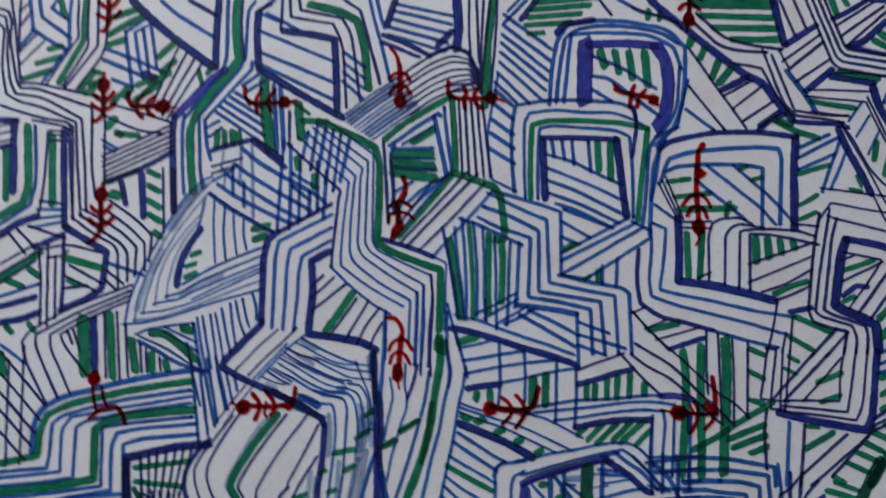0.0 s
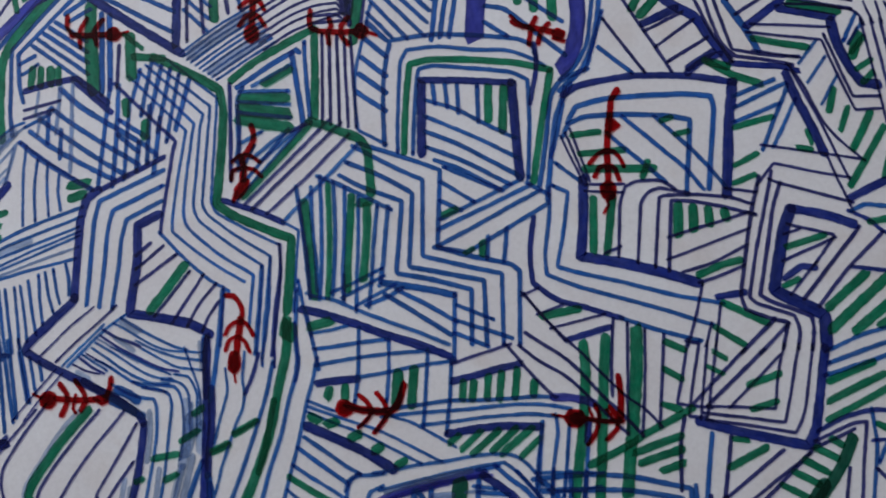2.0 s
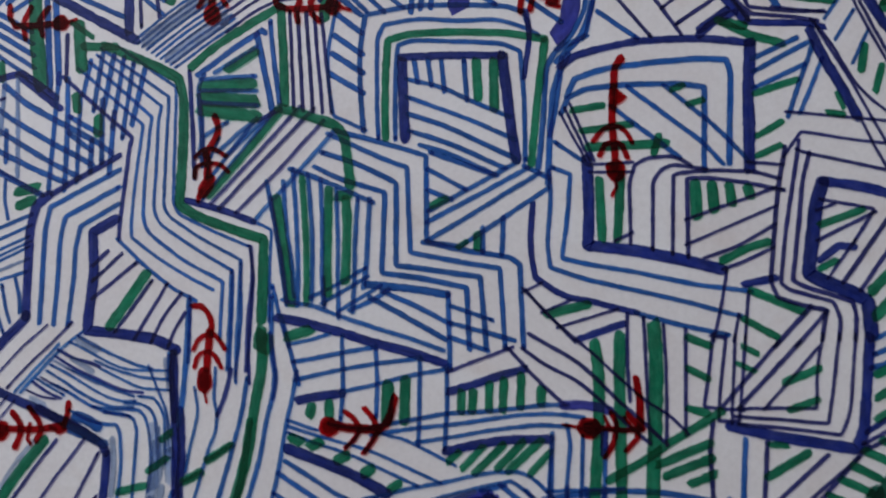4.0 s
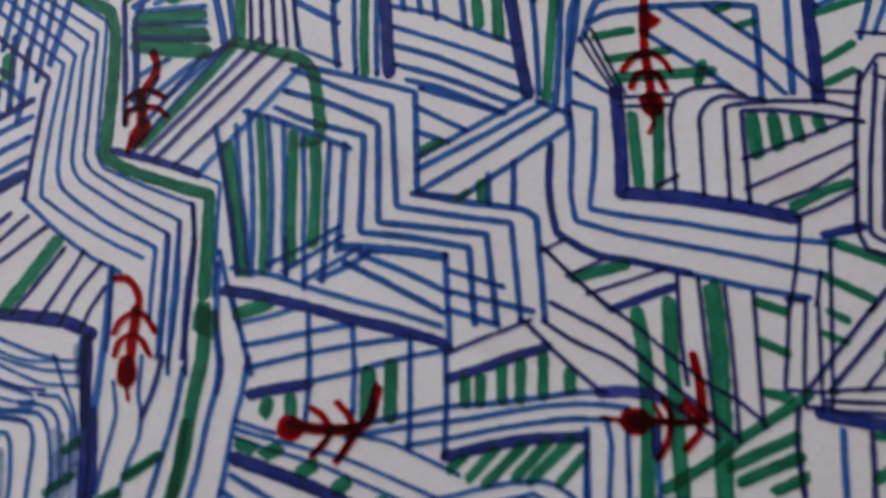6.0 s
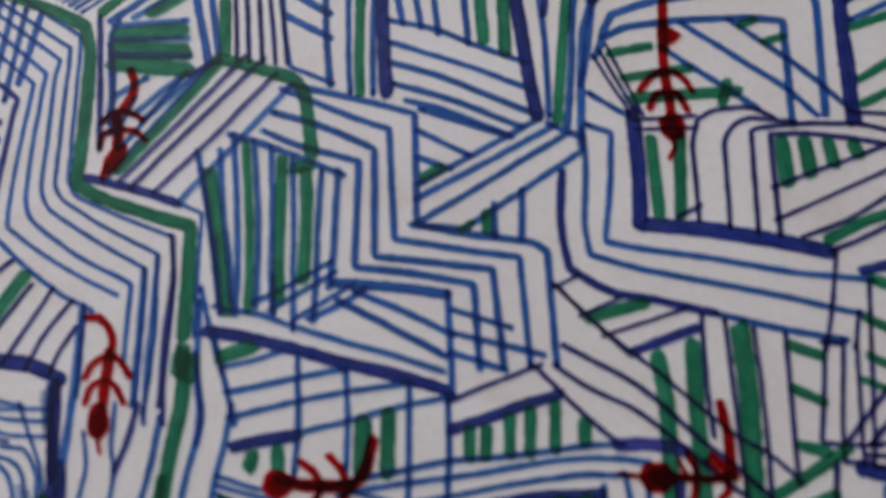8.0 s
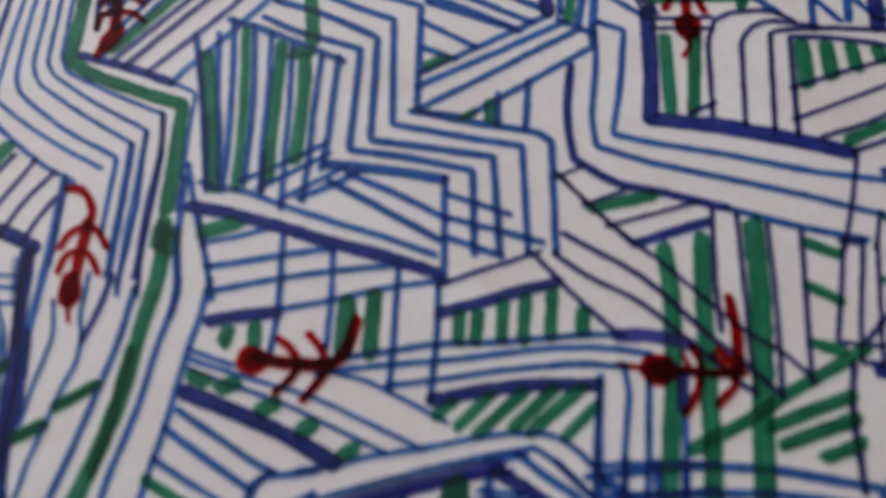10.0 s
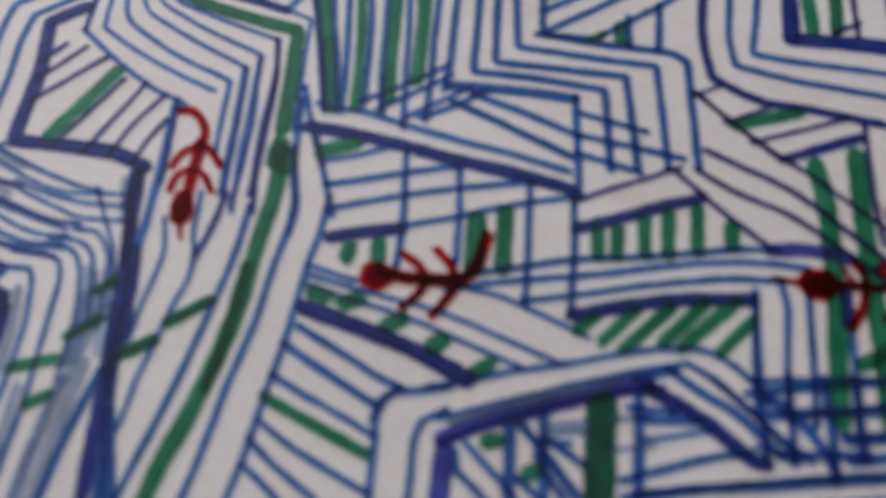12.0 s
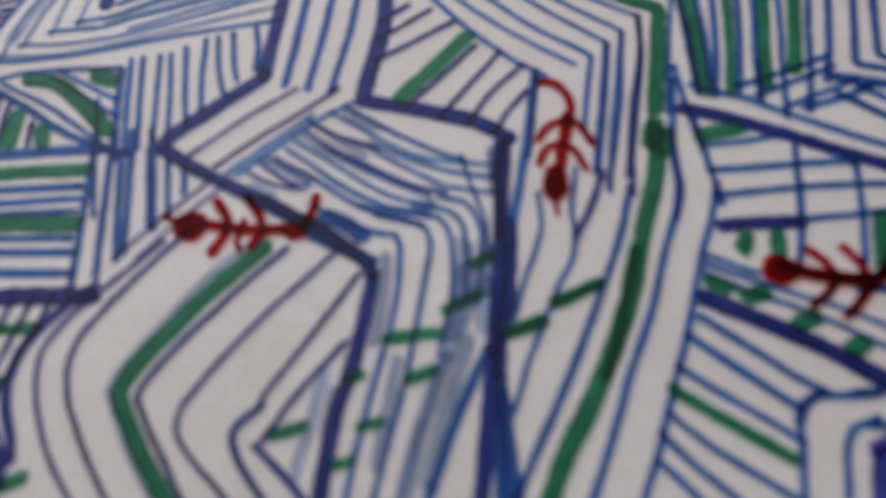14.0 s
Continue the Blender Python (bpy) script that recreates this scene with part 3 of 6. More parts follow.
ink(DARK, 0.82, [(84.9, 92.9), (93.4, 98.1)])
ink(NAVY, 1.89, [(89.0, 91.1), (94.9, 95.0)])
ink(GREEN, 2.01, [(93.6, 92.6), (98.0, 91.3)])
ink(DARK, 0.82, [(91.8, 112.9), (94.8, 102.2), (96.6, 97.0), (99.7, 93.7), (107.1, 92.6), (112.1, 91.4)])
ink(DARK, 0.82, [(94.2, 111.2), (99.2, 95.3), (107.2, 93.7), (113.7, 93.2)])
ink(DARK, 0.82, [(96.4, 112.7), (98.3, 108.5)])
ink(BLUE, 1.64, [(97.9, 106.9), (102.5, 99.8), (105.1, 94.8)])
ink(NAVY, 2.41, [(95.7, 128.0), (96.9, 120.4), (98.0, 114.5)])
ink(NAVY, 2.03, [(98.0, 114.3), (107.3, 120.0)])
ink(DARK, 0.83, [(97.5, 128.0), (101.0, 117.4)])
ink(DARK, 0.83, [(101.5, 127.8), (104.2, 119.6)])
ink(DARK, 0.95, [(105.0, 127.7), (110.9, 108.7), (112.8, 107.0), (125.8, 104.2)], 4, [(110.3, 127.5), (114.6, 113.9), (115.7, 112.5), (126.3, 110.2)])
ink(DARK, 0.82, [(97.3, 109.9), (107.8, 116.8)])
ink(DARK, 0.94, [(98.9, 107.5), (108.4, 114.6)])
ink(DARK, 0.82, [(100.6, 103.8), (109.9, 109.6)])
ink(NAVY, 1.90, [(102.6, 100.6), (110.8, 106.9)])
ink(NAVY, 1.68, [(112.0, 121.5), (116.7, 123.6), (121.8, 126.6)])
ink(DARK, 0.83, [(113.3, 119.8), (123.5, 125.8)])
ink(DARK, 0.94, [(114.2, 116.6), (126.4, 124.5)])
ink(DARK, 0.82, [(115.5, 113.7), (127.6, 123.3)])
ink(NAVY, 2.15, [(116.3, 113.5), (119.9, 114.4), (127.3, 120.5)])
ink(NAVY, 1.44, [(122.2, 127.1), (127.9, 126.2)])
ink(GREEN, 2.05, [(112.2, 127.4), (113.3, 123.3)])
ink(GREEN, 1.82, [(115.9, 127.3), (116.6, 125.6)])
ink(GREEN, 2.03, [(123.1, 114.9), (126.6, 112.8)], 2, [(125.0, 116.9), (126.8, 115.5)])
ink(NAVY, 1.43, [(115.5, 113.5), (126.4, 110.5)])
ink(GREEN, 2.47, [(112.3, 105.9), (123.3, 103.7)])
ink(NAVY, 1.90, [(109.8, 104.8), (122.1, 102.2)])

panel("green_tangle")
ink(GREEN, 1.82, [(-86.1, 104.8), (-82.3, 107.7)])
ink(GREEN, 1.82, [(-88.7, 105.9), (-87.1, 108.2)])
ink(GREEN, 2.05, [(-81.8, 109.3), (-76.2, 112.8)])
ink(GREEN, 1.81, [(-91.2, 96.1), (-89.6, 94.8)])
ink(NAVY, 1.93, [(-83.5, 113.0), (-80.2, 111.3)])
ink(BLUE, 1.10, [(-55.1, 108.4), (-50.2, 111.8)], 2, [(-53.8, 106.7), (-49.8, 109.0)])
ink(GREEN, 2.05, [(-98.7, 109.9), (-95.8, 111.1)], 2, [(-100.2, 107.5), (-96.7, 109.9)])

panel("corner_lines")
ink(DARK, 0.66, [(111.6, 105.8), (119.2, 105.3), (126.1, 104.0), (128.0, 102.7), (128.7, 100.7)])
ink(DARK, 0.65, [(129.3, 105.3), (130.0, 103.3), (130.9, 101.1)])
ink(DARK, 0.65, [(132.0, 105.2), (132.9, 101.1)])
ink(DARK, 0.65, [(133.9, 105.1), (135.4, 101.0)])
ink(GREEN, 1.78, [(135.7, 103.0), (138.4, 104.7)])
ink(GREEN, 2.49, [(125.8, 92.9), (127.6, 98.1)])
ink(BLUE, 1.08, [(124.3, 96.9), (126.9, 102.5)])
ink(DARK, 0.65, [(125.4, 96.2), (127.0, 99.2)])
ink(DARK, 0.65, [(136.9, 98.2), (137.8, 94.8)])

panel("left_column")
ink(NAVY, 2.16, [(-120.1, 100.4), (-120.1, 92.6), (-119.9, 79.6)])
ink(DARK, 0.71, [(-124.0, 98.9), (-121.1, 99.5)], 3, [(-123.9, 94.3), (-120.7, 94.9)])
ink(GREEN, 2.50, [(-116.3, 98.7), (-115.5, 81.1), (-117.0, 76.6), (-123.2, 73.0)])
ink(GREEN, 2.04, [(-122.2, 92.6), (-121.8, 77.7)])
ink(NAVY, 1.44, [(-123.8, 92.7), (-121.0, 93.3)])
ink(BLUE, 1.10, [(-114.1, 98.1), (-113.4, 82.6), (-115.1, 75.9), (-123.1, 70.7)])
ink(DARK, 0.83, [(-110.5, 96.3), (-111.1, 82.5), (-112.5, 73.2)])
ink(GREEN, 2.27, [(-109.2, 95.8), (-108.8, 75.7)])
ink(DARK, 0.71, [(-109.6, 97.1), (-107.0, 96.7)], 3, [(-109.5, 94.2), (-107.0, 94.1)])
ink(NAVY, 1.92, [(-105.9, 97.3), (-105.8, 85.6), (-105.2, 69.8), (-103.9, 68.8)])
ink(DARK, 0.83, [(-104.5, 97.3), (-103.9, 85.5), (-103.0, 71.8)])
ink(NAVY, 2.13, [(-123.0, 67.9), (-117.6, 71.2), (-112.8, 72.6)])
ink(BLUE, 0.95, [(-111.9, 76.8), (-106.2, 75.9)], 4, [(-114.0, 69.5), (-105.8, 70.8)])
ink(DARK, 0.82, [(-123.0, 66.9), (-120.7, 68.1), (-116.3, 62.6)])
ink(DARK, 0.82, [(-118.0, 68.7), (-113.5, 64.1)])
ink(DARK, 0.82, [(-114.9, 69.8), (-105.4, 66.3)])

panel("zigzag_outline")
ink(NAVY, 2.01, [(-105.5, 69.5), (-98.6, 65.1), (-93.4, 61.8), (-94.5, 51.8), (-99.1, 48.8), (-106.0, 46.2)])
ink(DARK, 0.82, [(-103.0, 71.8), (-97.9, 67.6), (-91.5, 63.9), (-90.3, 61.8), (-90.1, 52.4)])
ink(DARK, 0.82, [(-100.8, 72.5), (-95.1, 68.0), (-89.7, 64.4), (-87.6, 61.6), (-87.5, 54.0)])
ink(DARK, 0.82, [(-99.6, 73.8), (-93.0, 70.0), (-88.3, 66.4), (-85.1, 62.9), (-85.5, 55.4)])
ink(DARK, 0.82, [(-92.5, 72.7), (-86.9, 68.4), (-82.8, 64.1), (-82.7, 56.7)])
ink(DARK, 0.82, [(-92.5, 76.2), (-85.7, 71.1), (-80.8, 66.1), (-81.5, 59.3)])
ink(BLUE, 1.08, [(-93.0, 58.8), (-83.6, 55.3)])
ink(DARK, 0.81, [(-93.0, 56.4), (-89.0, 53.1)], 2, [(-93.7, 54.1), (-90.6, 51.3)])

panel("small_triangle_hatching")
ink(NAVY, 1.66, [(-94.2, 81.6), (-84.7, 84.8)])
ink(NAVY, 1.66, [(-89.6, 81.5), (-88.2, 75.0)])
ink(NAVY, 2.14, [(-83.9, 83.5), (-83.2, 71.3)])
ink(GREEN, 1.80, [(-82.0, 84.4), (-78.9, 82.7)], 4, [(-81.9, 72.2), (-78.3, 69.8)])
ink(NAVY, 1.90, [(-75.2, 84.5), (-74.8, 72.4)])
ink(DARK, 0.82, [(-77.9, 84.6), (-77.5, 67.0)])
ink(GREEN, 2.01, [(-80.3, 67.0), (-78.2, 65.4)])
ink(GREEN, 2.69, [(-92.6, 78.3), (-89.9, 77.6)])

panel("left_lattice")
ink(NAVY, 1.65, [(-113.5, 63.7), (-105.4, 67.3)])
ink(DARK, 0.81, [(-122.8, 59.6), (-113.2, 64.7)], 3, [(-122.6, 54.3), (-113.4, 59.9)])
ink(GREEN, 2.00, [(-122.6, 55.5), (-111.6, 62.4)])
ink(DARK, 0.81, [(-112.2, 63.4), (-111.4, 53.9), (-111.4, 42.7)])
ink(DARK, 0.81, [(-109.7, 64.1), (-109.5, 42.6)])
ink(DARK, 0.81, [(-107.5, 60.8), (-107.4, 44.4)])
ink(NAVY, 1.18, [(-105.4, 66.3), (-105.2, 56.8), (-105.6, 46.7)])
ink(DARK, 0.81, [(-111.1, 63.3), (-104.4, 64.4), (-95.4, 61.9)], 2, [(-109.0, 60.9), (-105.6, 61.3), (-104.4, 62.3)])
ink(GREEN, 2.00, [(-105.3, 60.8), (-94.6, 57.4)])
ink(DARK, 0.81, [(-103.2, 58.3), (-94.8, 53.3)], 2, [(-104.5, 55.5), (-96.8, 51.5)])
ink(NAVY, 0.94, [(-104.6, 52.1), (-99.2, 52.7)])
ink(GREEN, 1.78, [(-114.9, 57.9), (-111.7, 55.5)])
ink(GREEN, 1.78, [(-121.1, 55.0), (-116.3, 52.8)])
ink(BLUE, 1.07, [(-122.5, 50.5), (-112.0, 53.6)])
ink(NAVY, 1.64, [(-122.4, 47.7), (-112.8, 50.0)])
ink(NAVY, 1.98, [(-122.3, 43.3), (-116.1, 44.1), (-111.5, 45.8)])
ink(GREEN, 1.76, [(-120.7, 42.1), (-119.1, 40.5)], 2, [(-114.5, 42.8), (-112.9, 40.7)])
ink(GREEN, 1.55, [(-103.9, 54.3), (-100.7, 52.9)])

panel("chevron_panel")
ink(DARK, 0.81, [(-86.7, 52.3), (-103.7, 46.5), (-114.7, 40.3), (-116.2, 37.6), (-115.0, 32.3), (-109.3, 21.2)])
ink(DARK, 0.81, [(-87.0, 50.7), (-102.1, 45.0), (-112.5, 39.6), (-112.4, 36.2), (-106.3, 22.6)])
ink(DARK, 0.81, [(-87.1, 49.3), (-100.2, 44.2), (-108.5, 39.5), (-108.4, 36.1), (-102.9, 23.7)])
ink(DARK, 0.81, [(-87.3, 47.9), (-98.2, 43.6), (-105.7, 39.4), (-104.4, 36.3), (-98.4, 28.4)])

panel("crescent")
ink(BLUE, 0.71, [(-64.5, 81.9), (-66.4, 81.3), (-71.3, 77.1), (-75.5, 71.0), (-80.0, 63.1), (-83.9, 55.9), (-86.9, 48.7), (-88.0, 42.1)])
# glare on the shiny paper is put into these lines' pale tint
ink(PALE, 0.70, [(-64.2, 80.8), (-68.8, 77.0), (-73.7, 70.3), (-78.5, 62.5), (-82.1, 55.8), (-84.5, 49.2), (-85.3, 42.7)])
ink(PALE, 0.63, [(-66.8, 75.7), (-71.8, 69.7), (-76.7, 62.4), (-80.0, 55.8), (-82.2, 49.1), (-83.1, 44.8)])
ink(PALE, 0.63, [(-68.0, 70.8), (-72.4, 66.0), (-76.7, 59.9), (-79.0, 53.9), (-79.8, 47.0)])
ink(PALE, 0.63, [(-68.4, 68.8), (-71.8, 64.7), (-74.8, 58.7), (-76.3, 52.6), (-76.6, 48.9)])
ink(WASH, 2.73, [(-66.4, 79.8), (-71.2, 74.6), (-75.5, 67.9)])
ink(WASH, 1.74, [(-77.9, 61.8), (-82.1, 53.4), (-85.0, 45.6)])
ink(NAVY, 1.95, [(-67.2, 67.5), (-70.6, 62.8), (-72.7, 58.6), (-73.7, 53.7), (-73.7, 51.8)])
ink(BLUE, 0.77, [(-88.2, 41.6), (-82.9, 41.9), (-75.9, 43.2), (-70.5, 44.8), (-60.2, 47.8), (-51.1, 49.9)])
ink(PALE, 0.69, [(-85.3, 42.7), (-78.9, 43.0), (-70.5, 45.4), (-60.2, 49.3), (-50.5, 52.6)])
ink(BLUE, 0.63, [(-83.2, 44.6), (-77.7, 45.0), (-71.1, 46.5), (-60.2, 50.8), (-50.5, 55.1)])
ink(BLUE, 0.71, [(-79.8, 47.0), (-72.9, 48.2), (-69.9, 49.8), (-60.2, 53.4), (-50.5, 57.2)])
ink(BLUE, 0.78, [(-76.6, 48.9), (-72.3, 50.0), (-67.5, 52.9), (-60.2, 55.7), (-49.9, 59.6)])
ink(WASH, 1.74, [(-72.9, 49.4), (-67.5, 51.7), (-61.4, 54.2)])
ink(BLUE, 0.85, [(-71.7, 52.4), (-67.5, 54.7), (-60.2, 58.2), (-49.9, 61.8)])
ink(BLUE, 0.57, [(-69.3, 48.1), (-60.2, 52.2), (-50.2, 56.1)])
ink(GREEN, 1.43, [(-71.6, 57.0), (-68.6, 57.8)])
ink(GREEN, 1.43, [(-71.5, 54.1), (-68.6, 55.1)])
ink(GREEN, 1.43, [(-69.8, 60.2), (-67.4, 61.0)])
ink(BLUE, 0.72, [(-63.3, 76.2), (-63.8, 70.0), (-63.3, 58.3)])
ink(BLUE, 0.71, [(-60.5, 73.0), (-61.1, 66.8), (-60.5, 59.3)])
ink(BLUE, 0.71, [(-58.1, 71.7), (-58.1, 66.7), (-57.4, 60.5)])
ink(BLUE, 0.71, [(-55.3, 69.1), (-55.4, 65.4), (-54.7, 61.7)])
ink(PALE, 0.63, [(-66.3, 76.3), (-67.5, 69.5), (-68.0, 68.2)])
ink(BLUE, 0.86, [(-64.5, 77.2), (-58.4, 72.8), (-52.9, 69.3), (-47.4, 66.0)])
ink(GREEN, 2.23, [(-52.7, 66.9), (-48.5, 67.6)], 2, [(-52.4, 63.9), (-49.3, 65.0)])

panel("cross_hatched_patch")
ink(BLUE, 1.22, [(-64.9, 77.4), (-60.2, 73.5), (-53.9, 69.6), (-47.4, 65.9)])
ink(BLUE, 1.22, [(-62.6, 80.0), (-57.1, 75.8), (-49.2, 71.6), (-42.2, 68.0)])
ink(BLUE, 1.22, [(-60.2, 82.7), (-55.5, 79.3), (-47.6, 73.9), (-39.8, 69.2)])
ink(BLUE, 1.23, [(-57.8, 85.5), (-52.3, 81.3), (-44.5, 76.2), (-36.7, 71.6)])
ink(BLUE, 1.23, [(-55.8, 90.0), (-50.7, 85.3), (-43.6, 81.0), (-35.0, 75.9), (-32.5, 73.7)])
ink(NAVY, 1.43, [(-53.0, 92.2), (-46.0, 86.1), (-43.6, 84.1)])
ink(PALE, 0.95, [(-55.8, 90.3), (-56.4, 79.8)])
ink(PALE, 0.95, [(-52.9, 90.9), (-52.7, 70.6)])
ink(BLUE, 1.09, [(-58.3, 84.6), (-58.3, 77.5)])
ink(BLUE, 1.09, [(-55.2, 79.8), (-55.3, 73.8)])
ink(BLUE, 0.98, [(-44.0, 91.5), (-44.7, 83.5), (-46.1, 66.5)])
ink(BLUE, 1.09, [(-42.0, 90.2), (-42.2, 78.5), (-42.7, 67.0)])
ink(BLUE, 0.98, [(-39.3, 86.5), (-40.1, 68.5)])
ink(BLUE, 1.08, [(-36.9, 76.7), (-37.3, 70.4)])
ink(BLUE, 1.09, [(-34.6, 85.0), (-34.8, 72.2)])
ink(BLUE, 1.09, [(-32.1, 82.2), (-33.2, 69.9)])
ink(BLUE, 1.09, [(-37.2, 93.7), (-38.7, 87.1)])
ink(BLUE, 1.09, [(-34.6, 95.3), (-36.5, 83.5)])
ink(BLUE, 1.09, [(-32.2, 94.7), (-34.5, 82.8)])
ink(BLUE, 1.09, [(-30.0, 94.0), (-32.5, 79.5)])
ink(BLUE, 1.09, [(-28.0, 92.6), (-30.4, 77.2)])
ink(BLUE, 1.09, [(-25.6, 91.2), (-28.3, 80.0)])
ink(BLUE, 1.09, [(-41.3, 82.0), (-35.0, 78.0)], 2, [(-41.6, 78.5), (-37.2, 74.8)])
ink(DARK, 0.82, [(-63.7, 85.2), (-56.2, 87.1)])
ink(DARK, 0.82, [(-63.7, 83.1), (-57.7, 84.9)])
ink(BLUE, 0.82, [(-63.4, 81.2), (-58.3, 83.9)])
ink(PALE, 0.71, [(-65.6, 76.9), (-67.7, 67.9)])
ink(PALE, 0.71, [(-60.2, 84.0), (-60.8, 79.2)], 2, [(-61.0, 88.9), (-61.5, 84.0)])

panel("fan_panel")
ink(BLUE, 0.93, [(-69.8, 30.8), (-67.6, 8.8)], 4, [(-63.0, 31.4), (-60.0, 18.1)])
ink(BLUE, 0.94, [(-62.7, 28.4), (-60.5, 18.1)])
ink(BLUE, 0.87, [(-60.2, 27.3), (-58.6, 19.9)])
ink(BLUE, 0.89, [(-58.0, 26.3), (-57.4, 23.1)])
ink(BLUE, 0.89, [(-66.1, 28.1), (-65.0, 21.8), (-63.5, 13.8)])
ink(BLUE, 0.78, [(-68.1, 42.3), (-67.0, 34.1), (-65.9, 28.8)])
ink(BLUE, 0.78, [(-66.7, 42.7), (-65.4, 34.8), (-64.4, 29.3)])
ink(BLUE, 0.78, [(-64.5, 43.1), (-63.3, 34.2), (-62.8, 30.3)])
ink(BLUE, 0.79, [(-63.1, 43.4), (-61.9, 36.7), (-61.1, 31.7)])
ink(BLUE, 0.79, [(-61.4, 44.6), (-60.1, 37.4), (-59.2, 33.3)])
ink(BLUE, 0.80, [(-59.1, 46.0), (-58.6, 40.5), (-57.7, 35.5)])
ink(BLUE, 0.80, [(-57.5, 46.5), (-56.5, 41.2), (-55.4, 38.1)])
ink(BLUE, 0.81, [(-55.6, 47.2), (-54.7, 42.5), (-54.0, 40.3)])
ink(BLUE, 0.82, [(-52.8, 48.3), (-52.0, 45.1), (-51.9, 42.2)])
ink(BLUE, 1.08, [(-69.1, 40.8), (-68.1, 34.0), (-66.9, 27.7)])
ink(BLUE, 0.76, [(-70.9, 35.7), (-69.4, 27.6), (-67.4, 19.5)])
ink(BLUE, 1.19, [(-83.9, 36.7), (-79.2, 34.2), (-74.5, 31.1), (-67.5, 28.3), (-65.6, 28.2)])
ink(BLUE, 0.78, [(-83.5, 38.0), (-77.5, 35.2), (-72.8, 32.1), (-67.9, 28.8)])
ink(BLUE, 0.80, [(-77.1, 39.3), (-72.3, 36.2), (-68.3, 33.7)])
ink(BLUE, 0.80, [(-76.6, 40.3), (-71.8, 37.8), (-68.7, 36.3)])
ink(GREEN, 2.35, [(-80.8, 39.1), (-77.0, 38.8), (-73.9, 36.5), (-70.7, 33.4), (-68.5, 31.3)])
ink(GREEN, 2.51, [(-72.3, 40.2), (-69.7, 39.2)])
ink(BLUE, 0.76, [(-84.5, 38.9), (-81.8, 40.1), (-76.7, 40.7), (-69.6, 41.4)])

panel("left_cross_hatching")
ink(BLUE, 0.93, [(-122.1, 37.2), (-115.7, 32.3)])
ink(DARK, 0.80, [(-122.0, 35.3), (-109.6, 20.7)], 5, [(-121.3, 13.5), (-114.7, 6.3)])
ink(DARK, 0.80, [(-119.6, 32.5), (-119.8, 5.0)], 2, [(-115.5, 36.2), (-116.0, 5.5)])
ink(GREEN, 2.20, [(-122.0, 34.8), (-120.9, 29.1)])
ink(DARK, 0.80, [(-103.6, 39.9), (-102.6, 37.3)], 2, [(-102.0, 40.2), (-100.4, 35.2)])
ink(GREEN, 3.53, [(-99.6, 43.8), (-98.7, 28.7)])
ink(NAVY, 1.98, [(-96.7, 43.7), (-96.1, 29.4)])
ink(DARK, 0.80, [(-93.7, 44.6), (-93.0, 27.8)])
ink(GREEN, 2.43, [(-92.3, 44.7), (-91.1, 27.3)])
ink(DARK, 0.80, [(-90.2, 44.6), (-89.3, 27.2)], 2, [(-87.8, 41.0), (-87.0, 28.0)])
ink(GREEN, 2.42, [(-86.2, 37.5), (-84.9, 28.9)])
ink(DARK, 0.80, [(-83.7, 35.6), (-83.3, 29.0)], 2, [(-82.1, 34.3), (-81.9, 28.9)])
ink(GREEN, 2.19, [(-80.6, 33.5), (-80.5, 28.7)])
ink(GREEN, 1.97, [(-76.9, 31.4), (-76.2, 28.9)])
ink(DARK, 0.80, [(-78.4, 31.9), (-78.1, 29.3)])

panel("stepped_band")
ink(BLUE, 1.59, [(-68.7, 28.7), (-86.4, 26.5), (-104.7, 22.5), (-109.9, 20.0), (-112.2, 16.3), (-112.8, 8.0)])
ink(GREEN, 1.96, [(-69.8, 25.6), (-86.3, 23.8), (-103.1, 20.5), (-108.9, 17.7), (-110.6, 14.0), (-111.1, 7.1), (-121.1, 5.3)])
ink(BLUE, 1.06, [(-70.2, 23.2), (-90.9, 20.9), (-104.6, 17.5), (-107.3, 15.4), (-108.0, 6.4), (-108.8, 3.7), (-121.0, 3.1)])
ink(BLUE, 1.05, [(-70.2, 21.4), (-89.3, 19.0), (-102.3, 17.0), (-104.8, 13.8), (-105.0, 2.6), (-120.9, 1.6)])
ink(BLUE, 1.05, [(-70.2, 19.6), (-86.3, 18.0), (-98.4, 15.8), (-100.9, 14.2), (-101.5, 1.0), (-111.8, -0.2), (-120.9, -0.6)])
ink(GREEN, 2.17, [(-69.1, 18.0), (-86.2, 17.1), (-92.9, 15.6), (-95.7, 13.5), (-95.9, 0.4), (-105.7, -1.1), (-120.8, -2.1)])
ink(BLUE, 1.05, [(-69.7, 16.0), (-86.2, 15.0), (-93.8, 14.0), (-93.9, -1.5), (-111.7, -3.3), (-120.8, -3.6)])
ink(BLUE, 1.18, [(-69.1, 14.1), (-83.1, 13.4), (-89.8, 12.4), (-91.3, 8.8), (-91.3, -2.7), (-104.1, -4.4)])
ink(BLUE, 1.18, [(-68.5, 11.4), (-83.1, 10.7), (-88.0, 9.3), (-87.9, -4.0)])
ink(NAVY, 2.27, [(-86.9, -4.9), (-87.3, 5.7), (-75.5, 8.0), (-64.8, 8.7)])
ink(DARK, 0.79, [(-83.4, 5.9), (-82.9, -5.1)], 7, [(-69.4, 7.8), (-72.7, -4.4)])
ink(GREEN, 1.51, [(-84.8, 3.0), (-70.1, 4.4)], 2, [(-84.8, -0.6), (-72.4, -2.2)])

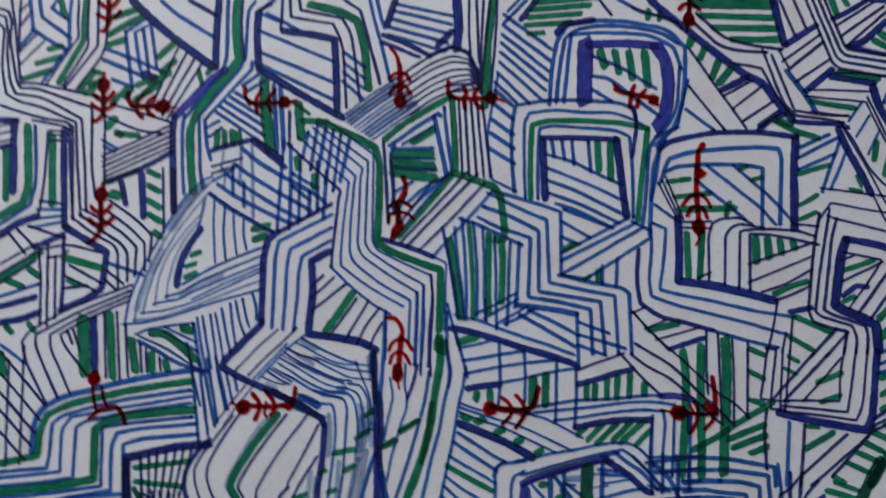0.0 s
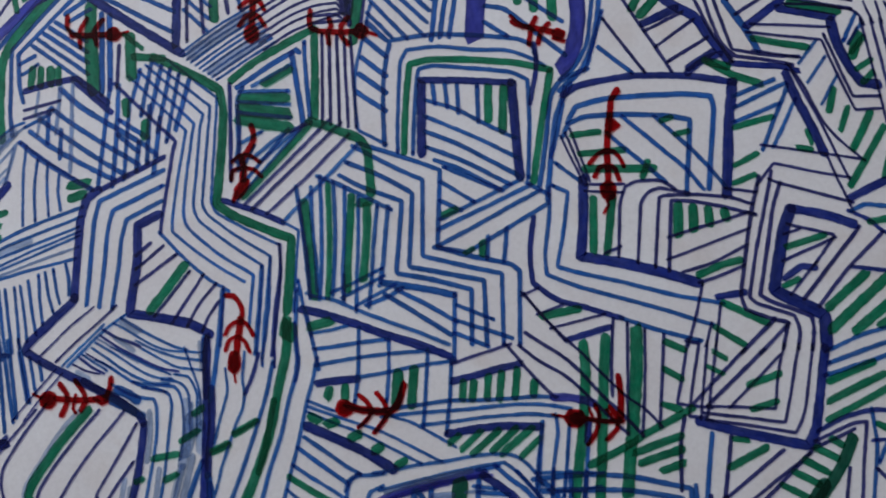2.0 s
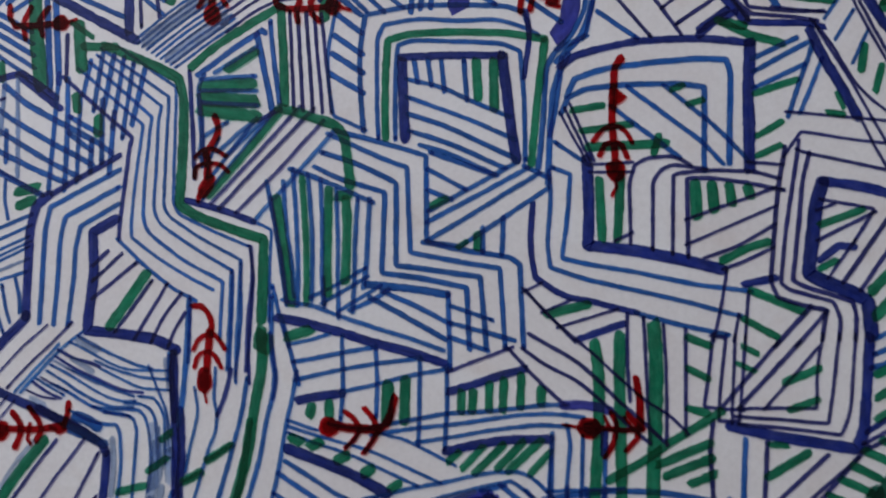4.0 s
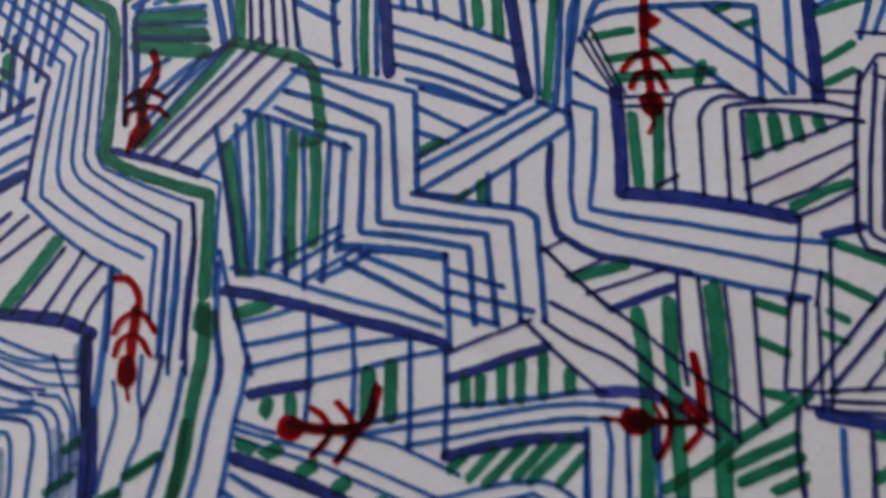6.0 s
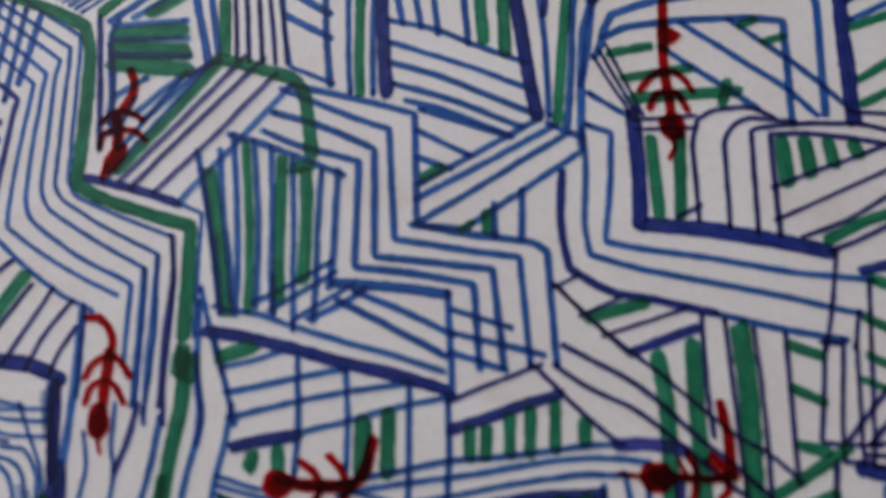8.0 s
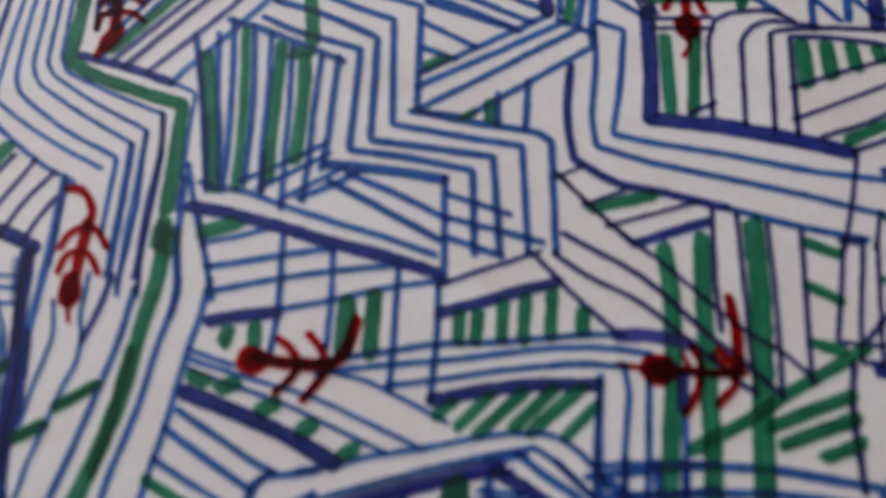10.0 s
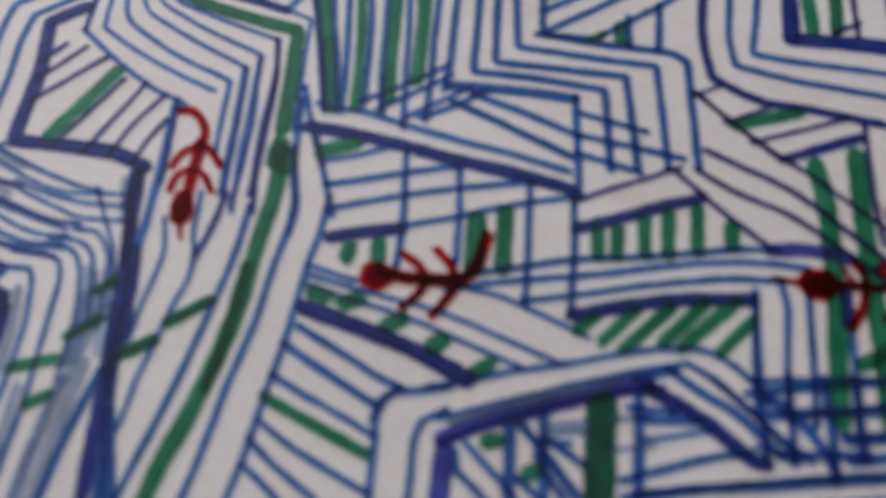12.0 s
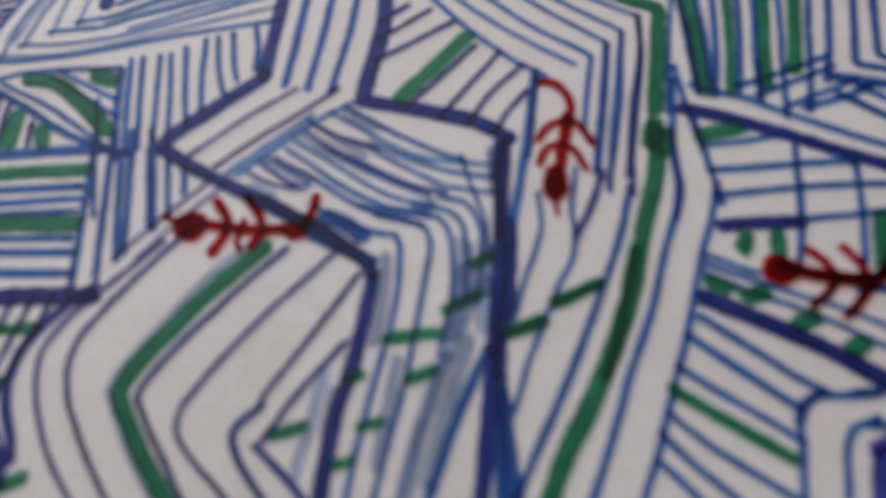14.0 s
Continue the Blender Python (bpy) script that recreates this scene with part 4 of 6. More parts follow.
panel("cross_hatching")
ink(GREEN, 1.94, [(-40.4, 86.7), (-40.0, 83.4)])
ink(GREEN, 2.11, [(-35.5, 81.6), (-35.5, 78.1)])
ink(NAVY, 1.17, [(-45.2, 65.9), (-40.0, 68.7), (-30.9, 73.2)])

panel("long_zigzag_band")
ink(NAVY, 0.80, [(-42.8, 90.6), (-28.3, 76.8), (-28.9, 74.7), (-30.2, 64.8), (-31.0, 58.3), (-31.2, 56.1)])
ink(BLUE, 0.78, [(-31.2, 55.4), (-24.8, 48.8), (-19.8, 44.7), (-15.7, 42.2)])
ink(BLUE, 0.75, [(-39.5, 92.3), (-26.0, 79.3), (-26.6, 75.2), (-27.6, 68.5), (-28.6, 58.7), (-28.6, 55.8), (-23.1, 51.2), (-17.3, 47.2), (-12.2, 44.3)])
ink(BLUE, 0.73, [(-37.1, 93.5), (-24.0, 80.9), (-24.5, 78.4), (-25.5, 69.6), (-26.2, 59.8), (-25.3, 56.8), (-18.3, 50.7), (-9.8, 45.6), (-10.2, 40.5), (-10.5, 34.6)])
ink(BLUE, 0.74, [(-35.5, 94.9), (-22.0, 83.1), (-22.7, 80.3), (-23.3, 70.1), (-23.9, 61.5), (-22.8, 58.5), (-16.0, 53.0), (-7.7, 47.7), (-7.8, 43.6), (-8.2, 37.3), (-8.7, 28.6)])
ink(BLUE, 0.73, [(-34.6, 96.4), (-20.5, 85.0), (-20.6, 82.2), (-21.3, 71.9), (-21.8, 61.9), (-20.7, 59.6), (-14.2, 54.8), (-5.8, 49.7), (-6.0, 46.2), (-6.1, 40.1), (-6.8, 31.9), (-7.5, 26.8)])
ink(BLUE, 0.75, [(-30.9, 96.5), (-18.9, 86.9), (-18.9, 83.4), (-19.4, 73.1), (-19.8, 62.4), (-18.6, 60.0), (-12.5, 56.5), (-4.5, 52.6)])
ink(NAVY, 0.74, [(-4.0, 52.1), (-3.5, 45.9), (-4.1, 38.1), (-4.8, 30.6), (-4.8, 25.4)])
ink(GREEN, 2.18, [(-34.2, 97.3), (-24.4, 92.5), (-18.4, 88.8), (-17.2, 84.3), (-17.6, 73.5), (-18.5, 61.9), (-14.3, 59.1), (-7.0, 56.0), (-1.2, 53.7), (-1.4, 49.1), (-1.8, 42.1), (-2.1, 37.1)])
ink(NAVY, 1.36, [(-17.0, 62.8), (-12.6, 61.4), (-7.7, 59.5), (-3.2, 57.5)])
ink(BLUE, 0.67, [(-3.2, 57.5), (0.4, 55.6), (0.0, 49.0), (-0.3, 43.5), (-0.5, 37.5)])
ink(BLUE, 0.68, [(-16.5, 42.6), (-16.7, 36.0), (-17.0, 30.2)])
ink(GREEN, 2.49, [(-39.7, 102.4), (-39.1, 92.4)])
ink(GREEN, 1.78, [(-38.8, 97.3), (-31.6, 96.7)])
ink(NAVY, 0.98, [(-16.0, 89.8), (-15.5, 78.1), (-15.3, 67.7)])
ink(BLUE, 0.95, [(-13.1, 88.8), (-14.2, 86.6), (-13.5, 79.3), (-13.5, 70.2)])
ink(BLUE, 0.84, [(-12.6, 70.1), (-10.2, 75.2)], 2, [(-11.6, 67.7), (-2.4, 78.7)])

panel("stepped_tower")
ink(NAVY, 1.96, [(-45.8, 66.0), (-48.6, 63.9), (-49.9, 59.0), (-50.3, 48.8), (-50.6, 40.5)])
ink(BLUE, 1.05, [(-31.3, 70.0), (-45.6, 63.2), (-46.7, 58.9), (-47.2, 49.9), (-47.7, 39.8)], 3, [(-31.5, 62.8), (-39.2, 58.8), (-40.2, 54.7), (-40.7, 47.1), (-41.8, 38.8)])
ink(NAVY, 2.13, [(-31.6, 60.0), (-36.6, 57.4), (-36.3, 49.4), (-37.3, 41.9), (-37.8, 37.3), (-31.0, 36.3), (-23.3, 34.7), (-19.3, 32.3)])
ink(DARK, 0.79, [(-36.4, 50.7), (-33.8, 53.0)])
ink(DARK, 0.79, [(-36.4, 47.6), (-30.9, 52.3)])
ink(DARK, 0.79, [(-36.4, 44.0), (-27.8, 50.3)])
ink(GREEN, 2.22, [(-33.2, 37.7), (-28.9, 43.5), (-25.4, 48.3)])
ink(DARK, 0.79, [(-31.8, 37.0), (-24.6, 46.3)])
ink(DARK, 0.79, [(-27.8, 35.4), (-21.4, 45.5)])
ink(DARK, 0.78, [(-24.4, 34.5), (-22.0, 39.4), (-18.5, 43.4)])
ink(DARK, 0.78, [(-21.0, 33.5), (-19.9, 36.3), (-17.8, 39.4)])

panel("square_frame")
ink(BLUE, 0.84, [(16.7, 108.2), (14.9, 100.2), (13.1, 92.3), (13.2, 84.4), (13.9, 78.5), (20.0, 75.2)])
ink(BLUE, 1.03, [(20.0, 75.2), (19.6, 84.1), (19.8, 92.0), (21.3, 99.6), (27.8, 100.5), (33.0, 100.8), (40.7, 100.3), (50.9, 99.2), (54.0, 97.6), (54.7, 95.0)])
ink(BLUE, 1.03, [(22.9, 73.5), (23.0, 83.9), (23.5, 94.4), (25.1, 97.2), (32.2, 98.1), (40.5, 96.7), (48.2, 96.7), (53.8, 94.5), (56.3, 92.8)])
ink(GREEN, 1.70, [(24.4, 72.9), (24.7, 83.8), (25.7, 93.7), (30.2, 94.9), (40.4, 94.5), (50.6, 93.5), (57.9, 91.6)])
ink(BLUE, 1.03, [(26.4, 73.0), (27.0, 87.6), (27.8, 92.6), (30.8, 93.4), (40.4, 92.4), (49.2, 91.3), (52.7, 89.4), (53.0, 79.6), (52.4, 66.8)])
ink(NAVY, 2.09, [(28.4, 72.4), (28.4, 81.0), (28.5, 89.3)])
ink(NAVY, 1.73, [(28.1, 89.9), (40.2, 89.5), (49.4, 88.7)])
ink(NAVY, 2.09, [(49.1, 89.0), (49.6, 78.5), (50.6, 66.6)])
ink(GREEN, 1.69, [(57.9, 91.6), (55.7, 79.5), (53.5, 65.4)])
ink(NAVY, 1.14, [(54.4, 97.6), (54.9, 92.6), (53.3, 84.1)])
ink(BLUE, 1.04, [(31.0, 88.7), (31.5, 84.7)])
ink(BLUE, 1.03, [(33.8, 88.5), (34.3, 83.8)])
ink(BLUE, 1.03, [(36.6, 88.1), (36.9, 82.4)])
ink(BLUE, 1.03, [(41.2, 88.1), (41.4, 80.2)])
ink(GREEN, 2.04, [(43.7, 88.0), (43.7, 80.1)])
ink(GREEN, 2.04, [(47.3, 87.7), (46.8, 77.6)])
ink(BLUE, 1.03, [(29.6, 85.1), (36.2, 83.1), (42.4, 79.5), (49.5, 75.9)])
ink(BLUE, 1.03, [(29.5, 81.2), (34.7, 79.0), (42.2, 75.5), (50.1, 71.2)])
ink(BLUE, 1.03, [(29.6, 77.6), (37.1, 74.6), (50.2, 67.1)])
ink(BLUE, 1.03, [(29.7, 74.1), (37.0, 71.2), (48.0, 65.4)])
ink(BLUE, 1.02, [(31.7, 71.0), (38.1, 68.5), (45.7, 64.3)])
ink(BLUE, 1.22, [(66.0, 91.5), (60.1, 89.1), (57.8, 85.8), (56.5, 74.2), (54.9, 65.1)])
ink(BLUE, 1.22, [(62.4, 88.2), (59.1, 81.9), (57.7, 72.9), (56.6, 61.4)])
ink(BLUE, 0.92, [(70.0, 104.9), (68.0, 98.4), (66.5, 92.5), (65.7, 91.3)])
ink(BLUE, 1.02, [(61.0, 87.0), (59.8, 79.2), (57.7, 71.6)])

panel("arched_panel")
ink(NAVY, 1.70, [(60.6, 85.4), (63.6, 87.6), (69.3, 88.8), (75.7, 89.8), (88.2, 89.6), (99.3, 87.6)])
ink(NAVY, 2.60, [(98.8, 87.9), (97.5, 77.2), (96.4, 61.7)])
ink(BLUE, 1.22, [(61.5, 79.1), (63.3, 82.7), (69.1, 84.4), (77.9, 85.0), (87.9, 85.2), (93.8, 84.5), (94.5, 82.2), (92.5, 63.2)])
ink(BLUE, 1.22, [(60.3, 76.0), (61.7, 78.9), (65.1, 80.5), (75.1, 80.8), (83.8, 80.2), (89.0, 79.2), (87.6, 62.4)])
ink(DARK, 0.63, [(60.1, 75.6), (64.3, 65.9)], 3, [(62.2, 77.2), (66.0, 66.0)])
ink(BLUE, 1.01, [(58.9, 69.6), (64.9, 64.8)])
ink(GREEN, 1.51, [(62.4, 76.2), (68.6, 76.8)])
ink(GREEN, 1.50, [(64.0, 71.8), (74.0, 72.5)])
ink(GREEN, 1.83, [(65.1, 68.4), (80.6, 68.1)])
ink(BLUE, 1.01, [(74.1, 80.0), (87.9, 67.7), (91.1, 63.5)])
ink(BLUE, 1.01, [(81.3, 79.9), (91.2, 70.1), (96.0, 63.9)])
ink(BLUE, 1.01, [(70.5, 76.3), (82.8, 65.2)])
ink(GREEN, 1.33, [(82.5, 79.0), (84.8, 79.9)])
ink(GREEN, 1.49, [(85.5, 75.8), (88.5, 76.6)])
ink(GREEN, 1.49, [(77.9, 66.1), (79.2, 69.8)])
ink(NAVY, 1.68, [(88.8, 89.9), (92.4, 93.0), (96.6, 94.3)])
ink(GREEN, 1.67, [(92.8, 93.0), (98.8, 89.4), (105.2, 87.0)])
ink(BLUE, 1.00, [(99.3, 84.5), (107.7, 87.9)])
ink(BLUE, 1.00, [(99.3, 81.9), (110.3, 87.0)])
ink(BLUE, 1.00, [(99.1, 78.4), (108.7, 82.3)])
ink(GREEN, 1.48, [(98.7, 77.1), (107.3, 79.4)])
ink(GREEN, 1.48, [(98.4, 68.4), (103.5, 71.0)], 2, [(98.1, 64.4), (102.8, 66.2)])

panel("angular_strip")
ink(BLUE, 1.00, [(111.0, 86.4), (104.9, 72.3)])
ink(BLUE, 0.99, [(112.5, 83.0), (107.4, 72.8)])
ink(NAVY, 2.03, [(110.8, 89.6), (112.6, 84.0), (115.7, 77.4), (118.3, 70.7)])
ink(DARK, 0.62, [(111.4, 91.4), (114.6, 86.5), (119.3, 76.0), (126.7, 69.2)])
ink(DARK, 0.62, [(112.3, 89.5), (118.2, 77.3), (123.2, 65.1)])
ink(DARK, 0.62, [(104.9, 72.9), (114.0, 71.4), (126.7, 69.2)])
ink(DARK, 0.61, [(103.4, 64.1), (107.0, 68.7), (116.0, 66.6), (123.2, 65.2)])
ink(DARK, 0.61, [(118.8, 70.3), (121.2, 63.8), (123.7, 57.8)])
ink(GREEN, 1.47, [(112.6, 72.2), (115.5, 71.6)])
ink(GREEN, 1.14, [(114.9, 75.6), (115.6, 73.4)])
ink(NAVY, 2.22, [(121.5, 101.7), (122.3, 96.5), (125.4, 89.8), (127.6, 86.8), (131.2, 86.2)])
ink(DARK, 0.71, [(119.9, 97.9), (123.4, 88.6), (125.4, 83.6), (130.9, 83.6)])
ink(DARK, 0.72, [(104.0, 101.2), (113.9, 100.6), (120.7, 100.0)])
ink(DARK, 0.72, [(102.9, 99.2), (112.5, 98.0), (119.3, 97.0), (122.2, 88.7), (125.8, 80.5), (130.9, 80.7)])
ink(GREEN, 1.67, [(103.8, 97.8), (116.0, 95.3)])
ink(DARK, 0.63, [(104.2, 94.9), (113.3, 93.1)])
ink(BLUE, 0.80, [(117.6, 96.5), (114.2, 92.0)])
ink(BLUE, 0.80, [(119.5, 92.7), (115.8, 87.5)])
ink(BLUE, 0.79, [(121.8, 88.0), (118.6, 82.4)])
ink(BLUE, 0.80, [(128.2, 100.7), (125.3, 96.3)])
ink(GREEN, 1.48, [(128.5, 97.4), (125.7, 93.9)])
ink(GREEN, 1.48, [(129.9, 92.1), (126.6, 89.9)])
ink(GREEN, 1.47, [(130.2, 89.2), (127.8, 86.8)])
ink(GREEN, 1.64, [(121.3, 85.5), (119.9, 80.4)])
ink(GREEN, 1.63, [(124.1, 81.1), (122.3, 76.0)])
ink(GREEN, 1.63, [(128.9, 79.9), (124.7, 71.6)])
ink(GREEN, 1.62, [(131.7, 76.5), (123.6, 63.3)])
ink(GREEN, 1.62, [(134.0, 74.5), (131.1, 65.2)])
ink(DARK, 0.71, [(128.2, 101.3), (131.1, 85.6), (132.7, 75.9), (134.8, 75.1)])
ink(DARK, 0.71, [(130.5, 101.2), (133.1, 86.7), (133.9, 78.7), (134.9, 76.9)])
ink(DARK, 0.71, [(132.5, 101.1), (134.3, 90.5), (135.4, 81.5)])
ink(DARK, 0.71, [(135.2, 100.9), (136.4, 92.7)])

panel("stair_band")
ink(BLUE, 1.03, [(14.2, 75.2), (20.6, 73.2), (28.1, 70.6), (32.5, 68.8), (31.8, 51.2), (38.6, 49.1), (48.4, 47.0), (50.0, 45.4), (49.8, 29.3)])
ink(BLUE, 1.04, [(12.9, 74.6), (24.2, 68.5), (28.5, 66.7), (28.4, 49.2), (38.5, 46.6), (46.1, 45.0), (46.2, 29.5)])
ink(BLUE, 1.04, [(11.5, 70.9), (19.1, 67.8), (26.2, 63.6), (25.4, 46.8), (33.5, 45.2), (42.1, 43.5), (42.5, 29.7)])
ink(BLUE, 1.03, [(10.0, 67.9), (14.0, 65.5), (23.8, 61.8), (22.5, 45.4), (30.9, 43.8), (39.3, 41.5), (39.2, 29.8)])
ink(BLUE, 1.42, [(19.4, 43.3), (28.4, 42.0), (35.5, 40.3)])
ink(BLUE, 1.00, [(35.5, 40.3), (35.2, 26.3)])

panel("barbed_panel")
ink(BLUE, 1.01, [(20.2, 40.5), (25.7, 37.2), (34.2, 31.7)])
ink(BLUE, 1.01, [(22.7, 41.7), (29.5, 38.2), (35.5, 34.6)])
ink(BLUE, 0.90, [(36.4, 37.9), (43.6, 35.0)])
ink(BLUE, 0.90, [(36.1, 34.6), (47.7, 30.7)])
ink(BLUE, 0.90, [(35.7, 31.8), (42.4, 29.0)])
ink(BLUE, 0.78, [(8.2, 41.5), (13.3, 43.6), (19.0, 46.5)])
ink(BLUE, 0.78, [(10.6, 40.2), (15.9, 42.9), (19.3, 44.8)])
ink(BLUE, 0.77, [(13.8, 38.4), (19.6, 41.6), (21.9, 42.8)])
ink(BLUE, 0.89, [(16.1, 38.5), (20.2, 39.9), (23.5, 41.8)])
ink(BLUE, 0.77, [(10.7, 44.9), (10.8, 40.2)])
ink(NAVY, 1.80, [(1.0, 37.7), (6.5, 36.5), (11.7, 34.8), (19.4, 32.0), (27.0, 29.5), (34.2, 26.9)])
ink(BLUE, 0.88, [(0.4, 43.8), (1.2, 40.1), (2.3, 35.2), (3.2, 32.1)])

panel("slatted_panel")
ink(BLUE, 1.02, [(32.7, 57.6), (50.6, 66.2)])
ink(BLUE, 1.01, [(32.3, 55.3), (52.4, 64.7)])
ink(BLUE, 1.01, [(32.2, 51.5), (54.8, 63.6)])
ink(BLUE, 1.01, [(31.4, 51.0), (38.6, 49.9), (56.3, 60.4)])
ink(BLUE, 1.01, [(52.4, 65.2), (56.7, 62.7)])
ink(BLUE, 1.02, [(33.0, 65.8), (39.9, 61.5)])
ink(BLUE, 1.02, [(32.8, 61.6), (36.8, 59.6)])
ink(GREEN, 1.85, [(33.2, 58.5), (36.0, 59.7)])
ink(BLUE, 1.02, [(33.7, 69.3), (46.2, 63.9)])
ink(GREEN, 1.33, [(38.0, 49.7), (39.7, 50.7)])
ink(GREEN, 1.83, [(42.0, 52.1), (41.8, 49.3)])
ink(BLUE, 1.01, [(43.0, 53.0), (42.8, 48.7)])
ink(BLUE, 1.01, [(47.3, 54.8), (46.6, 48.1)])
ink(NAVY, 1.30, [(53.4, 57.5), (52.3, 50.3), (52.9, 42.8), (57.9, 38.8), (63.9, 37.3), (72.3, 34.6)])
ink(BLUE, 1.01, [(57.0, 63.7), (57.1, 59.9), (55.7, 48.9), (56.0, 44.5), (63.0, 41.7), (72.6, 39.0), (83.3, 35.8), (91.6, 33.0)])
ink(BLUE, 1.01, [(58.0, 64.6), (61.2, 63.1), (59.9, 53.7), (58.4, 46.3), (63.1, 44.8), (72.8, 42.7), (83.6, 39.5), (94.1, 37.7)])
ink(BLUE, 0.98, [(72.3, 34.6), (80.6, 31.7), (88.9, 29.5)])
ink(NAVY, 2.24, [(64.7, 66.4), (64.4, 56.0), (63.7, 48.5), (73.1, 46.8), (81.5, 44.6), (89.6, 42.1)])
ink(GREEN, 1.99, [(66.8, 61.6), (66.5, 49.6)])
ink(GREEN, 1.82, [(71.0, 62.0), (69.5, 49.2)])
ink(DARK, 0.63, [(65.5, 64.8), (73.2, 64.7)], 2, [(65.4, 63.2), (72.8, 62.8)])
ink(DARK, 0.71, [(69.3, 49.2), (72.1, 50.4)])
ink(DARK, 0.62, [(50.6, 40.4), (59.6, 29.9)])
ink(DARK, 0.62, [(50.6, 40.2), (53.7, 41.5)])
ink(GREEN, 1.81, [(54.6, 35.3), (62.9, 36.9)])
ink(DARK, 0.62, [(54.1, 35.9), (58.8, 37.6)])
ink(DARK, 0.62, [(57.0, 32.7), (68.1, 35.5)])
ink(NAVY, 1.46, [(60.5, 30.1), (69.5, 32.7)])

panel("rounded_panel")
ink(DARK, 0.79, [(72.0, 48.7), (72.7, 60.6), (73.9, 64.1), (76.4, 65.4), (81.6, 65.5), (84.6, 63.6)])
ink(DARK, 0.79, [(76.2, 47.3), (77.3, 60.4), (79.0, 62.8), (81.5, 63.7), (87.6, 62.4)])
ink(DARK, 0.88, [(80.0, 46.2), (81.4, 61.5), (82.6, 62.0), (88.8, 62.1), (97.3, 61.3), (101.5, 59.7)])
ink(DARK, 0.88, [(83.0, 45.4), (84.0, 60.7), (88.7, 60.5), (94.7, 59.3), (102.1, 57.3)])
ink(GREEN, 2.13, [(85.5, 59.7), (85.3, 53.0)], 4, [(95.6, 58.2), (96.0, 56.4)])
ink(DARK, 0.70, [(83.5, 52.6), (100.7, 57.7)])
ink(DARK, 0.70, [(83.1, 47.6), (100.4, 54.0)])
ink(DARK, 0.70, [(86.4, 44.7), (92.6, 46.5), (99.9, 50.3)])
ink(GREEN, 1.62, [(89.3, 43.8), (94.4, 46.2), (98.7, 47.1)])
ink(DARK, 0.70, [(89.8, 42.3), (93.3, 43.4), (99.2, 45.8)])
ink(DARK, 0.70, [(96.5, 63.2), (102.5, 62.3)])

panel("folded_strip")
ink(DARK, 0.70, [(90.0, 41.7), (88.4, 35.0), (86.5, 28.8)])
ink(DARK, 0.69, [(93.8, 37.2), (92.4, 28.5)])
ink(DARK, 0.69, [(91.6, 32.9), (90.3, 28.6)])
ink(NAVY, 1.45, [(93.2, 39.0), (99.3, 39.9)])
ink(GREEN, 1.61, [(94.4, 37.8), (99.0, 35.5), (103.9, 33.1)])
ink(GREEN, 1.61, [(92.5, 32.4), (98.5, 28.5)])
ink(DARK, 0.88, [(103.5, 65.4), (101.2, 56.7), (98.3, 39.5), (99.3, 36.1), (103.7, 34.3), (108.2, 33.2), (107.0, 27.9)])
ink(DARK, 0.88, [(106.3, 66.5), (104.5, 59.0), (101.8, 47.9), (100.2, 38.8), (101.6, 37.5), (109.7, 34.7), (110.8, 31.6), (110.1, 27.7)])
ink(DARK, 0.88, [(108.0, 63.9), (106.3, 58.9), (104.2, 47.8), (102.5, 39.3), (104.0, 38.2), (113.3, 34.5), (113.8, 31.5), (113.1, 27.6)])
ink(NAVY, 2.54, [(110.2, 58.5), (108.3, 53.8), (106.8, 46.5), (105.6, 40.4), (107.7, 39.0), (113.5, 36.3), (116.2, 34.4), (116.2, 27.5)])
ink(NAVY, 2.18, [(110.0, 58.5), (117.6, 56.9), (124.0, 54.5)])
ink(DARK, 0.70, [(106.1, 65.0), (108.0, 64.1), (115.6, 62.0), (123.4, 59.6)])
ink(DARK, 0.70, [(109.6, 54.8), (119.4, 52.3), (114.9, 46.1)])
ink(GREEN, 1.61, [(108.8, 49.8), (117.2, 52.4)])
ink(DARK, 0.70, [(108.8, 52.8), (111.5, 53.7)])
ink(DARK, 0.69, [(108.3, 46.9), (119.1, 51.6)])
ink(NAVY, 1.44, [(108.0, 42.9), (111.8, 45.5), (114.9, 45.1)])
ink(GREEN, 1.29, [(107.9, 41.2), (111.1, 42.6)])
ink(DARK, 0.69, [(109.4, 39.6), (114.9, 46.1)])
ink(DARK, 0.86, [(124.6, 53.7), (119.2, 47.1), (112.2, 38.6)])
ink(DARK, 0.86, [(129.5, 52.5), (121.4, 44.5), (115.3, 36.9)])
ink(NAVY, 0.90, [(123.1, 57.5), (127.2, 55.6), (129.9, 52.8), (132.6, 52.4)])
ink(BLUE, 0.97, [(123.7, 57.8), (126.3, 59.2), (133.2, 58.2)])
ink(GREEN, 1.61, [(127.1, 55.1), (133.0, 56.1)])
ink(NAVY, 1.81, [(123.4, 60.6), (129.1, 63.4), (133.8, 65.3)])
ink(NAVY, 0.89, [(123.2, 45.1), (131.8, 44.0)])
ink(GREEN, 2.07, [(125.5, 43.7), (117.0, 36.2)])
ink(GREEN, 2.07, [(130.8, 43.5), (117.2, 31.3)])
ink(GREEN, 2.06, [(131.8, 38.5), (122.5, 31.1)])
ink(GREEN, 2.06, [(131.7, 34.3), (128.0, 32.3)])
ink(BLUE, 0.96, [(116.8, 27.1), (123.7, 30.4), (130.7, 32.2)])
ink(BLUE, 0.96, [(116.6, 24.3), (124.5, 27.1), (130.9, 29.3)])
ink(BLUE, 0.96, [(115.8, 21.7), (130.4, 26.3)])
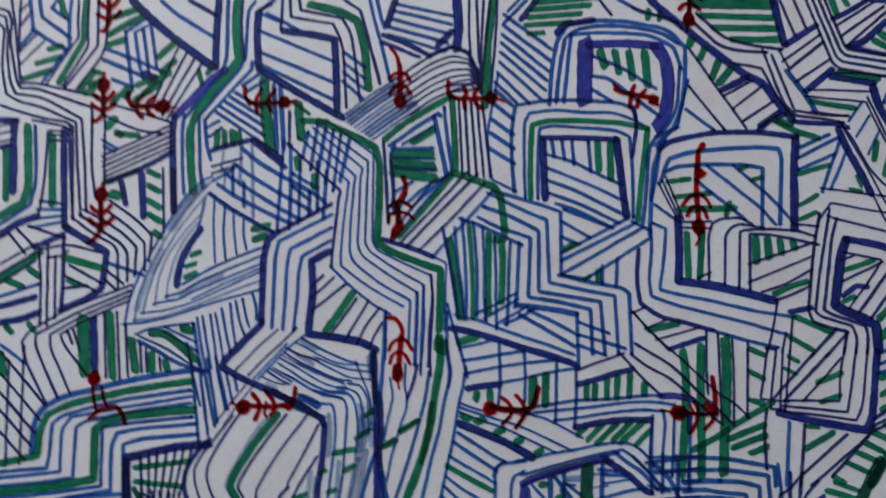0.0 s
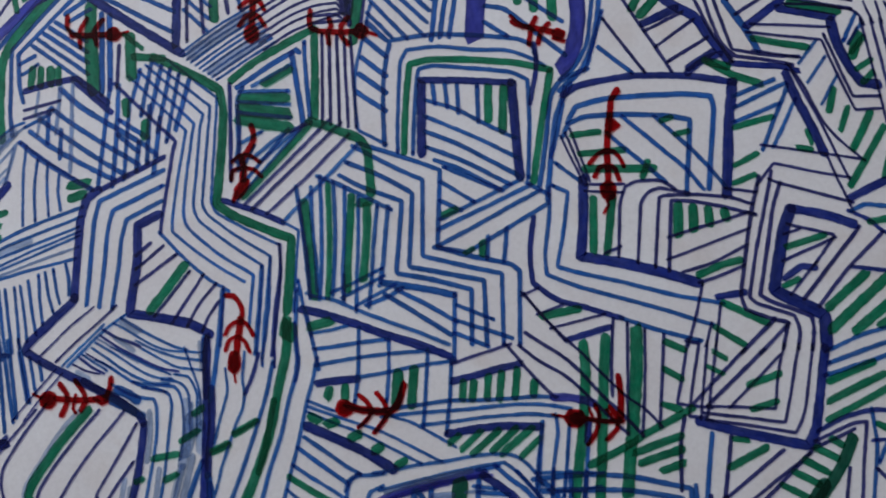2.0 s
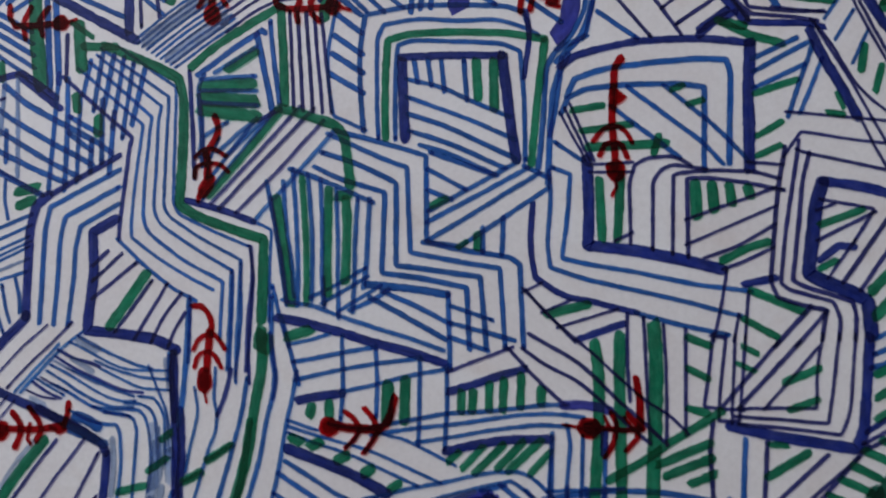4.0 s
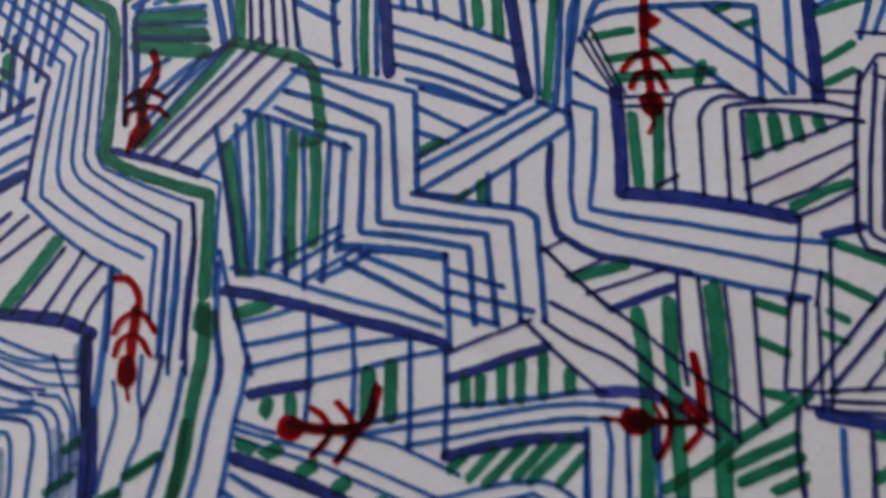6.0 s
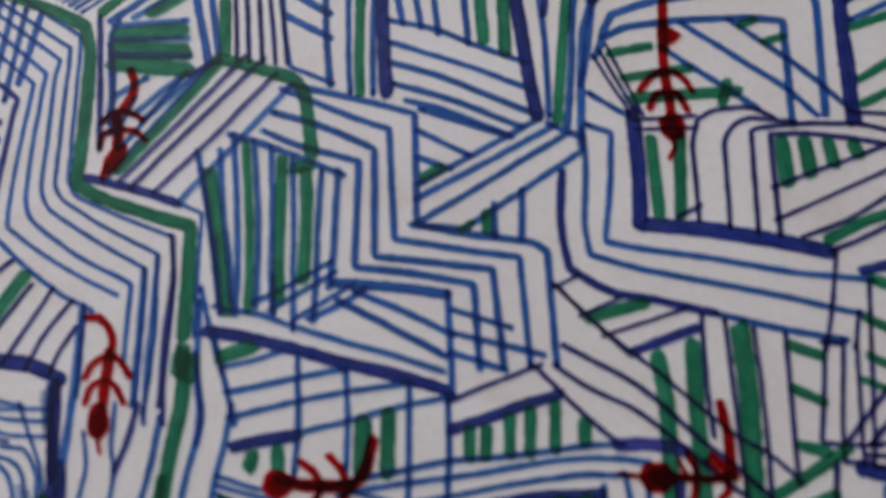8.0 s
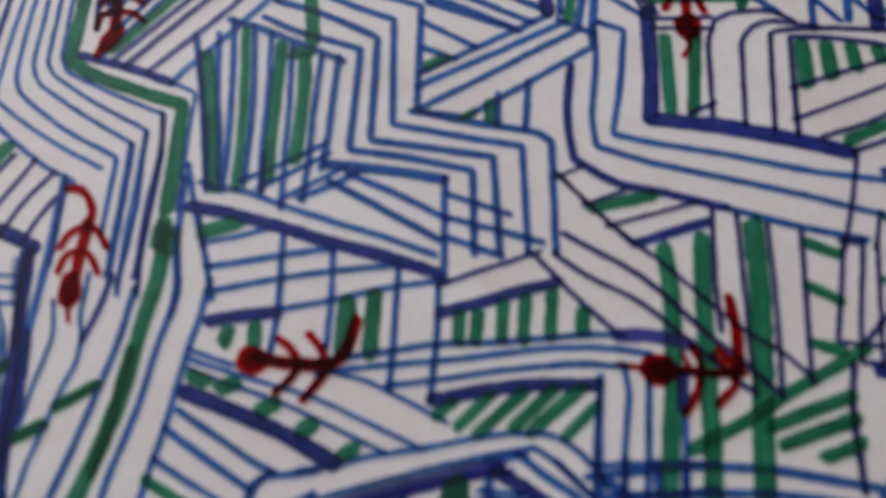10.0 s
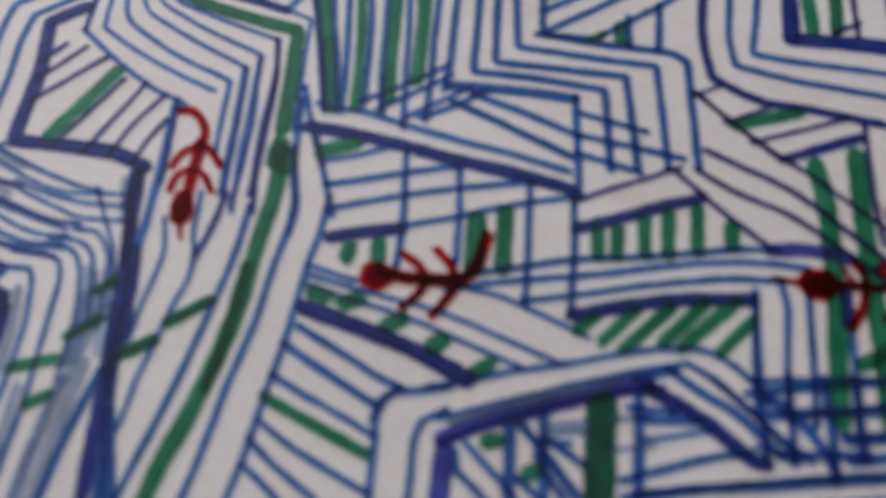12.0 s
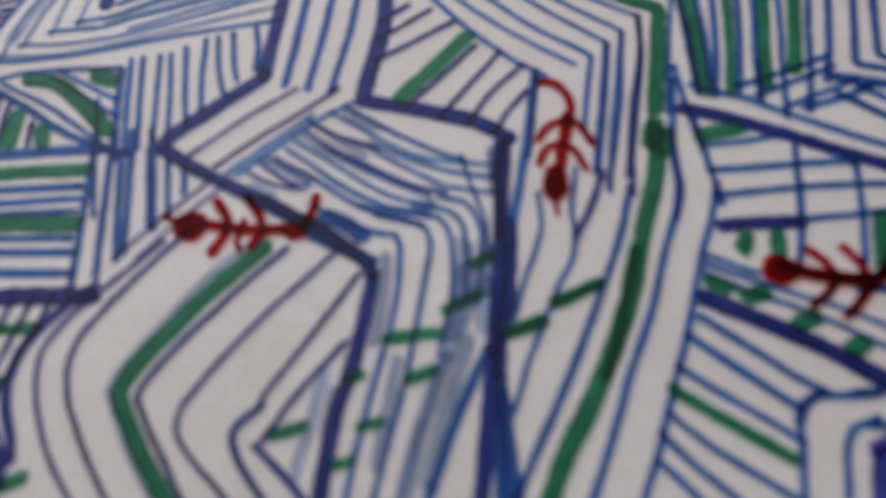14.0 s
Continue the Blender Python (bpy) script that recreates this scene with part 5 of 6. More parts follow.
ink(DARK, 0.86, [(105.1, 33.7), (98.1, 27.0)], 2, [(108.1, 32.7), (102.2, 26.9)])

panel("mixed_hatching")
ink(DARK, 0.69, [(86.3, 29.3), (84.8, 21.8), (83.5, 15.9), (90.5, 15.0)])
ink(DARK, 0.69, [(86.3, 29.3), (88.7, 28.9), (87.2, 21.7), (86.0, 13.1), (89.2, 13.0)])
ink(DARK, 0.69, [(90.5, 28.8), (88.5, 13.0)])
ink(DARK, 0.69, [(92.4, 28.7), (89.9, 13.0)])
ink(DARK, 0.69, [(90.3, 15.3), (104.5, 14.6), (105.4, 22.2), (107.0, 28.1)])
ink(DARK, 0.68, [(89.6, 13.8), (97.3, 12.9), (106.4, 11.6), (108.3, 19.6), (110.1, 28.0)])
ink(DARK, 0.68, [(90.1, 12.3), (101.8, 10.6), (108.6, 9.4), (110.7, 13.6), (113.1, 27.9)])
ink(NAVY, 2.32, [(87.9, 12.1), (97.0, 9.6), (111.0, 6.7), (112.9, 10.0), (114.4, 19.4), (115.8, 27.7)])
ink(DARK, 0.86, [(98.4, 27.3), (86.5, 15.5)])
ink(DARK, 0.86, [(102.4, 27.1), (90.3, 15.6)])
ink(DARK, 0.68, [(105.7, 25.8), (95.1, 15.2)])
ink(GREEN, 1.59, [(99.0, 19.8), (105.8, 22.1)])
ink(GREEN, 1.59, [(99.5, 14.5), (104.9, 16.2)])
ink(GREEN, 1.28, [(91.8, 27.0), (94.4, 25.5)], 2, [(90.9, 23.7), (93.2, 22.4)])
ink(DARK, 0.86, [(84.9, 12.8), (83.8, 7.5), (83.7, -2.1)])
ink(BLUE, 1.15, [(90.6, 9.0), (88.7, -6.7)])
ink(DARK, 1.02, [(94.7, 8.3), (92.5, -6.9)])
ink(GREEN, 1.58, [(94.1, 2.2), (102.2, 6.4)])
ink(GREEN, 1.27, [(95.2, 8.3), (98.3, 7.9)])
ink(DARK, 0.85, [(93.2, -4.1), (105.4, 5.5)])
ink(DARK, 0.84, [(95.5, -7.0), (111.0, 4.8)])
ink(DARK, 0.84, [(101.2, -4.8), (112.9, 6.9)])
ink(BLUE, 1.17, [(52.3, 0.1), (64.3, 1.1), (72.6, 0.6), (85.8, -2.1), (85.7, -6.6)])
ink(GREEN, 1.58, [(116.2, 20.3), (126.0, 24.4)], 3, [(115.5, 12.0), (130.0, 19.4)])
ink(NAVY, 1.06, [(113.6, 9.9), (118.5, 12.6), (124.5, 14.2), (129.0, 14.1)])
ink(DARK, 0.84, [(112.8, 7.8), (120.8, 11.3), (123.6, 11.7), (121.3, -7.9)])
ink(BLUE, 0.95, [(124.9, 14.0), (125.6, 7.1), (123.7, -7.9)])
ink(DARK, 0.84, [(120.6, 9.9), (112.3, 6.2)])
ink(DEEP_GREEN, 2.52, [(120.5, 8.3), (117.8, 2.1), (110.7, -7.5)])
ink(GREEN, 1.41, [(116.0, 8.1), (118.2, 6.7)])
ink(GREEN, 1.57, [(112.7, 6.2), (117.0, 3.9)], 4, [(105.0, -1.5), (110.9, -4.5)])
ink(GREEN, 1.41, [(101.2, -5.1), (104.0, -6.7)])
ink(GREEN, 1.41, [(126.0, 11.2), (128.6, 9.9)])
ink(NAVY, 0.87, [(125.1, 7.7), (128.4, 8.0)])
ink(BLUE, 0.94, [(125.9, 3.4), (127.6, 7.3)])
ink(DARK, 0.84, [(125.5, 1.5), (127.6, -0.7)])
ink(DARK, 0.84, [(119.4, 1.5), (117.9, -7.7)])
ink(GREEN, 2.35, [(63.6, 29.3), (63.9, 23.5), (63.4, 14.3), (62.0, 3.6), (61.1, -3.6)])
ink(GREEN, 2.34, [(68.5, 30.6), (67.9, 23.2), (67.4, 13.9), (66.9, 3.2), (66.3, -4.0)])
ink(DARK, 0.82, [(70.3, 34.1), (69.5, 24.7), (69.6, 18.2)])
ink(DARK, 0.74, [(73.3, 33.2), (73.1, 23.8), (72.8, 16.2), (72.8, 9.8)])
ink(GREEN, 2.63, [(75.2, 32.3), (75.1, 24.2), (74.2, 15.0), (72.9, 3.5), (72.2, -3.4)])
ink(DARK, 0.74, [(77.1, 31.7), (76.9, 22.4), (76.3, 14.8), (75.8, 9.4)])
ink(DARK, 0.80, [(81.2, 30.5), (80.4, 20.4), (79.7, 11.2)])
ink(NAVY, 1.54, [(64.2, 12.5), (63.9, 7.9)])
ink(BLUE, 0.84, [(64.1, 8.4), (63.7, 3.5), (62.9, -3.7)])
ink(GREEN, 1.57, [(81.5, 29.4), (85.6, 27.5)])
ink(GREEN, 1.55, [(80.9, 23.4), (84.8, 21.2)])
ink(GREEN, 1.51, [(80.4, 15.8), (84.1, 14.6)])
ink(GREEN, 1.76, [(64.3, 2.9), (72.7, 7.1), (76.2, 9.4), (86.8, 14.9)])
ink(GREEN, 1.74, [(74.0, 5.4), (78.9, 7.2), (84.2, 9.1)])
ink(GREEN, 1.87, [(75.2, 3.3), (79.6, 4.8), (84.2, 6.2)])
ink(GREEN, 1.86, [(79.8, 1.7), (84.4, 3.3)])
ink(DARK, 0.69, [(51.1, 40.1), (54.3, 35.8), (59.3, 30.7), (63.2, 27.1), (67.5, 22.6), (72.2, 17.8), (76.5, 15.0), (79.9, 11.2)])
ink(DARK, 0.76, [(51.3, 31.5), (54.4, 29.4), (59.3, 26.4), (63.2, 22.7), (66.9, 18.3), (70.7, 14.7), (75.7, 9.5)])
ink(DARK, 0.75, [(49.8, 28.7), (53.7, 25.5), (58.9, 22.8), (63.2, 18.9), (67.5, 14.5), (72.3, 9.9)])

panel("lower_grid")
ink(BLUE, 0.89, [(2.0, 37.6), (3.6, 31.5), (5.0, 24.7)])
ink(BLUE, 0.85, [(-0.3, 34.3), (0.7, 25.4), (-0.0, 22.2)])
ink(GREEN, 2.26, [(3.1, 33.8), (5.9, 34.6), (7.6, 35.0)])
ink(BLUE, 0.80, [(3.9, 32.4), (8.2, 33.0), (11.3, 33.8)])
ink(BLUE, 0.86, [(4.4, 28.8), (9.2, 29.3), (13.8, 30.1), (20.0, 30.7)])
ink(BLUE, 0.85, [(4.7, 25.3), (13.7, 26.8), (20.4, 27.5), (29.1, 28.1)])
ink(NAVY, 1.78, [(4.8, 21.2), (9.1, 21.8), (13.8, 22.1)])
ink(BLUE, 0.90, [(13.8, 22.4), (20.3, 23.4), (28.7, 25.1), (35.0, 25.7)])
ink(BLUE, 0.90, [(14.1, 33.0), (13.9, 22.7), (13.2, 17.3)])
ink(BLUE, 0.90, [(20.8, 30.4), (20.8, 23.3), (20.3, 17.5)])
ink(BLUE, 0.89, [(29.3, 27.9), (28.9, 19.8), (28.3, 11.8)])
ink(BLUE, 0.88, [(34.5, 25.8), (34.2, 17.7), (33.3, 10.4)])
ink(GREEN, 1.86, [(11.0, 20.5), (11.0, 18.0)])
ink(GREEN, 1.86, [(7.6, 19.9), (7.1, 18.2)])
ink(GREEN, 2.26, [(22.8, 23.4), (22.3, 16.3)])
ink(GREEN, 2.12, [(26.3, 24.2), (25.7, 16.0)])
ink(DARK, 0.64, [(35.0, 25.2), (40.7, 27.2), (47.2, 29.2)])
ink(NAVY, 1.76, [(34.7, 21.3), (40.3, 22.7), (45.3, 24.0), (49.8, 25.0)])
ink(GREEN, 1.83, [(37.2, 21.2), (36.9, 17.3)])
ink(GREEN, 1.83, [(39.5, 21.1), (39.0, 17.3)])
ink(GREEN, 1.83, [(42.7, 22.4), (42.3, 17.4)])
ink(GREEN, 1.82, [(45.6, 23.1), (45.0, 17.2)])
ink(GREEN, 1.82, [(49.0, 23.8), (48.4, 17.6)])
ink(GREEN, 1.82, [(52.7, 21.0), (52.5, 18.0)])
ink(DARK, 0.76, [(47.2, 28.6), (51.8, 22.9), (56.8, 17.9)])
ink(BLUE, 0.88, [(16.9, 14.8), (22.3, 15.7), (28.4, 16.4), (34.4, 17.2), (39.8, 17.1), (46.3, 17.3), (52.3, 17.8), (57.2, 17.7)])
ink(BLUE, 0.81, [(19.5, 13.8), (26.1, 14.5), (34.3, 14.9), (39.7, 15.3), (47.3, 16.2), (53.2, 16.2), (57.5, 15.6), (60.1, 15.1)])
ink(VIOLET, 1.71, [(56.6, 17.6), (60.4, 17.5), (63.5, 16.9), (65.6, 16.1)])
ink(BLUE, 0.80, [(28.4, 11.9), (34.1, 12.5), (39.5, 13.2), (44.9, 13.7), (51.9, 14.1), (57.2, 13.5)])
ink(NAVY, 1.81, [(33.4, 9.9), (39.3, 10.9), (46.3, 11.6), (54.0, 11.3)])
ink(BLUE, 0.78, [(54.2, 11.3), (53.2, 4.3), (52.6, -2.0)])
ink(BLUE, 0.84, [(57.2, 13.4), (57.6, 9.9), (56.6, 4.0), (55.9, -2.7)])
ink(BLUE, 0.84, [(60.1, 11.3), (59.3, 3.8), (58.6, -3.4)])
ink(BLUE, 0.70, [(3.2, 17.2), (5.9, 16.1), (8.2, 15.3)])
ink(BLUE, 0.67, [(3.3, 16.0), (10.0, 13.6), (19.2, 10.7), (25.4, 7.4), (31.9, 4.1)])
ink(BLUE, 0.67, [(3.1, 14.8), (8.1, 12.7), (14.0, 10.6), (21.2, 7.0), (27.3, 3.8)])
ink(BLUE, 0.66, [(21.5, 13.8), (25.3, 12.7), (28.6, 10.9), (34.9, 7.3)])
ink(GREEN, 2.16, [(3.4, 14.0), (5.2, 13.1)])
ink(GREEN, 2.16, [(7.1, 12.2), (9.0, 12.9)])
ink(GREEN, 2.12, [(12.3, 9.1), (14.2, 10.1)])
ink(GREEN, 2.09, [(17.4, 6.3), (19.0, 7.3)])
ink(GREEN, 2.05, [(22.4, 3.2), (24.2, 4.3)])
ink(NAVY, 2.26, [(2.4, 12.0), (8.3, 9.5), (15.1, 6.5), (21.8, 2.3)])
ink(GREEN, 1.54, [(33.9, 8.0), (36.1, 9.7)])
ink(GREEN, 1.54, [(36.6, 6.5), (40.8, 10.5)])
ink(GREEN, 1.54, [(38.9, 5.5), (44.8, 10.7)])
ink(GREEN, 1.53, [(43.3, 6.1), (48.6, 11.0)])
ink(GREEN, 1.53, [(45.3, 5.5), (52.1, 11.1)])
ink(GREEN, 1.51, [(49.5, 4.8), (53.7, 9.0)])

panel("folded_outline")
ink(NAVY, 2.05, [(-50.4, 41.3), (-51.0, 40.0), (-56.0, 35.5), (-60.7, 30.9), (-61.3, 29.1), (-55.5, 25.7), (-50.2, 23.2), (-41.9, 19.1), (-38.0, 16.8), (-34.7, 14.7), (-33.8, 12.8)])
ink(BLUE, 2.00, [(-40.1, 20.4), (-37.6, 19.4), (-35.4, 17.9)])
ink(BLUE, 0.67, [(-51.2, 25.9), (-46.5, 30.8), (-43.0, 34.0), (-39.0, 36.9)])
ink(DARK, 0.50, [(-54.0, 27.0), (-49.3, 31.6), (-45.1, 35.1), (-41.2, 38.8)])
ink(DARK, 0.50, [(-57.3, 28.6), (-52.4, 33.6), (-46.5, 38.6)])
ink(BLUE, 0.56, [(-52.4, 26.1), (-49.9, 28.7), (-43.9, 34.5)])
ink(BLUE, 0.68, [(-39.4, 36.1), (-35.6, 33.7), (-31.2, 31.5), (-27.2, 29.7), (-24.9, 29.1)])
ink(BLUE, 0.57, [(-41.0, 35.0), (-37.4, 33.0), (-34.2, 31.1), (-29.7, 28.9), (-21.4, 28.4)])
ink(NAVY, 0.74, [(-43.3, 33.5), (-40.4, 31.8), (-38.0, 31.2), (-35.6, 30.1)])
ink(BLUE, 0.55, [(-35.7, 31.0), (-31.6, 28.9), (-27.0, 27.3), (-21.4, 26.6)])
ink(NAVY, 0.63, [(-43.9, 32.1), (-40.1, 29.6), (-36.9, 28.1), (-32.9, 26.0), (-29.4, 24.7), (-26.8, 24.3)])
ink(BLUE, 0.56, [(-41.3, 29.7), (-36.8, 27.5), (-32.9, 25.4), (-28.6, 23.8)])
ink(BLUE, 0.55, [(-34.7, 29.3), (-30.8, 27.3), (-26.9, 25.1), (-21.2, 24.5)])
ink(BLUE, 0.56, [(-44.9, 30.6), (-40.7, 28.2), (-38.2, 26.5), (-34.2, 24.0), (-31.1, 22.8), (-28.2, 22.7)])
ink(BLUE, 0.67, [(-45.6, 29.4), (-42.2, 27.2), (-39.5, 25.1), (-36.3, 23.2), (-32.5, 21.7), (-28.8, 21.5)])
ink(DARK, 0.50, [(-46.9, 28.2), (-44.3, 26.7), (-42.2, 25.6)])
ink(BLUE, 0.66, [(-44.7, 26.7), (-42.2, 25.5), (-39.4, 23.7), (-36.2, 21.7), (-32.4, 20.4), (-29.4, 19.9)])
ink(NAVY, 0.62, [(-48.6, 27.3), (-46.0, 25.3), (-43.6, 24.2)])
ink(DARK, 0.49, [(-49.8, 25.8), (-47.3, 24.5), (-44.7, 24.0)])
ink(BLUE, 0.56, [(-47.8, 27.9), (-45.5, 26.5), (-42.9, 24.9)])
ink(WASH, 1.85, [(-39.3, 35.3), (-35.6, 33.4)])
ink(WASH, 1.47, [(-49.2, 24.2), (-46.7, 22.8)])
ink(WASH, 1.28, [(-21.5, 30.5), (-20.8, 24.5)])
ink(WASH, 1.16, [(-40.3, 31.5), (-37.0, 29.3)])
ink(PALE, 0.52, [(-44.7, 31.6), (-40.0, 28.9), (-35.9, 26.6)])
ink(NAVY, 1.55, [(-47.8, 22.5), (-43.4, 19.9), (-39.1, 17.5), (-35.8, 15.5)])
ink(BLUE, 1.77, [(-41.3, 18.0), (-37.6, 16.3), (-34.1, 14.5)])

panel("falling_panel")
ink(BLUE, 0.70, [(-40.9, 21.3), (-37.3, 19.3), (-33.6, 18.3), (-31.8, 18.2), (-31.1, 16.5), (-30.8, 10.2), (-31.5, 5.1), (-32.1, 1.0), (-33.1, -5.1), (-33.7, -12.6)])
ink(BLUE, 0.69, [(-33.8, 20.7), (-30.1, 20.2), (-28.2, 19.1), (-27.6, 16.9), (-28.1, 11.1), (-28.6, 3.3), (-29.8, -4.6), (-31.0, -12.4)])
ink(BLUE, 0.64, [(-36.2, 22.0), (-32.5, 21.3), (-27.3, 20.9), (-25.9, 19.6), (-25.0, 16.3), (-24.7, 10.5), (-25.4, 5.4)])
ink(BLUE, 0.58, [(-29.6, 22.4), (-26.6, 22.1), (-24.8, 20.9), (-23.8, 18.9), (-23.4, 10.5)])
ink(BLUE, 0.58, [(-26.7, 23.5), (-24.1, 23.1), (-22.8, 21.4), (-22.0, 19.0), (-21.9, 10.6)])
ink(BLUE, 0.54, [(-24.9, 29.1), (-23.1, 24.1), (-21.5, 20.2), (-21.1, 16.0)])
ink(PALE, 0.53, [(-25.2, 3.5), (-26.9, -4.8), (-28.4, -12.4)])
ink(PALE, 0.57, [(-23.1, 16.8), (-22.8, 10.6)])
ink(PALE, 0.48, [(-21.4, 19.4), (-21.1, 12.9)])
ink(WASH, 2.28, [(-24.4, 17.6), (-24.0, 10.5), (-25.0, 3.5)])
ink(WASH, 1.85, [(-25.0, 3.5), (-26.9, -4.8), (-28.1, -12.3)])
ink(WASH, 2.43, [(-23.1, 14.4), (-23.4, 10.0), (-24.3, 6.0)])
ink(WASH, 2.24, [(-20.9, 12.5), (-21.0, 6.7)])
ink(WASH, 1.50, [(-22.6, 5.7), (-24.0, -0.5), (-25.2, -6.4), (-25.9, -10.8)])
ink(BLUE, 1.18, [(-20.6, 4.2), (-22.2, 0.1), (-23.4, -3.8), (-24.5, -8.3), (-26.0, -13.8)])
ink(WASH, 1.22, [(-32.6, 15.5), (-32.2, 10.1), (-32.8, 4.5)])
ink(WASH, 1.51, [(-21.2, 16.9), (-21.0, 11.4)])
ink(NAVY, 1.79, [(-33.7, 12.6), (-34.0, 9.0), (-34.7, 2.2), (-36.0, -4.2), (-36.5, -13.6)])
ink(WASH, 1.28, [(-30.1, 2.5), (-30.7, -4.0), (-31.1, -8.8)])
ink(NAVY, 1.31, [(-19.9, 32.2), (-20.5, 27.8), (-19.9, 18.4)])
ink(BLUE, 0.98, [(-20.9, 31.3), (-21.0, 26.9)])
ink(GREEN, 1.29, [(-13.5, 10.2), (-8.4, 13.2)])
ink(GREEN, 1.28, [(-18.7, 6.2), (-14.5, 8.0)])
ink(NAVY, 1.62, [(-20.0, 31.7), (-20.0, 22.0), (-19.7, 14.0), (-19.9, 8.3), (-19.9, 1.6), (-20.1, -4.8), (-20.3, -11.8), (-20.6, -15.8)])
ink(NAVY, 1.56, [(-18.8, 20.5), (-18.7, 14.3), (-18.6, 9.9), (-19.2, 5.6), (-19.2, 1.4)])
ink(BLUE, 1.38, [(-18.9, -0.3), (-18.7, -4.6), (-18.4, -10.3), (-18.1, -14.5)])
ink(BLUE, 1.49, [(-19.1, 1.6), (-18.2, -4.7), (-16.9, -11.0), (-16.2, -14.7)])
ink(BLUE, 1.11, [(-16.7, 41.7), (-17.5, 29.6), (-18.2, 23.1), (-19.0, 18.0)])
ink(BLUE, 0.67, [(-15.7, 24.3), (-15.1, 19.9), (-16.9, 13.2), (-17.6, 9.8), (-17.8, 8.8)])
ink(BLUE, 0.67, [(-11.6, 27.9), (-12.0, 22.4), (-11.3, 19.4), (-11.7, 15.8), (-12.9, 13.3), (-14.8, 7.6), (-16.1, 3.5), (-17.3, -2.1)])
ink(NAVY, 0.92, [(-8.5, 27.5), (-9.6, 23.0), (-11.2, 19.4)])
ink(BLUE, 0.90, [(-5.2, 25.8), (-6.8, 17.5), (-9.5, 8.8), (-11.9, 1.6), (-14.8, -6.1), (-16.7, -11.6), (-17.9, -14.8)])
ink(NAVY, 0.72, [(-3.8, 51.9), (-3.7, 45.6), (-4.6, 39.8), (-5.1, 33.4), (-5.4, 27.9)])
ink(BLUE, 0.70, [(-6.1, 48.9), (-6.8, 38.5), (-7.4, 31.7), (-7.5, 25.7)])
ink(BLUE, 0.67, [(-8.0, 47.3), (-8.5, 38.5), (-9.2, 28.3)])
ink(GREEN, 2.30, [(-2.1, 35.6), (-2.0, 28.9), (-4.1, 18.7), (-5.4, 11.4), (-7.5, 4.4), (-9.5, -0.9), (-12.1, -6.8), (-13.4, -11.4), (-14.6, -14.6)])
ink(GREEN, 4.03, [(-1.7, 34.2), (-1.9, 31.9)])
ink(BLUE, 0.89, [(0.1, 41.8), (-0.2, 31.4), (0.4, 25.5), (-0.6, 20.6), (-1.4, 17.8), (-3.0, 10.1), (-5.6, 2.3), (-7.6, -5.7), (-9.3, -11.1), (-10.2, -14.4)])
ink(BLUE, 0.94, [(4.7, 26.5), (3.6, 20.8), (2.6, 17.5), (1.0, 9.4), (-0.9, 1.7), (-3.1, -7.0), (-4.3, -10.8), (-5.1, -14.1)])
ink(GREEN, 1.39, [(-25.4, 8.9), (-21.6, 11.2)])
ink(GREEN, 1.43, [(-22.6, 14.8), (-20.6, 16.1)])
ink(GREEN, 1.25, [(-18.5, 6.8), (-14.9, 8.5)])
ink(GREEN, 1.27, [(-13.7, 10.5), (-8.7, 13.3)])


panel("capsule")
ink(NAVY, 1.20, [(-65.1, 9.8), (-68.4, 6.5), (-71.1, 2.1), (-71.7, -1.7), (-71.0, -5.2), (-69.4, -8.5), (-68.9, -10.3)])
ink(DARK, 0.63, [(-58.7, 15.7), (-63.3, 10.3), (-67.0, 5.9), (-68.9, 2.0), (-68.8, -1.1), (-68.0, -4.1), (-65.9, -8.7), (-63.5, -12.2), (-61.7, -14.3), (-58.4, -18.1)])
ink(DARK, 0.63, [(-56.3, 16.9), (-61.4, 10.0), (-65.4, 3.1), (-65.6, -0.5), (-64.5, -4.0), (-61.7, -8.9), (-58.0, -14.1), (-55.5, -17.2)])
ink(WASH, 0.85, [(-48.9, 15.5), (-52.6, 11.6), (-57.1, 4.3), (-59.9, -0.2), (-60.4, -2.6), (-58.5, -6.2), (-56.0, -10.2), (-53.2, -13.8)])
ink(GREEN, 2.21, [(-46.3, 16.0), (-50.0, 12.0), (-53.2, 8.0), (-56.1, 3.6), (-58.4, 0.3), (-59.3, -2.8), (-57.9, -5.3), (-55.4, -9.3), (-52.0, -13.7), (-48.4, -18.2)])
ink(DARK, 0.68, [(-44.3, 15.5), (-48.8, 10.1), (-53.0, 4.7), (-56.7, -1.3), (-57.2, -3.1), (-55.8, -5.6), (-52.8, -10.0), (-50.5, -13.6), (-46.9, -18.1)])
ink(DARK, 0.70, [(-38.4, 15.5), (-45.0, 7.5), (-49.7, 0.8), (-52.4, -4.1), (-52.3, -6.7), (-50.6, -9.0), (-47.3, -12.0), (-43.1, -16.0)])
ink(DARK, 0.72, [(-35.6, 12.5), (-39.2, 5.9), (-43.8, -2.4), (-44.0, -3.4)])
ink(NAVY, 0.91, [(-44.0, -3.6), (-46.1, -5.5), (-46.4, -7.1), (-45.2, -9.5), (-43.4, -11.8), (-40.1, -15.5)])
ink(DARK, 0.72, [(-36.1, 4.2), (-40.2, -1.7), (-43.0, -6.9)])
ink(NAVY, 0.80, [(-43.5, -8.0), (-41.4, -9.7), (-38.7, -12.3), (-36.0, -14.8)])
ink(WASH, 1.16, [(-37.7, 0.6), (-38.5, -5.4), (-39.3, -10.8)])
ink(WASH, 0.89, [(-36.6, -1.5), (-36.9, -5.8)])
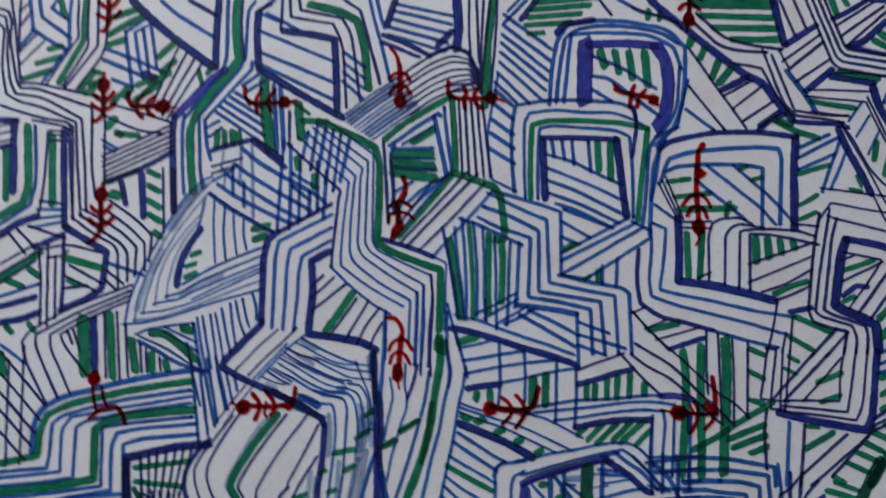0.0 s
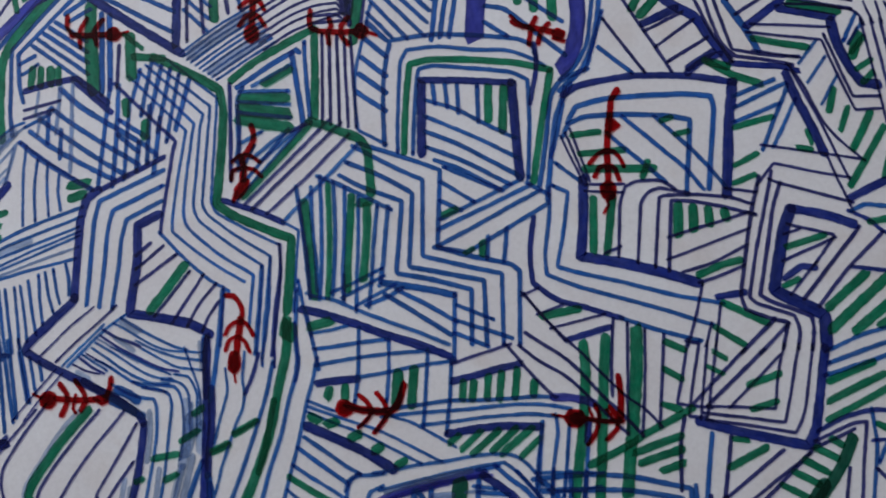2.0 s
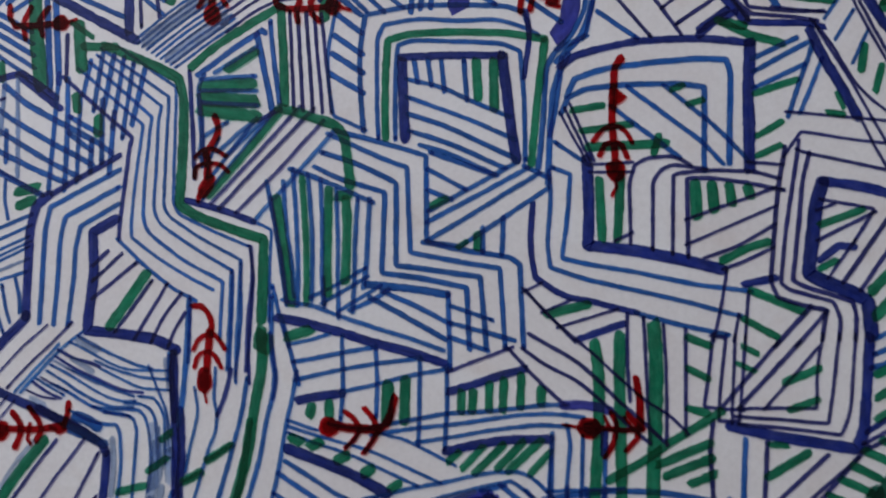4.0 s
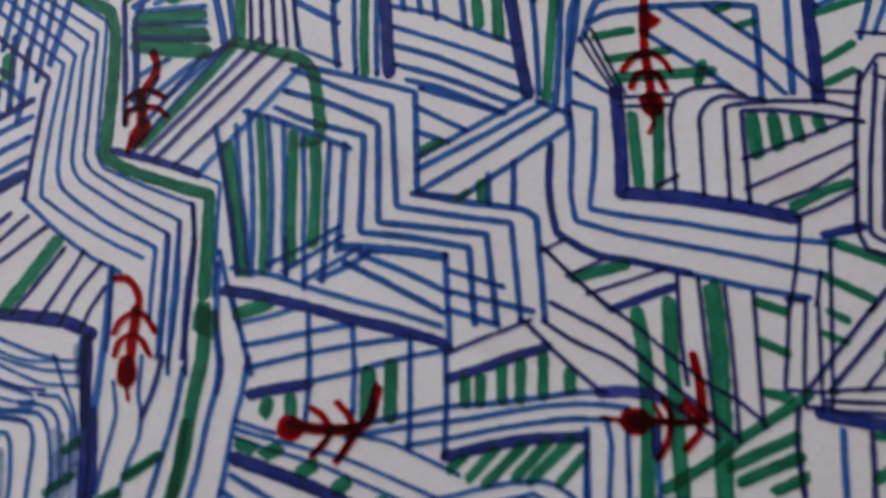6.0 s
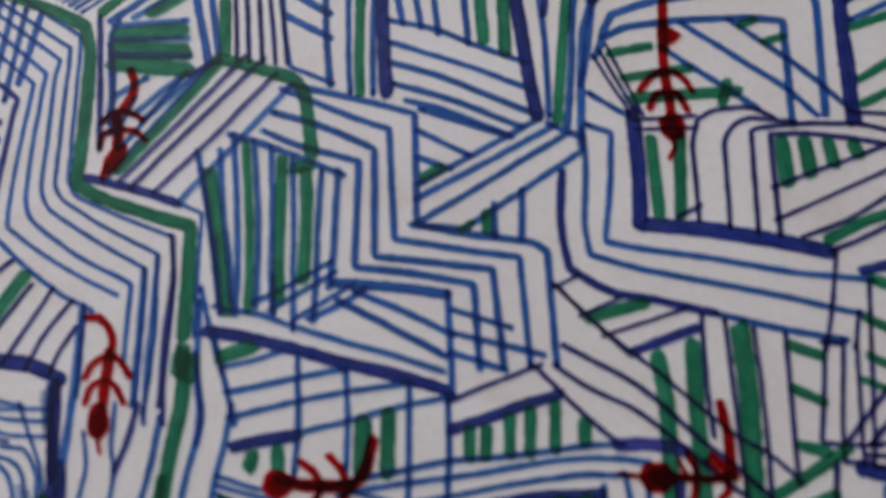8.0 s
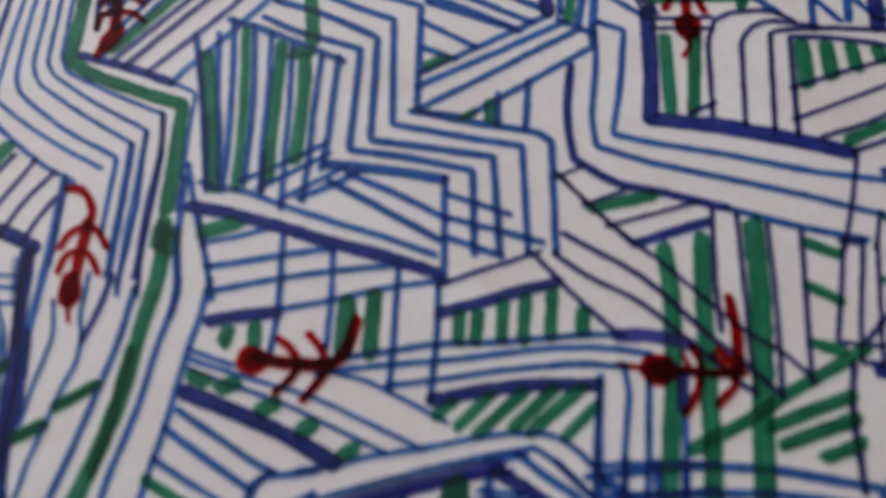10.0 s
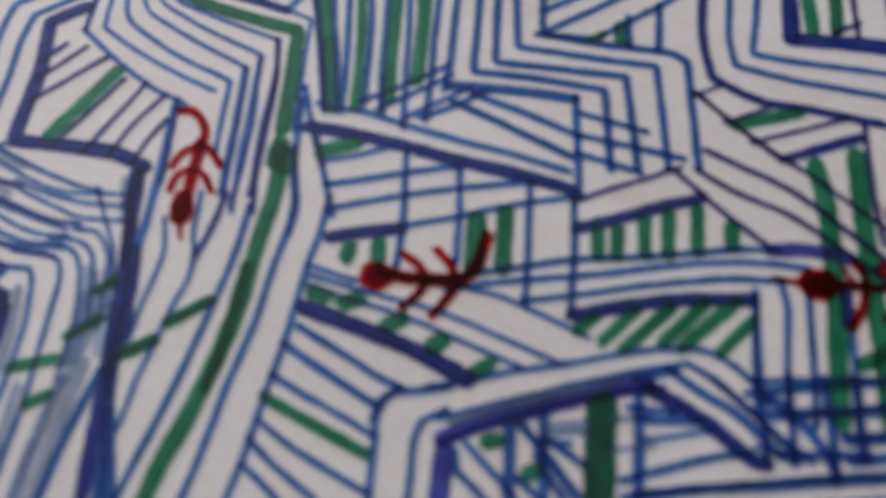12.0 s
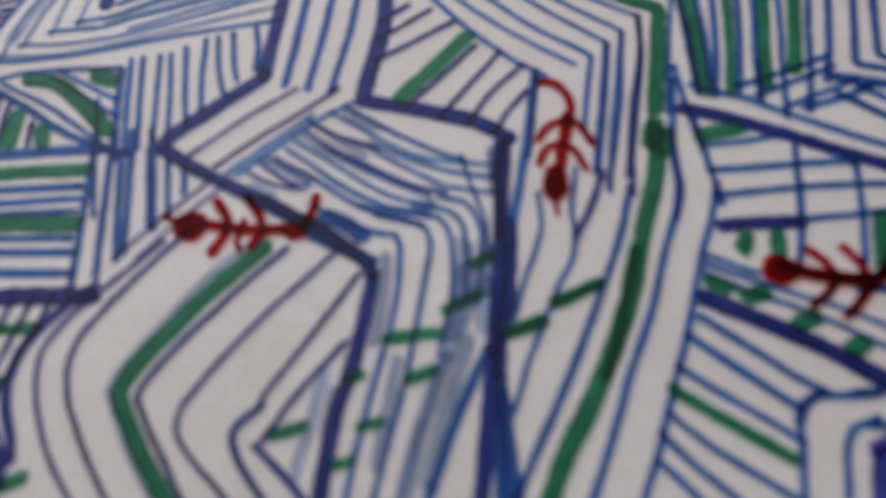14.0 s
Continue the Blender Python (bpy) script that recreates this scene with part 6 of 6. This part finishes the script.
ink(GREEN, 1.27, [(-42.1, -6.5), (-38.9, -5.3)])
ink(GREEN, 1.23, [(-35.2, -9.3), (-33.6, -8.6)])
ink(GREEN, 1.42, [(-35.2, 0.1), (-33.7, 0.8)])
ink(GREEN, 1.37, [(-33.2, -5.1), (-31.1, -4.4)])
ink(GREEN, 1.57, [(-31.5, 5.1), (-28.4, 5.7), (-26.0, 6.1)])
ink(GREEN, 1.53, [(-28.8, 0.5), (-26.1, 1.8)])
ink(DARK, 0.44, [(-54.5, 24.7), (-58.4, 20.2), (-62.9, 14.5)])
ink(DARK, 0.43, [(-53.0, 23.7), (-57.4, 18.6), (-60.7, 14.1)])
ink(GREEN, 1.57, [(-69.1, -13.5), (-67.0, -12.4)])

panel("lower_frame")
ink(BLUE, 0.78, [(17.7, 1.7), (22.1, 2.3), (26.6, 3.3), (32.9, 4.1), (38.8, 5.1), (43.5, 5.6), (48.0, 5.3), (50.7, 3.5), (52.9, 1.0), (53.8, -0.8)])
ink(BLUE, 0.77, [(19.0, -1.9), (26.5, -0.1), (32.8, 1.4), (37.4, 2.3), (40.8, 3.0), (45.8, 3.7), (47.7, 2.4), (50.3, 0.0), (53.4, -3.8), (56.0, -7.2)])
ink(VIOLET, 1.87, [(18.6, -4.5), (23.1, -2.6), (28.9, -1.2), (34.4, 0.2), (39.0, 1.2), (41.6, 1.4)])
ink(VIOLET, 0.95, [(19.4, -4.5), (23.1, -3.0), (28.9, -1.5), (34.3, -0.1), (38.9, 0.7), (42.5, 0.9)])
ink(WASH, 1.27, [(20.0, -2.4), (26.1, -0.6), (32.3, 0.7), (38.6, 2.0)])
ink(BLUE, 0.89, [(40.3, 2.2), (44.2, 2.9)])
ink(NAVY, 1.84, [(41.0, 1.1), (44.5, -1.1), (47.5, -3.3), (50.3, -6.3), (51.7, -7.5), (52.9, -7.7)])
ink(BLUE, 0.98, [(44.0, 2.8), (47.0, 0.2), (50.8, -2.5), (54.2, -6.8)])
ink(BLUE, 0.96, [(48.8, 1.5), (51.7, -1.7), (55.1, -5.5), (57.2, -7.2)])
ink(BLUE, 1.20, [(53.5, 0.0), (56.7, -2.6), (59.2, -6.9), (59.9, -9.5)])
ink(BLUE, 0.70, [(52.9, 1.4), (56.1, 1.5), (60.1, 1.4), (66.7, 1.3)])
ink(BLUE, 0.69, [(55.6, -2.3), (59.5, -2.5), (63.5, -2.1), (66.1, -1.6)])
ink(BLUE, 0.67, [(61.5, -4.8), (65.5, -5.1)])
ink(BLUE, 1.01, [(54.5, -6.8), (58.8, -7.0), (63.0, -7.1)])
ink(BLUE, 1.00, [(54.2, 11.9), (53.7, 5.8), (53.3, 1.3), (53.1, -3.0), (52.9, -7.6)])
ink(BLUE, 1.01, [(56.4, 1.7), (56.0, -5.1), (55.6, -7.4)])
ink(BLUE, 1.07, [(60.1, 1.2), (60.0, -4.4), (59.6, -9.4)])
ink(BLUE, 1.09, [(63.5, 1.1), (63.1, -3.2), (62.8, -7.2)])
ink(DEEP_GREEN, 3.38, [(36.2, -0.4), (35.7, -5.6), (35.2, -11.3)])
ink(BLUE, 1.24, [(40.3, 0.2), (39.3, -11.2)])
ink(BLUE, 1.28, [(26.2, -2.1), (25.8, -11.0)])
ink(BLUE, 1.20, [(29.9, -1.7), (29.5, -11.1)])
ink(BLUE, 1.25, [(26.8, -2.1), (30.0, -6.3), (33.0, -11.1)])
ink(BLUE, 0.65, [(40.5, -4.9), (44.2, -4.5), (47.4, -4.1)])
ink(BLUE, 0.92, [(38.2, -9.2), (43.0, -8.0), (47.9, -6.9), (51.1, -6.5)])
ink(BLUE, 0.91, [(20.3, -6.3), (20.3, -7.8), (23.4, -11.1)])
ink(BLUE, 0.89, [(21.7, -5.3), (23.9, -7.8), (26.1, -10.4), (26.6, -11.3)])
ink(BLUE, 0.89, [(27.0, -9.1), (29.2, -11.3)])
ink(BLUE, 0.91, [(30.0, -4.6), (32.0, -6.1), (33.6, -7.4)])
ink(BLUE, 1.02, [(29.1, -6.8), (30.2, -9.0), (31.3, -10.7)])
ink(PALE, 0.81, [(30.3, -3.2), (34.2, -3.0)])
ink(PALE, 0.80, [(30.2, -4.0), (34.2, -3.9)])
ink(BLUE, 0.61, [(30.2, -4.9), (32.3, -5.2)])
ink(GREEN, 1.73, [(23.5, -4.9), (25.1, -4.6)])
ink(GREEN, 1.69, [(27.8, -8.6), (29.0, -7.9)])
ink(PALE, 0.87, [(37.9, -2.5), (40.8, -2.3)])
ink(PALE, 0.61, [(37.5, -5.9), (40.9, -5.6)])
ink(BLUE, 0.87, [(39.5, -1.3), (43.6, -1.9)])
ink(BLUE, 0.92, [(40.4, -2.6), (46.3, -3.1)])
ink(BLUE, 0.59, [(52.4, -6.0), (55.6, -7.4)])
ink(BLUE, 0.75, [(39.7, -10.6), (46.7, -10.1), (54.5, -9.6), (59.9, -9.3), (64.7, -9.0)])
ink(BLUE, 0.81, [(13.7, 1.4), (12.3, 0.0), (11.5, -2.2), (11.4, -5.2), (11.1, -10.8)])
ink(BLUE, 0.80, [(19.0, -1.3), (16.7, -2.3), (15.8, -4.0), (15.6, -6.9), (15.3, -10.9)])
ink(VIOLET, 2.08, [(19.2, -5.3), (18.8, -7.0), (18.5, -10.9)])

panel("lower_right_hatching")
ink(BLUE, 1.14, [(54.4, -2.5), (63.5, -2.2), (72.2, -2.3), (75.4, -2.8), (84.0, -4.2), (83.9, -14.4)])
ink(BLUE, 1.37, [(61.4, -5.4), (66.3, -5.1), (71.4, -5.3)])
ink(BLUE, 1.14, [(71.4, -5.3), (76.7, -5.7), (81.5, -7.1), (80.9, -14.4)])
ink(BLUE, 1.14, [(61.9, -7.7), (66.3, -7.3), (72.1, -8.4), (77.8, -9.0), (77.6, -14.4)])
ink(BLUE, 1.14, [(38.3, -11.1), (44.4, -10.4), (51.7, -10.1), (63.4, -9.5), (69.9, -9.5), (74.6, -10.2), (74.6, -14.7)])
ink(BLUE, 1.14, [(38.5, -13.8), (45.9, -12.9), (58.9, -12.3), (66.2, -11.8), (72.1, -12.6), (72.3, -14.7)])
ink(BLUE, 1.14, [(86.7, -1.9), (87.1, -8.1), (87.2, -14.4)])

panel("lower_edge")
ink(DARK, 1.01, [(89.8, -4.2), (88.8, -15.0)])
ink(DARK, 1.01, [(92.7, -4.5), (91.1, -15.2)])
ink(DARK, 0.80, [(86.7, -14.4), (86.5, -9.5), (89.0, -8.1), (93.0, -4.3)])
ink(DARK, 0.80, [(90.9, -14.3), (93.5, -9.4), (96.7, -6.4)])
ink(NAVY, 1.07, [(93.8, -12.5), (97.9, -10.2)])
ink(DARK, 0.80, [(97.9, -11.1), (107.3, -12.0), (116.7, -12.3)])
ink(GREEN, 1.50, [(99.1, -8.6), (106.2, -11.0)])
ink(GREEN, 1.31, [(101.3, -6.6), (107.4, -8.9)])
ink(DEEP_GREEN, 3.02, [(114.1, -1.3), (110.3, -7.1), (106.3, -14.0)])
ink(DARK, 0.80, [(113.5, -13.4), (116.9, -9.3)])
ink(NAVY, 2.38, [(-105.1, -7.8), (-95.0, -7.0), (-85.3, -6.9)])
ink(NAVY, 2.39, [(-87.1, 4.7), (-87.2, -1.0), (-86.4, -7.4)])
ink(BLUE, 1.17, [(-105.3, -4.6), (-96.7, -4.0), (-87.8, -3.6)])
ink(DARK, 0.72, [(-82.9, -3.1), (-80.8, -14.9)], 5, [(-72.9, -4.6), (-72.5, -13.6)])
ink(DEEP_GREEN, 1.56, [(-85.0, -2.4), (-82.0, -7.3), (-73.4, -13.5)])
ink(NAVY, 0.73, [(-82.0, -4.1), (-76.0, -8.0), (-74.3, -13.5)])
ink(NAVY, 1.29, [(-71.8, -7.4), (-70.1, -9.7), (-69.2, -13.6)])
ink(DARK, 0.83, [(-100.1, -8.9), (-96.7, -12.2), (-95.1, -15.0)])
ink(DARK, 0.83, [(-96.4, -8.6), (-92.3, -13.6), (-91.4, -15.0)])
ink(DARK, 0.83, [(-90.6, -8.6), (-87.1, -14.9)])
ink(DARK, 0.83, [(-88.4, -8.3), (-86.8, -14.9)], 2, [(-86.1, -8.3), (-84.3, -14.9)])
ink(BLUE, 0.93, [(-104.8, -12.5), (-99.8, -9.4)])
ink(BLUE, 0.93, [(-102.9, -15.0), (-98.5, -11.4)])
ink(BLUE, 0.93, [(-103.0, -8.8), (-101.7, -15.0)])
ink(BLUE, 0.93, [(-99.9, -9.4), (-99.4, -15.0)])
ink(WASH, 2.41, [(-104.8, -11.2), (-100.6, -10.3)])

panel("bottom_slant_hatching")
ink(GREEN, 1.39, [(-4.8, 17.7), (-5.7, 12.8), (-6.2, 8.8), (-7.2, 4.6), (-8.0, 1.9)])
ink(BLUE, 0.95, [(2.4, 9.3), (6.6, 6.4), (11.9, 2.8), (14.1, 1.6)])
ink(BLUE, 0.84, [(11.2, -1.7), (11.8, 0.1), (13.5, 1.1), (16.8, 1.2), (19.4, 1.6)])
ink(BLUE, 0.98, [(1.0, 7.0), (5.4, 3.8), (11.6, -0.4)])
ink(BLUE, 0.88, [(-0.2, 3.3), (3.4, 0.9), (7.9, -1.6), (11.3, -3.9)])
ink(GREEN, 1.51, [(-1.3, 1.0), (3.7, -2.0), (10.6, -6.0)])
ink(BLUE, 0.85, [(-1.2, -2.0), (2.2, -5.0), (6.5, -7.6), (10.8, -10.2)])
ink(BLUE, 0.86, [(-2.2, -4.2), (0.7, -7.1), (5.1, -10.7)])
ink(BLUE, 0.85, [(-2.6, -7.2), (-0.8, -8.8), (1.1, -10.7)])

panel("slanted_strip")
ink(GREEN, 1.60, [(-12.3, 63.5), (-5.4, 71.1), (2.5, 79.8)])
ink(BLUE, 0.68, [(-13.4, 63.1), (-6.0, 71.8), (2.0, 80.5)])
ink(DARK, 0.75, [(-11.7, 62.1), (-3.6, 70.2), (6.7, 80.6)])
ink(DARK, 0.75, [(-10.0, 60.9), (-1.1, 69.8), (9.6, 80.0)])
ink(DARK, 0.74, [(-6.6, 59.8), (1.4, 67.0), (11.5, 77.3)])
ink(BLUE, 0.96, [(-3.0, 57.6), (-1.1, 59.9), (3.8, 64.6), (13.0, 74.4)])
ink(BLUE, 0.85, [(-13.0, 76.1), (-8.6, 78.5)])
ink(BLUE, 0.85, [(-10.1, 72.8), (-2.4, 78.8)])
ink(BLUE, 0.85, [(-8.5, 71.8), (1.4, 80.2)])
ink(NAVY, 0.91, [(-1.4, 78.7), (2.6, 80.5)])

panel("barred_panel")
ink(GREEN, 2.00, [(1.5, 62.1), (2.5, 53.8), (4.0, 40.4)])
ink(GREEN, 1.42, [(7.0, 66.4), (7.3, 57.8), (7.5, 48.3), (7.1, 40.1)])
ink(GREEN, 1.64, [(12.4, 63.2), (12.0, 55.4), (11.6, 47.9), (11.5, 41.8)])
ink(GREEN, 1.79, [(15.8, 61.1), (15.9, 55.0), (15.4, 47.5), (15.0, 44.2)])
ink(GREEN, 2.13, [(2.5, 81.0), (6.4, 79.8), (10.1, 78.2), (14.3, 76.5), (15.9, 74.1), (16.5, 69.3), (16.8, 63.6)])
ink(GREEN, 2.12, [(14.0, 61.6), (16.7, 61.9)])
ink(BLUE, 0.86, [(0.5, 62.0), (1.5, 53.9), (3.1, 40.5)])
ink(BLUE, 0.85, [(3.1, 65.0), (3.3, 58.2), (4.4, 48.6), (4.7, 42.1)])
ink(BLUE, 0.92, [(5.2, 67.5), (5.6, 57.9), (5.7, 48.5), (5.3, 40.3)])
ink(BLUE, 0.90, [(8.2, 66.2), (8.7, 57.6), (8.6, 48.2), (8.2, 41.2)])
ink(BLUE, 0.90, [(10.8, 64.9), (10.9, 55.5), (10.4, 44.6), (10.7, 39.8)])
ink(BLUE, 0.82, [(13.9, 62.6), (14.0, 55.2), (13.6, 44.3), (13.5, 37.4)])
ink(BLUE, 0.89, [(18.2, 60.6), (17.5, 53.6), (16.9, 44.0), (16.4, 38.4)])
ink(BLUE, 0.97, [(20.6, 60.2), (20.0, 53.3), (19.3, 45.9), (18.8, 43.1)])
ink(BLUE, 1.02, [(4.9, 67.8), (8.1, 66.5), (13.5, 64.0), (21.0, 60.1)])
ink(BLUE, 0.85, [(-0.3, 65.2), (0.6, 59.7), (2.1, 51.3), (3.2, 40.9)])
ink(BLUE, 0.94, [(2.7, 41.1), (4.1, 40.6), (8.3, 39.8), (14.4, 37.0), (21.4, 34.3), (27.5, 32.2), (33.7, 29.5)])

panel("green_triangle")
ink(GREEN, 2.81, [(-13.3, 86.6), (-2.7, 86.5)], 3, [(-13.7, 81.8), (-2.0, 79.5)])
ink(BLUE, 0.93, [(-13.3, 88.3), (-2.6, 88.2)], 3, [(-13.6, 83.3), (-2.2, 81.8)])
ink(BLUE, 0.92, [(-14.2, 84.6), (-13.6, 75.2), (-14.1, 72.2)])
ink(GREEN, 2.09, [(-8.0, 90.1), (-2.1, 93.5)])
ink(BLUE, 0.84, [(-10.3, 89.7), (-2.1, 94.3)])

red_figure((-95.0, 109.8), (-95.0, 101.5), (-98.0, 99.3))
red_figure((-94.0, 138.0), (-93.8, 128.2), (-95.7, 125.7))
red_figure((-78.1, 102.9), (-86.7, 103.4), (-87.7, 107.4))
panel("dark_under_strokes")
ink(NAVY, 0.80, [(11.3, 16.2), (14.5, 15.4), (20.7, 14.7), (22.4, 15.9), (23.3, 18.1)])
ink(NAVY, 0.62, [(17.0, 14.8), (15.8, 13.0), (14.5, 11.9)])
ink(NAVY, 0.62, [(20.4, 14.4), (19.3, 12.5), (18.0, 10.9)])
ink(NAVY, 2.66, [(61.1, 13.0), (62.5, 12.9)])
ink(NAVY, 0.60, [(63.4, 12.9), (67.2, 12.3), (70.8, 12.3)])
ink(NAVY, 0.74, [(-12.7, 72.5), (-12.3, 69.9), (-12.6, 67.6)])
ink(NAVY, 0.59, [(-14.7, 72.2), (-13.5, 73.2), (-12.0, 73.4)])
ink(NAVY, 0.59, [(-15.1, 68.0), (-14.9, 69.5), (-13.7, 70.2), (-11.9, 70.3)])

red_mark((-43.7, 102.9), (1.9, -0.0), 1.81, [
    (0.75, [(-41.8, 103.0), (-40.7, 103.3)]),
    (1.38, [(-45.4, 102.8), (-49.9, 102.7), (-53.8, 103.1)]),
    (1.13, [(-53.6, 103.1), (-54.8, 104.7), (-54.8, 107.3)]),
    (1.13, [(-46.6, 106.3), (-48.4, 103.9), (-47.7, 100.8)]),
    (1.13, [(-50.3, 106.6), (-51.9, 103.6), (-51.4, 100.3)]),
])
red_mark((-11.1, 102.1), (-0.1, -2.3), 1.78, [
    (1.56, [(-11.0, 103.9), (-10.8, 108.5), (-11.1, 112.7)]),
    (1.13, [(-11.0, 112.2), (-11.7, 115.5), (-13.1, 117.3)]),
    (1.12, [(-13.7, 104.5), (-12.6, 106.3), (-10.8, 106.9), (-9.4, 106.3), (-8.2, 104.4)]),
    (1.12, [(-13.8, 108.9), (-12.3, 110.2), (-10.5, 110.3), (-9.1, 109.8), (-8.4, 108.3)]),
])
red_mark((14.5, 102.0), (1.8, -0.2), 1.86, [
    (0.85, [(16.2, 101.8), (17.7, 101.2)]),
    (1.36, [(12.8, 102.0), (8.8, 101.9), (4.4, 102.3)]),
    (1.23, [(4.8, 102.3), (2.8, 103.2), (2.5, 104.8), (2.8, 107.4)]),
    (1.23, [(11.6, 105.5), (9.9, 103.5), (10.0, 100.7), (11.5, 99.0)]),
    (1.23, [(7.0, 105.3), (7.6, 103.6), (6.7, 101.8), (7.1, 99.1)]),
])
red_mark((60.0, 100.0), (1.5, -0.5), 1.57, [
    (1.45, [(58.7, 100.6), (55.1, 101.4), (51.7, 102.1), (49.5, 103.3)]),
    (1.22, [(54.9, 104.1), (53.9, 101.9), (53.2, 97.7)]),
    (1.22, [(57.9, 102.6), (55.9, 100.8), (55.3, 98.0)]),
    (1.09, [(51.7, 102.1), (50.2, 103.5), (49.4, 104.3)]),
    (0.97, [(60.8, 98.5), (59.3, 99.0)]),
])
red_figure((71.4, 123.0), (72.7, 132.3), (73.5, 137.3))
red_figure((-95.2, 77.9), (-95.1, 68.3), (-98.6, 64.5))
red_mark((-12.8, 65.5), (-1.4, -2.5), 1.47, [
    (1.38, [(-10.9, 80.2), (-10.0, 77.4), (-10.7, 75.2), (-12.1, 73.5), (-12.8, 71.8)]),
    (1.71, [(-12.8, 72.2), (-12.3, 69.9), (-12.6, 67.3)]),
    (0.99, [(-14.8, 72.0), (-13.5, 73.2), (-12.0, 73.4), (-10.4, 72.9), (-9.0, 71.8)]),
    (0.98, [(-15.2, 67.9), (-15.0, 69.5), (-13.7, 70.2), (-11.9, 70.3), (-9.8, 69.9), (-8.4, 68.5)]),
    (1.06, [(-14.1, 64.1), (-14.5, 62.9)]),
])
red_mark((70.1, 63.2), (-0.3, -2.3), 2.04, [
    (0.68, [(69.8, 61.1), (70.1, 60.0), (69.3, 58.6)]),
    (1.45, [(70.1, 63.6), (70.3, 67.7), (70.2, 73.8), (70.6, 79.9)]),
    (1.54, [(73.0, 86.5), (71.5, 84.6), (70.9, 79.1), (70.5, 75.8)]),
    (1.40, [(71.1, 79.7), (72.7, 78.1), (71.1, 77.3)]),
    (1.05, [(66.4, 69.8), (67.8, 71.6), (69.7, 72.5), (71.7, 72.2), (73.0, 70.8), (73.7, 69.1)]),
    (1.12, [(67.4, 66.9), (68.3, 68.6), (70.1, 69.2), (71.8, 68.3), (72.5, 66.1)]),
])
red_mark((-13.8, 26.0), (-0.1, -2.7), 1.54, [
    (0.55, [(-13.7, 23.4), (-13.5, 22.2)]),
    (1.16, [(-15.6, 41.0), (-14.2, 40.9), (-13.0, 39.7), (-12.1, 37.4), (-12.4, 35.2)]),
    (1.54, [(-12.5, 35.9), (-12.9, 32.4), (-13.3, 28.3)]),
    (0.97, [(-15.8, 32.7), (-15.1, 34.2), (-13.7, 35.1), (-12.2, 35.4), (-11.0, 34.5), (-9.8, 32.4)]),
    (0.95, [(-15.7, 29.2), (-15.4, 30.6), (-14.4, 31.5), (-12.9, 31.8), (-11.5, 30.8), (-10.5, 28.8)]),
])
red_mark((-96.2, 27.2), (0.0, -2.1), 1.84, [
    (0.92, [(-96.5, 25.2), (-96.3, 22.0), (-95.6, 18.8)]),
    (0.92, [(-94.0, 24.5), (-93.5, 22.0), (-92.6, 19.7)]),
    (1.22, [(-97.4, 16.4), (-95.1, 18.5), (-92.6, 19.3), (-90.1, 19.5), (-88.5, 17.8), (-87.6, 14.8)]),
])
red_mark((-55.6, 18.3), (2.0, 0.3), 1.94, [
    (0.68, [(-58.7, 19.3), (-57.3, 18.7)]),
    (1.40, [(-53.9, 18.5), (-49.4, 18.2), (-45.8, 18.2), (-42.3, 18.6)]),
    (1.25, [(-42.6, 18.3), (-42.0, 19.9), (-41.5, 23.0)]),
    (1.23, [(-53.1, 21.8), (-51.4, 19.5), (-51.2, 17.7), (-52.5, 14.8)]),
    (1.16, [(-49.4, 22.2), (-47.6, 19.8), (-47.0, 17.9), (-48.0, 16.2)]),
    (0.80, [(-49.5, 18.8), (-49.9, 16.2), (-49.5, 15.7)]),
    (0.78, [(-44.9, 18.2), (-43.4, 17.1), (-42.6, 17.6)]),
])
red_mark((11.0, 15.8), (2.2, -0.3), 2.02, [
    (1.81, [(11.3, 16.5), (13.9, 15.5), (16.9, 15.1), (20.9, 14.7)]),
    (1.58, [(20.6, 14.7), (22.4, 15.9), (23.3, 18.1), (24.1, 20.9)]),
    (1.06, [(14.4, 18.2), (15.8, 17.2), (17.0, 15.2)]),
    (0.98, [(17.0, 15.0), (15.8, 13.0), (14.3, 11.8)]),
    (1.13, [(18.3, 18.6), (19.6, 17.1), (20.4, 14.9)]),
    (1.12, [(20.6, 14.6), (19.2, 12.4), (17.8, 10.7)]),
])
red_mark((61.3, 13.0), (2.4, -0.2), 2.22, [
    (0.67, [(56.9, 13.8), (59.3, 13.2)]),
    (1.09, [(63.4, 12.9), (67.2, 12.3), (71.2, 12.3)]),
    (1.45, [(71.1, 12.3), (71.3, 14.9), (71.4, 18.5), (70.9, 22.1)]),
    (1.10, [(65.9, 15.4), (66.7, 13.6), (66.2, 10.5), (64.3, 7.7)]),
    (1.10, [(69.1, 15.0), (70.6, 13.0), (70.4, 10.6), (68.4, 8.7)]),
    (0.74, [(68.5, 14.4), (69.6, 12.7), (70.9, 13.0)]),
    (0.67, [(64.6, 14.7), (65.3, 13.0)]),
])
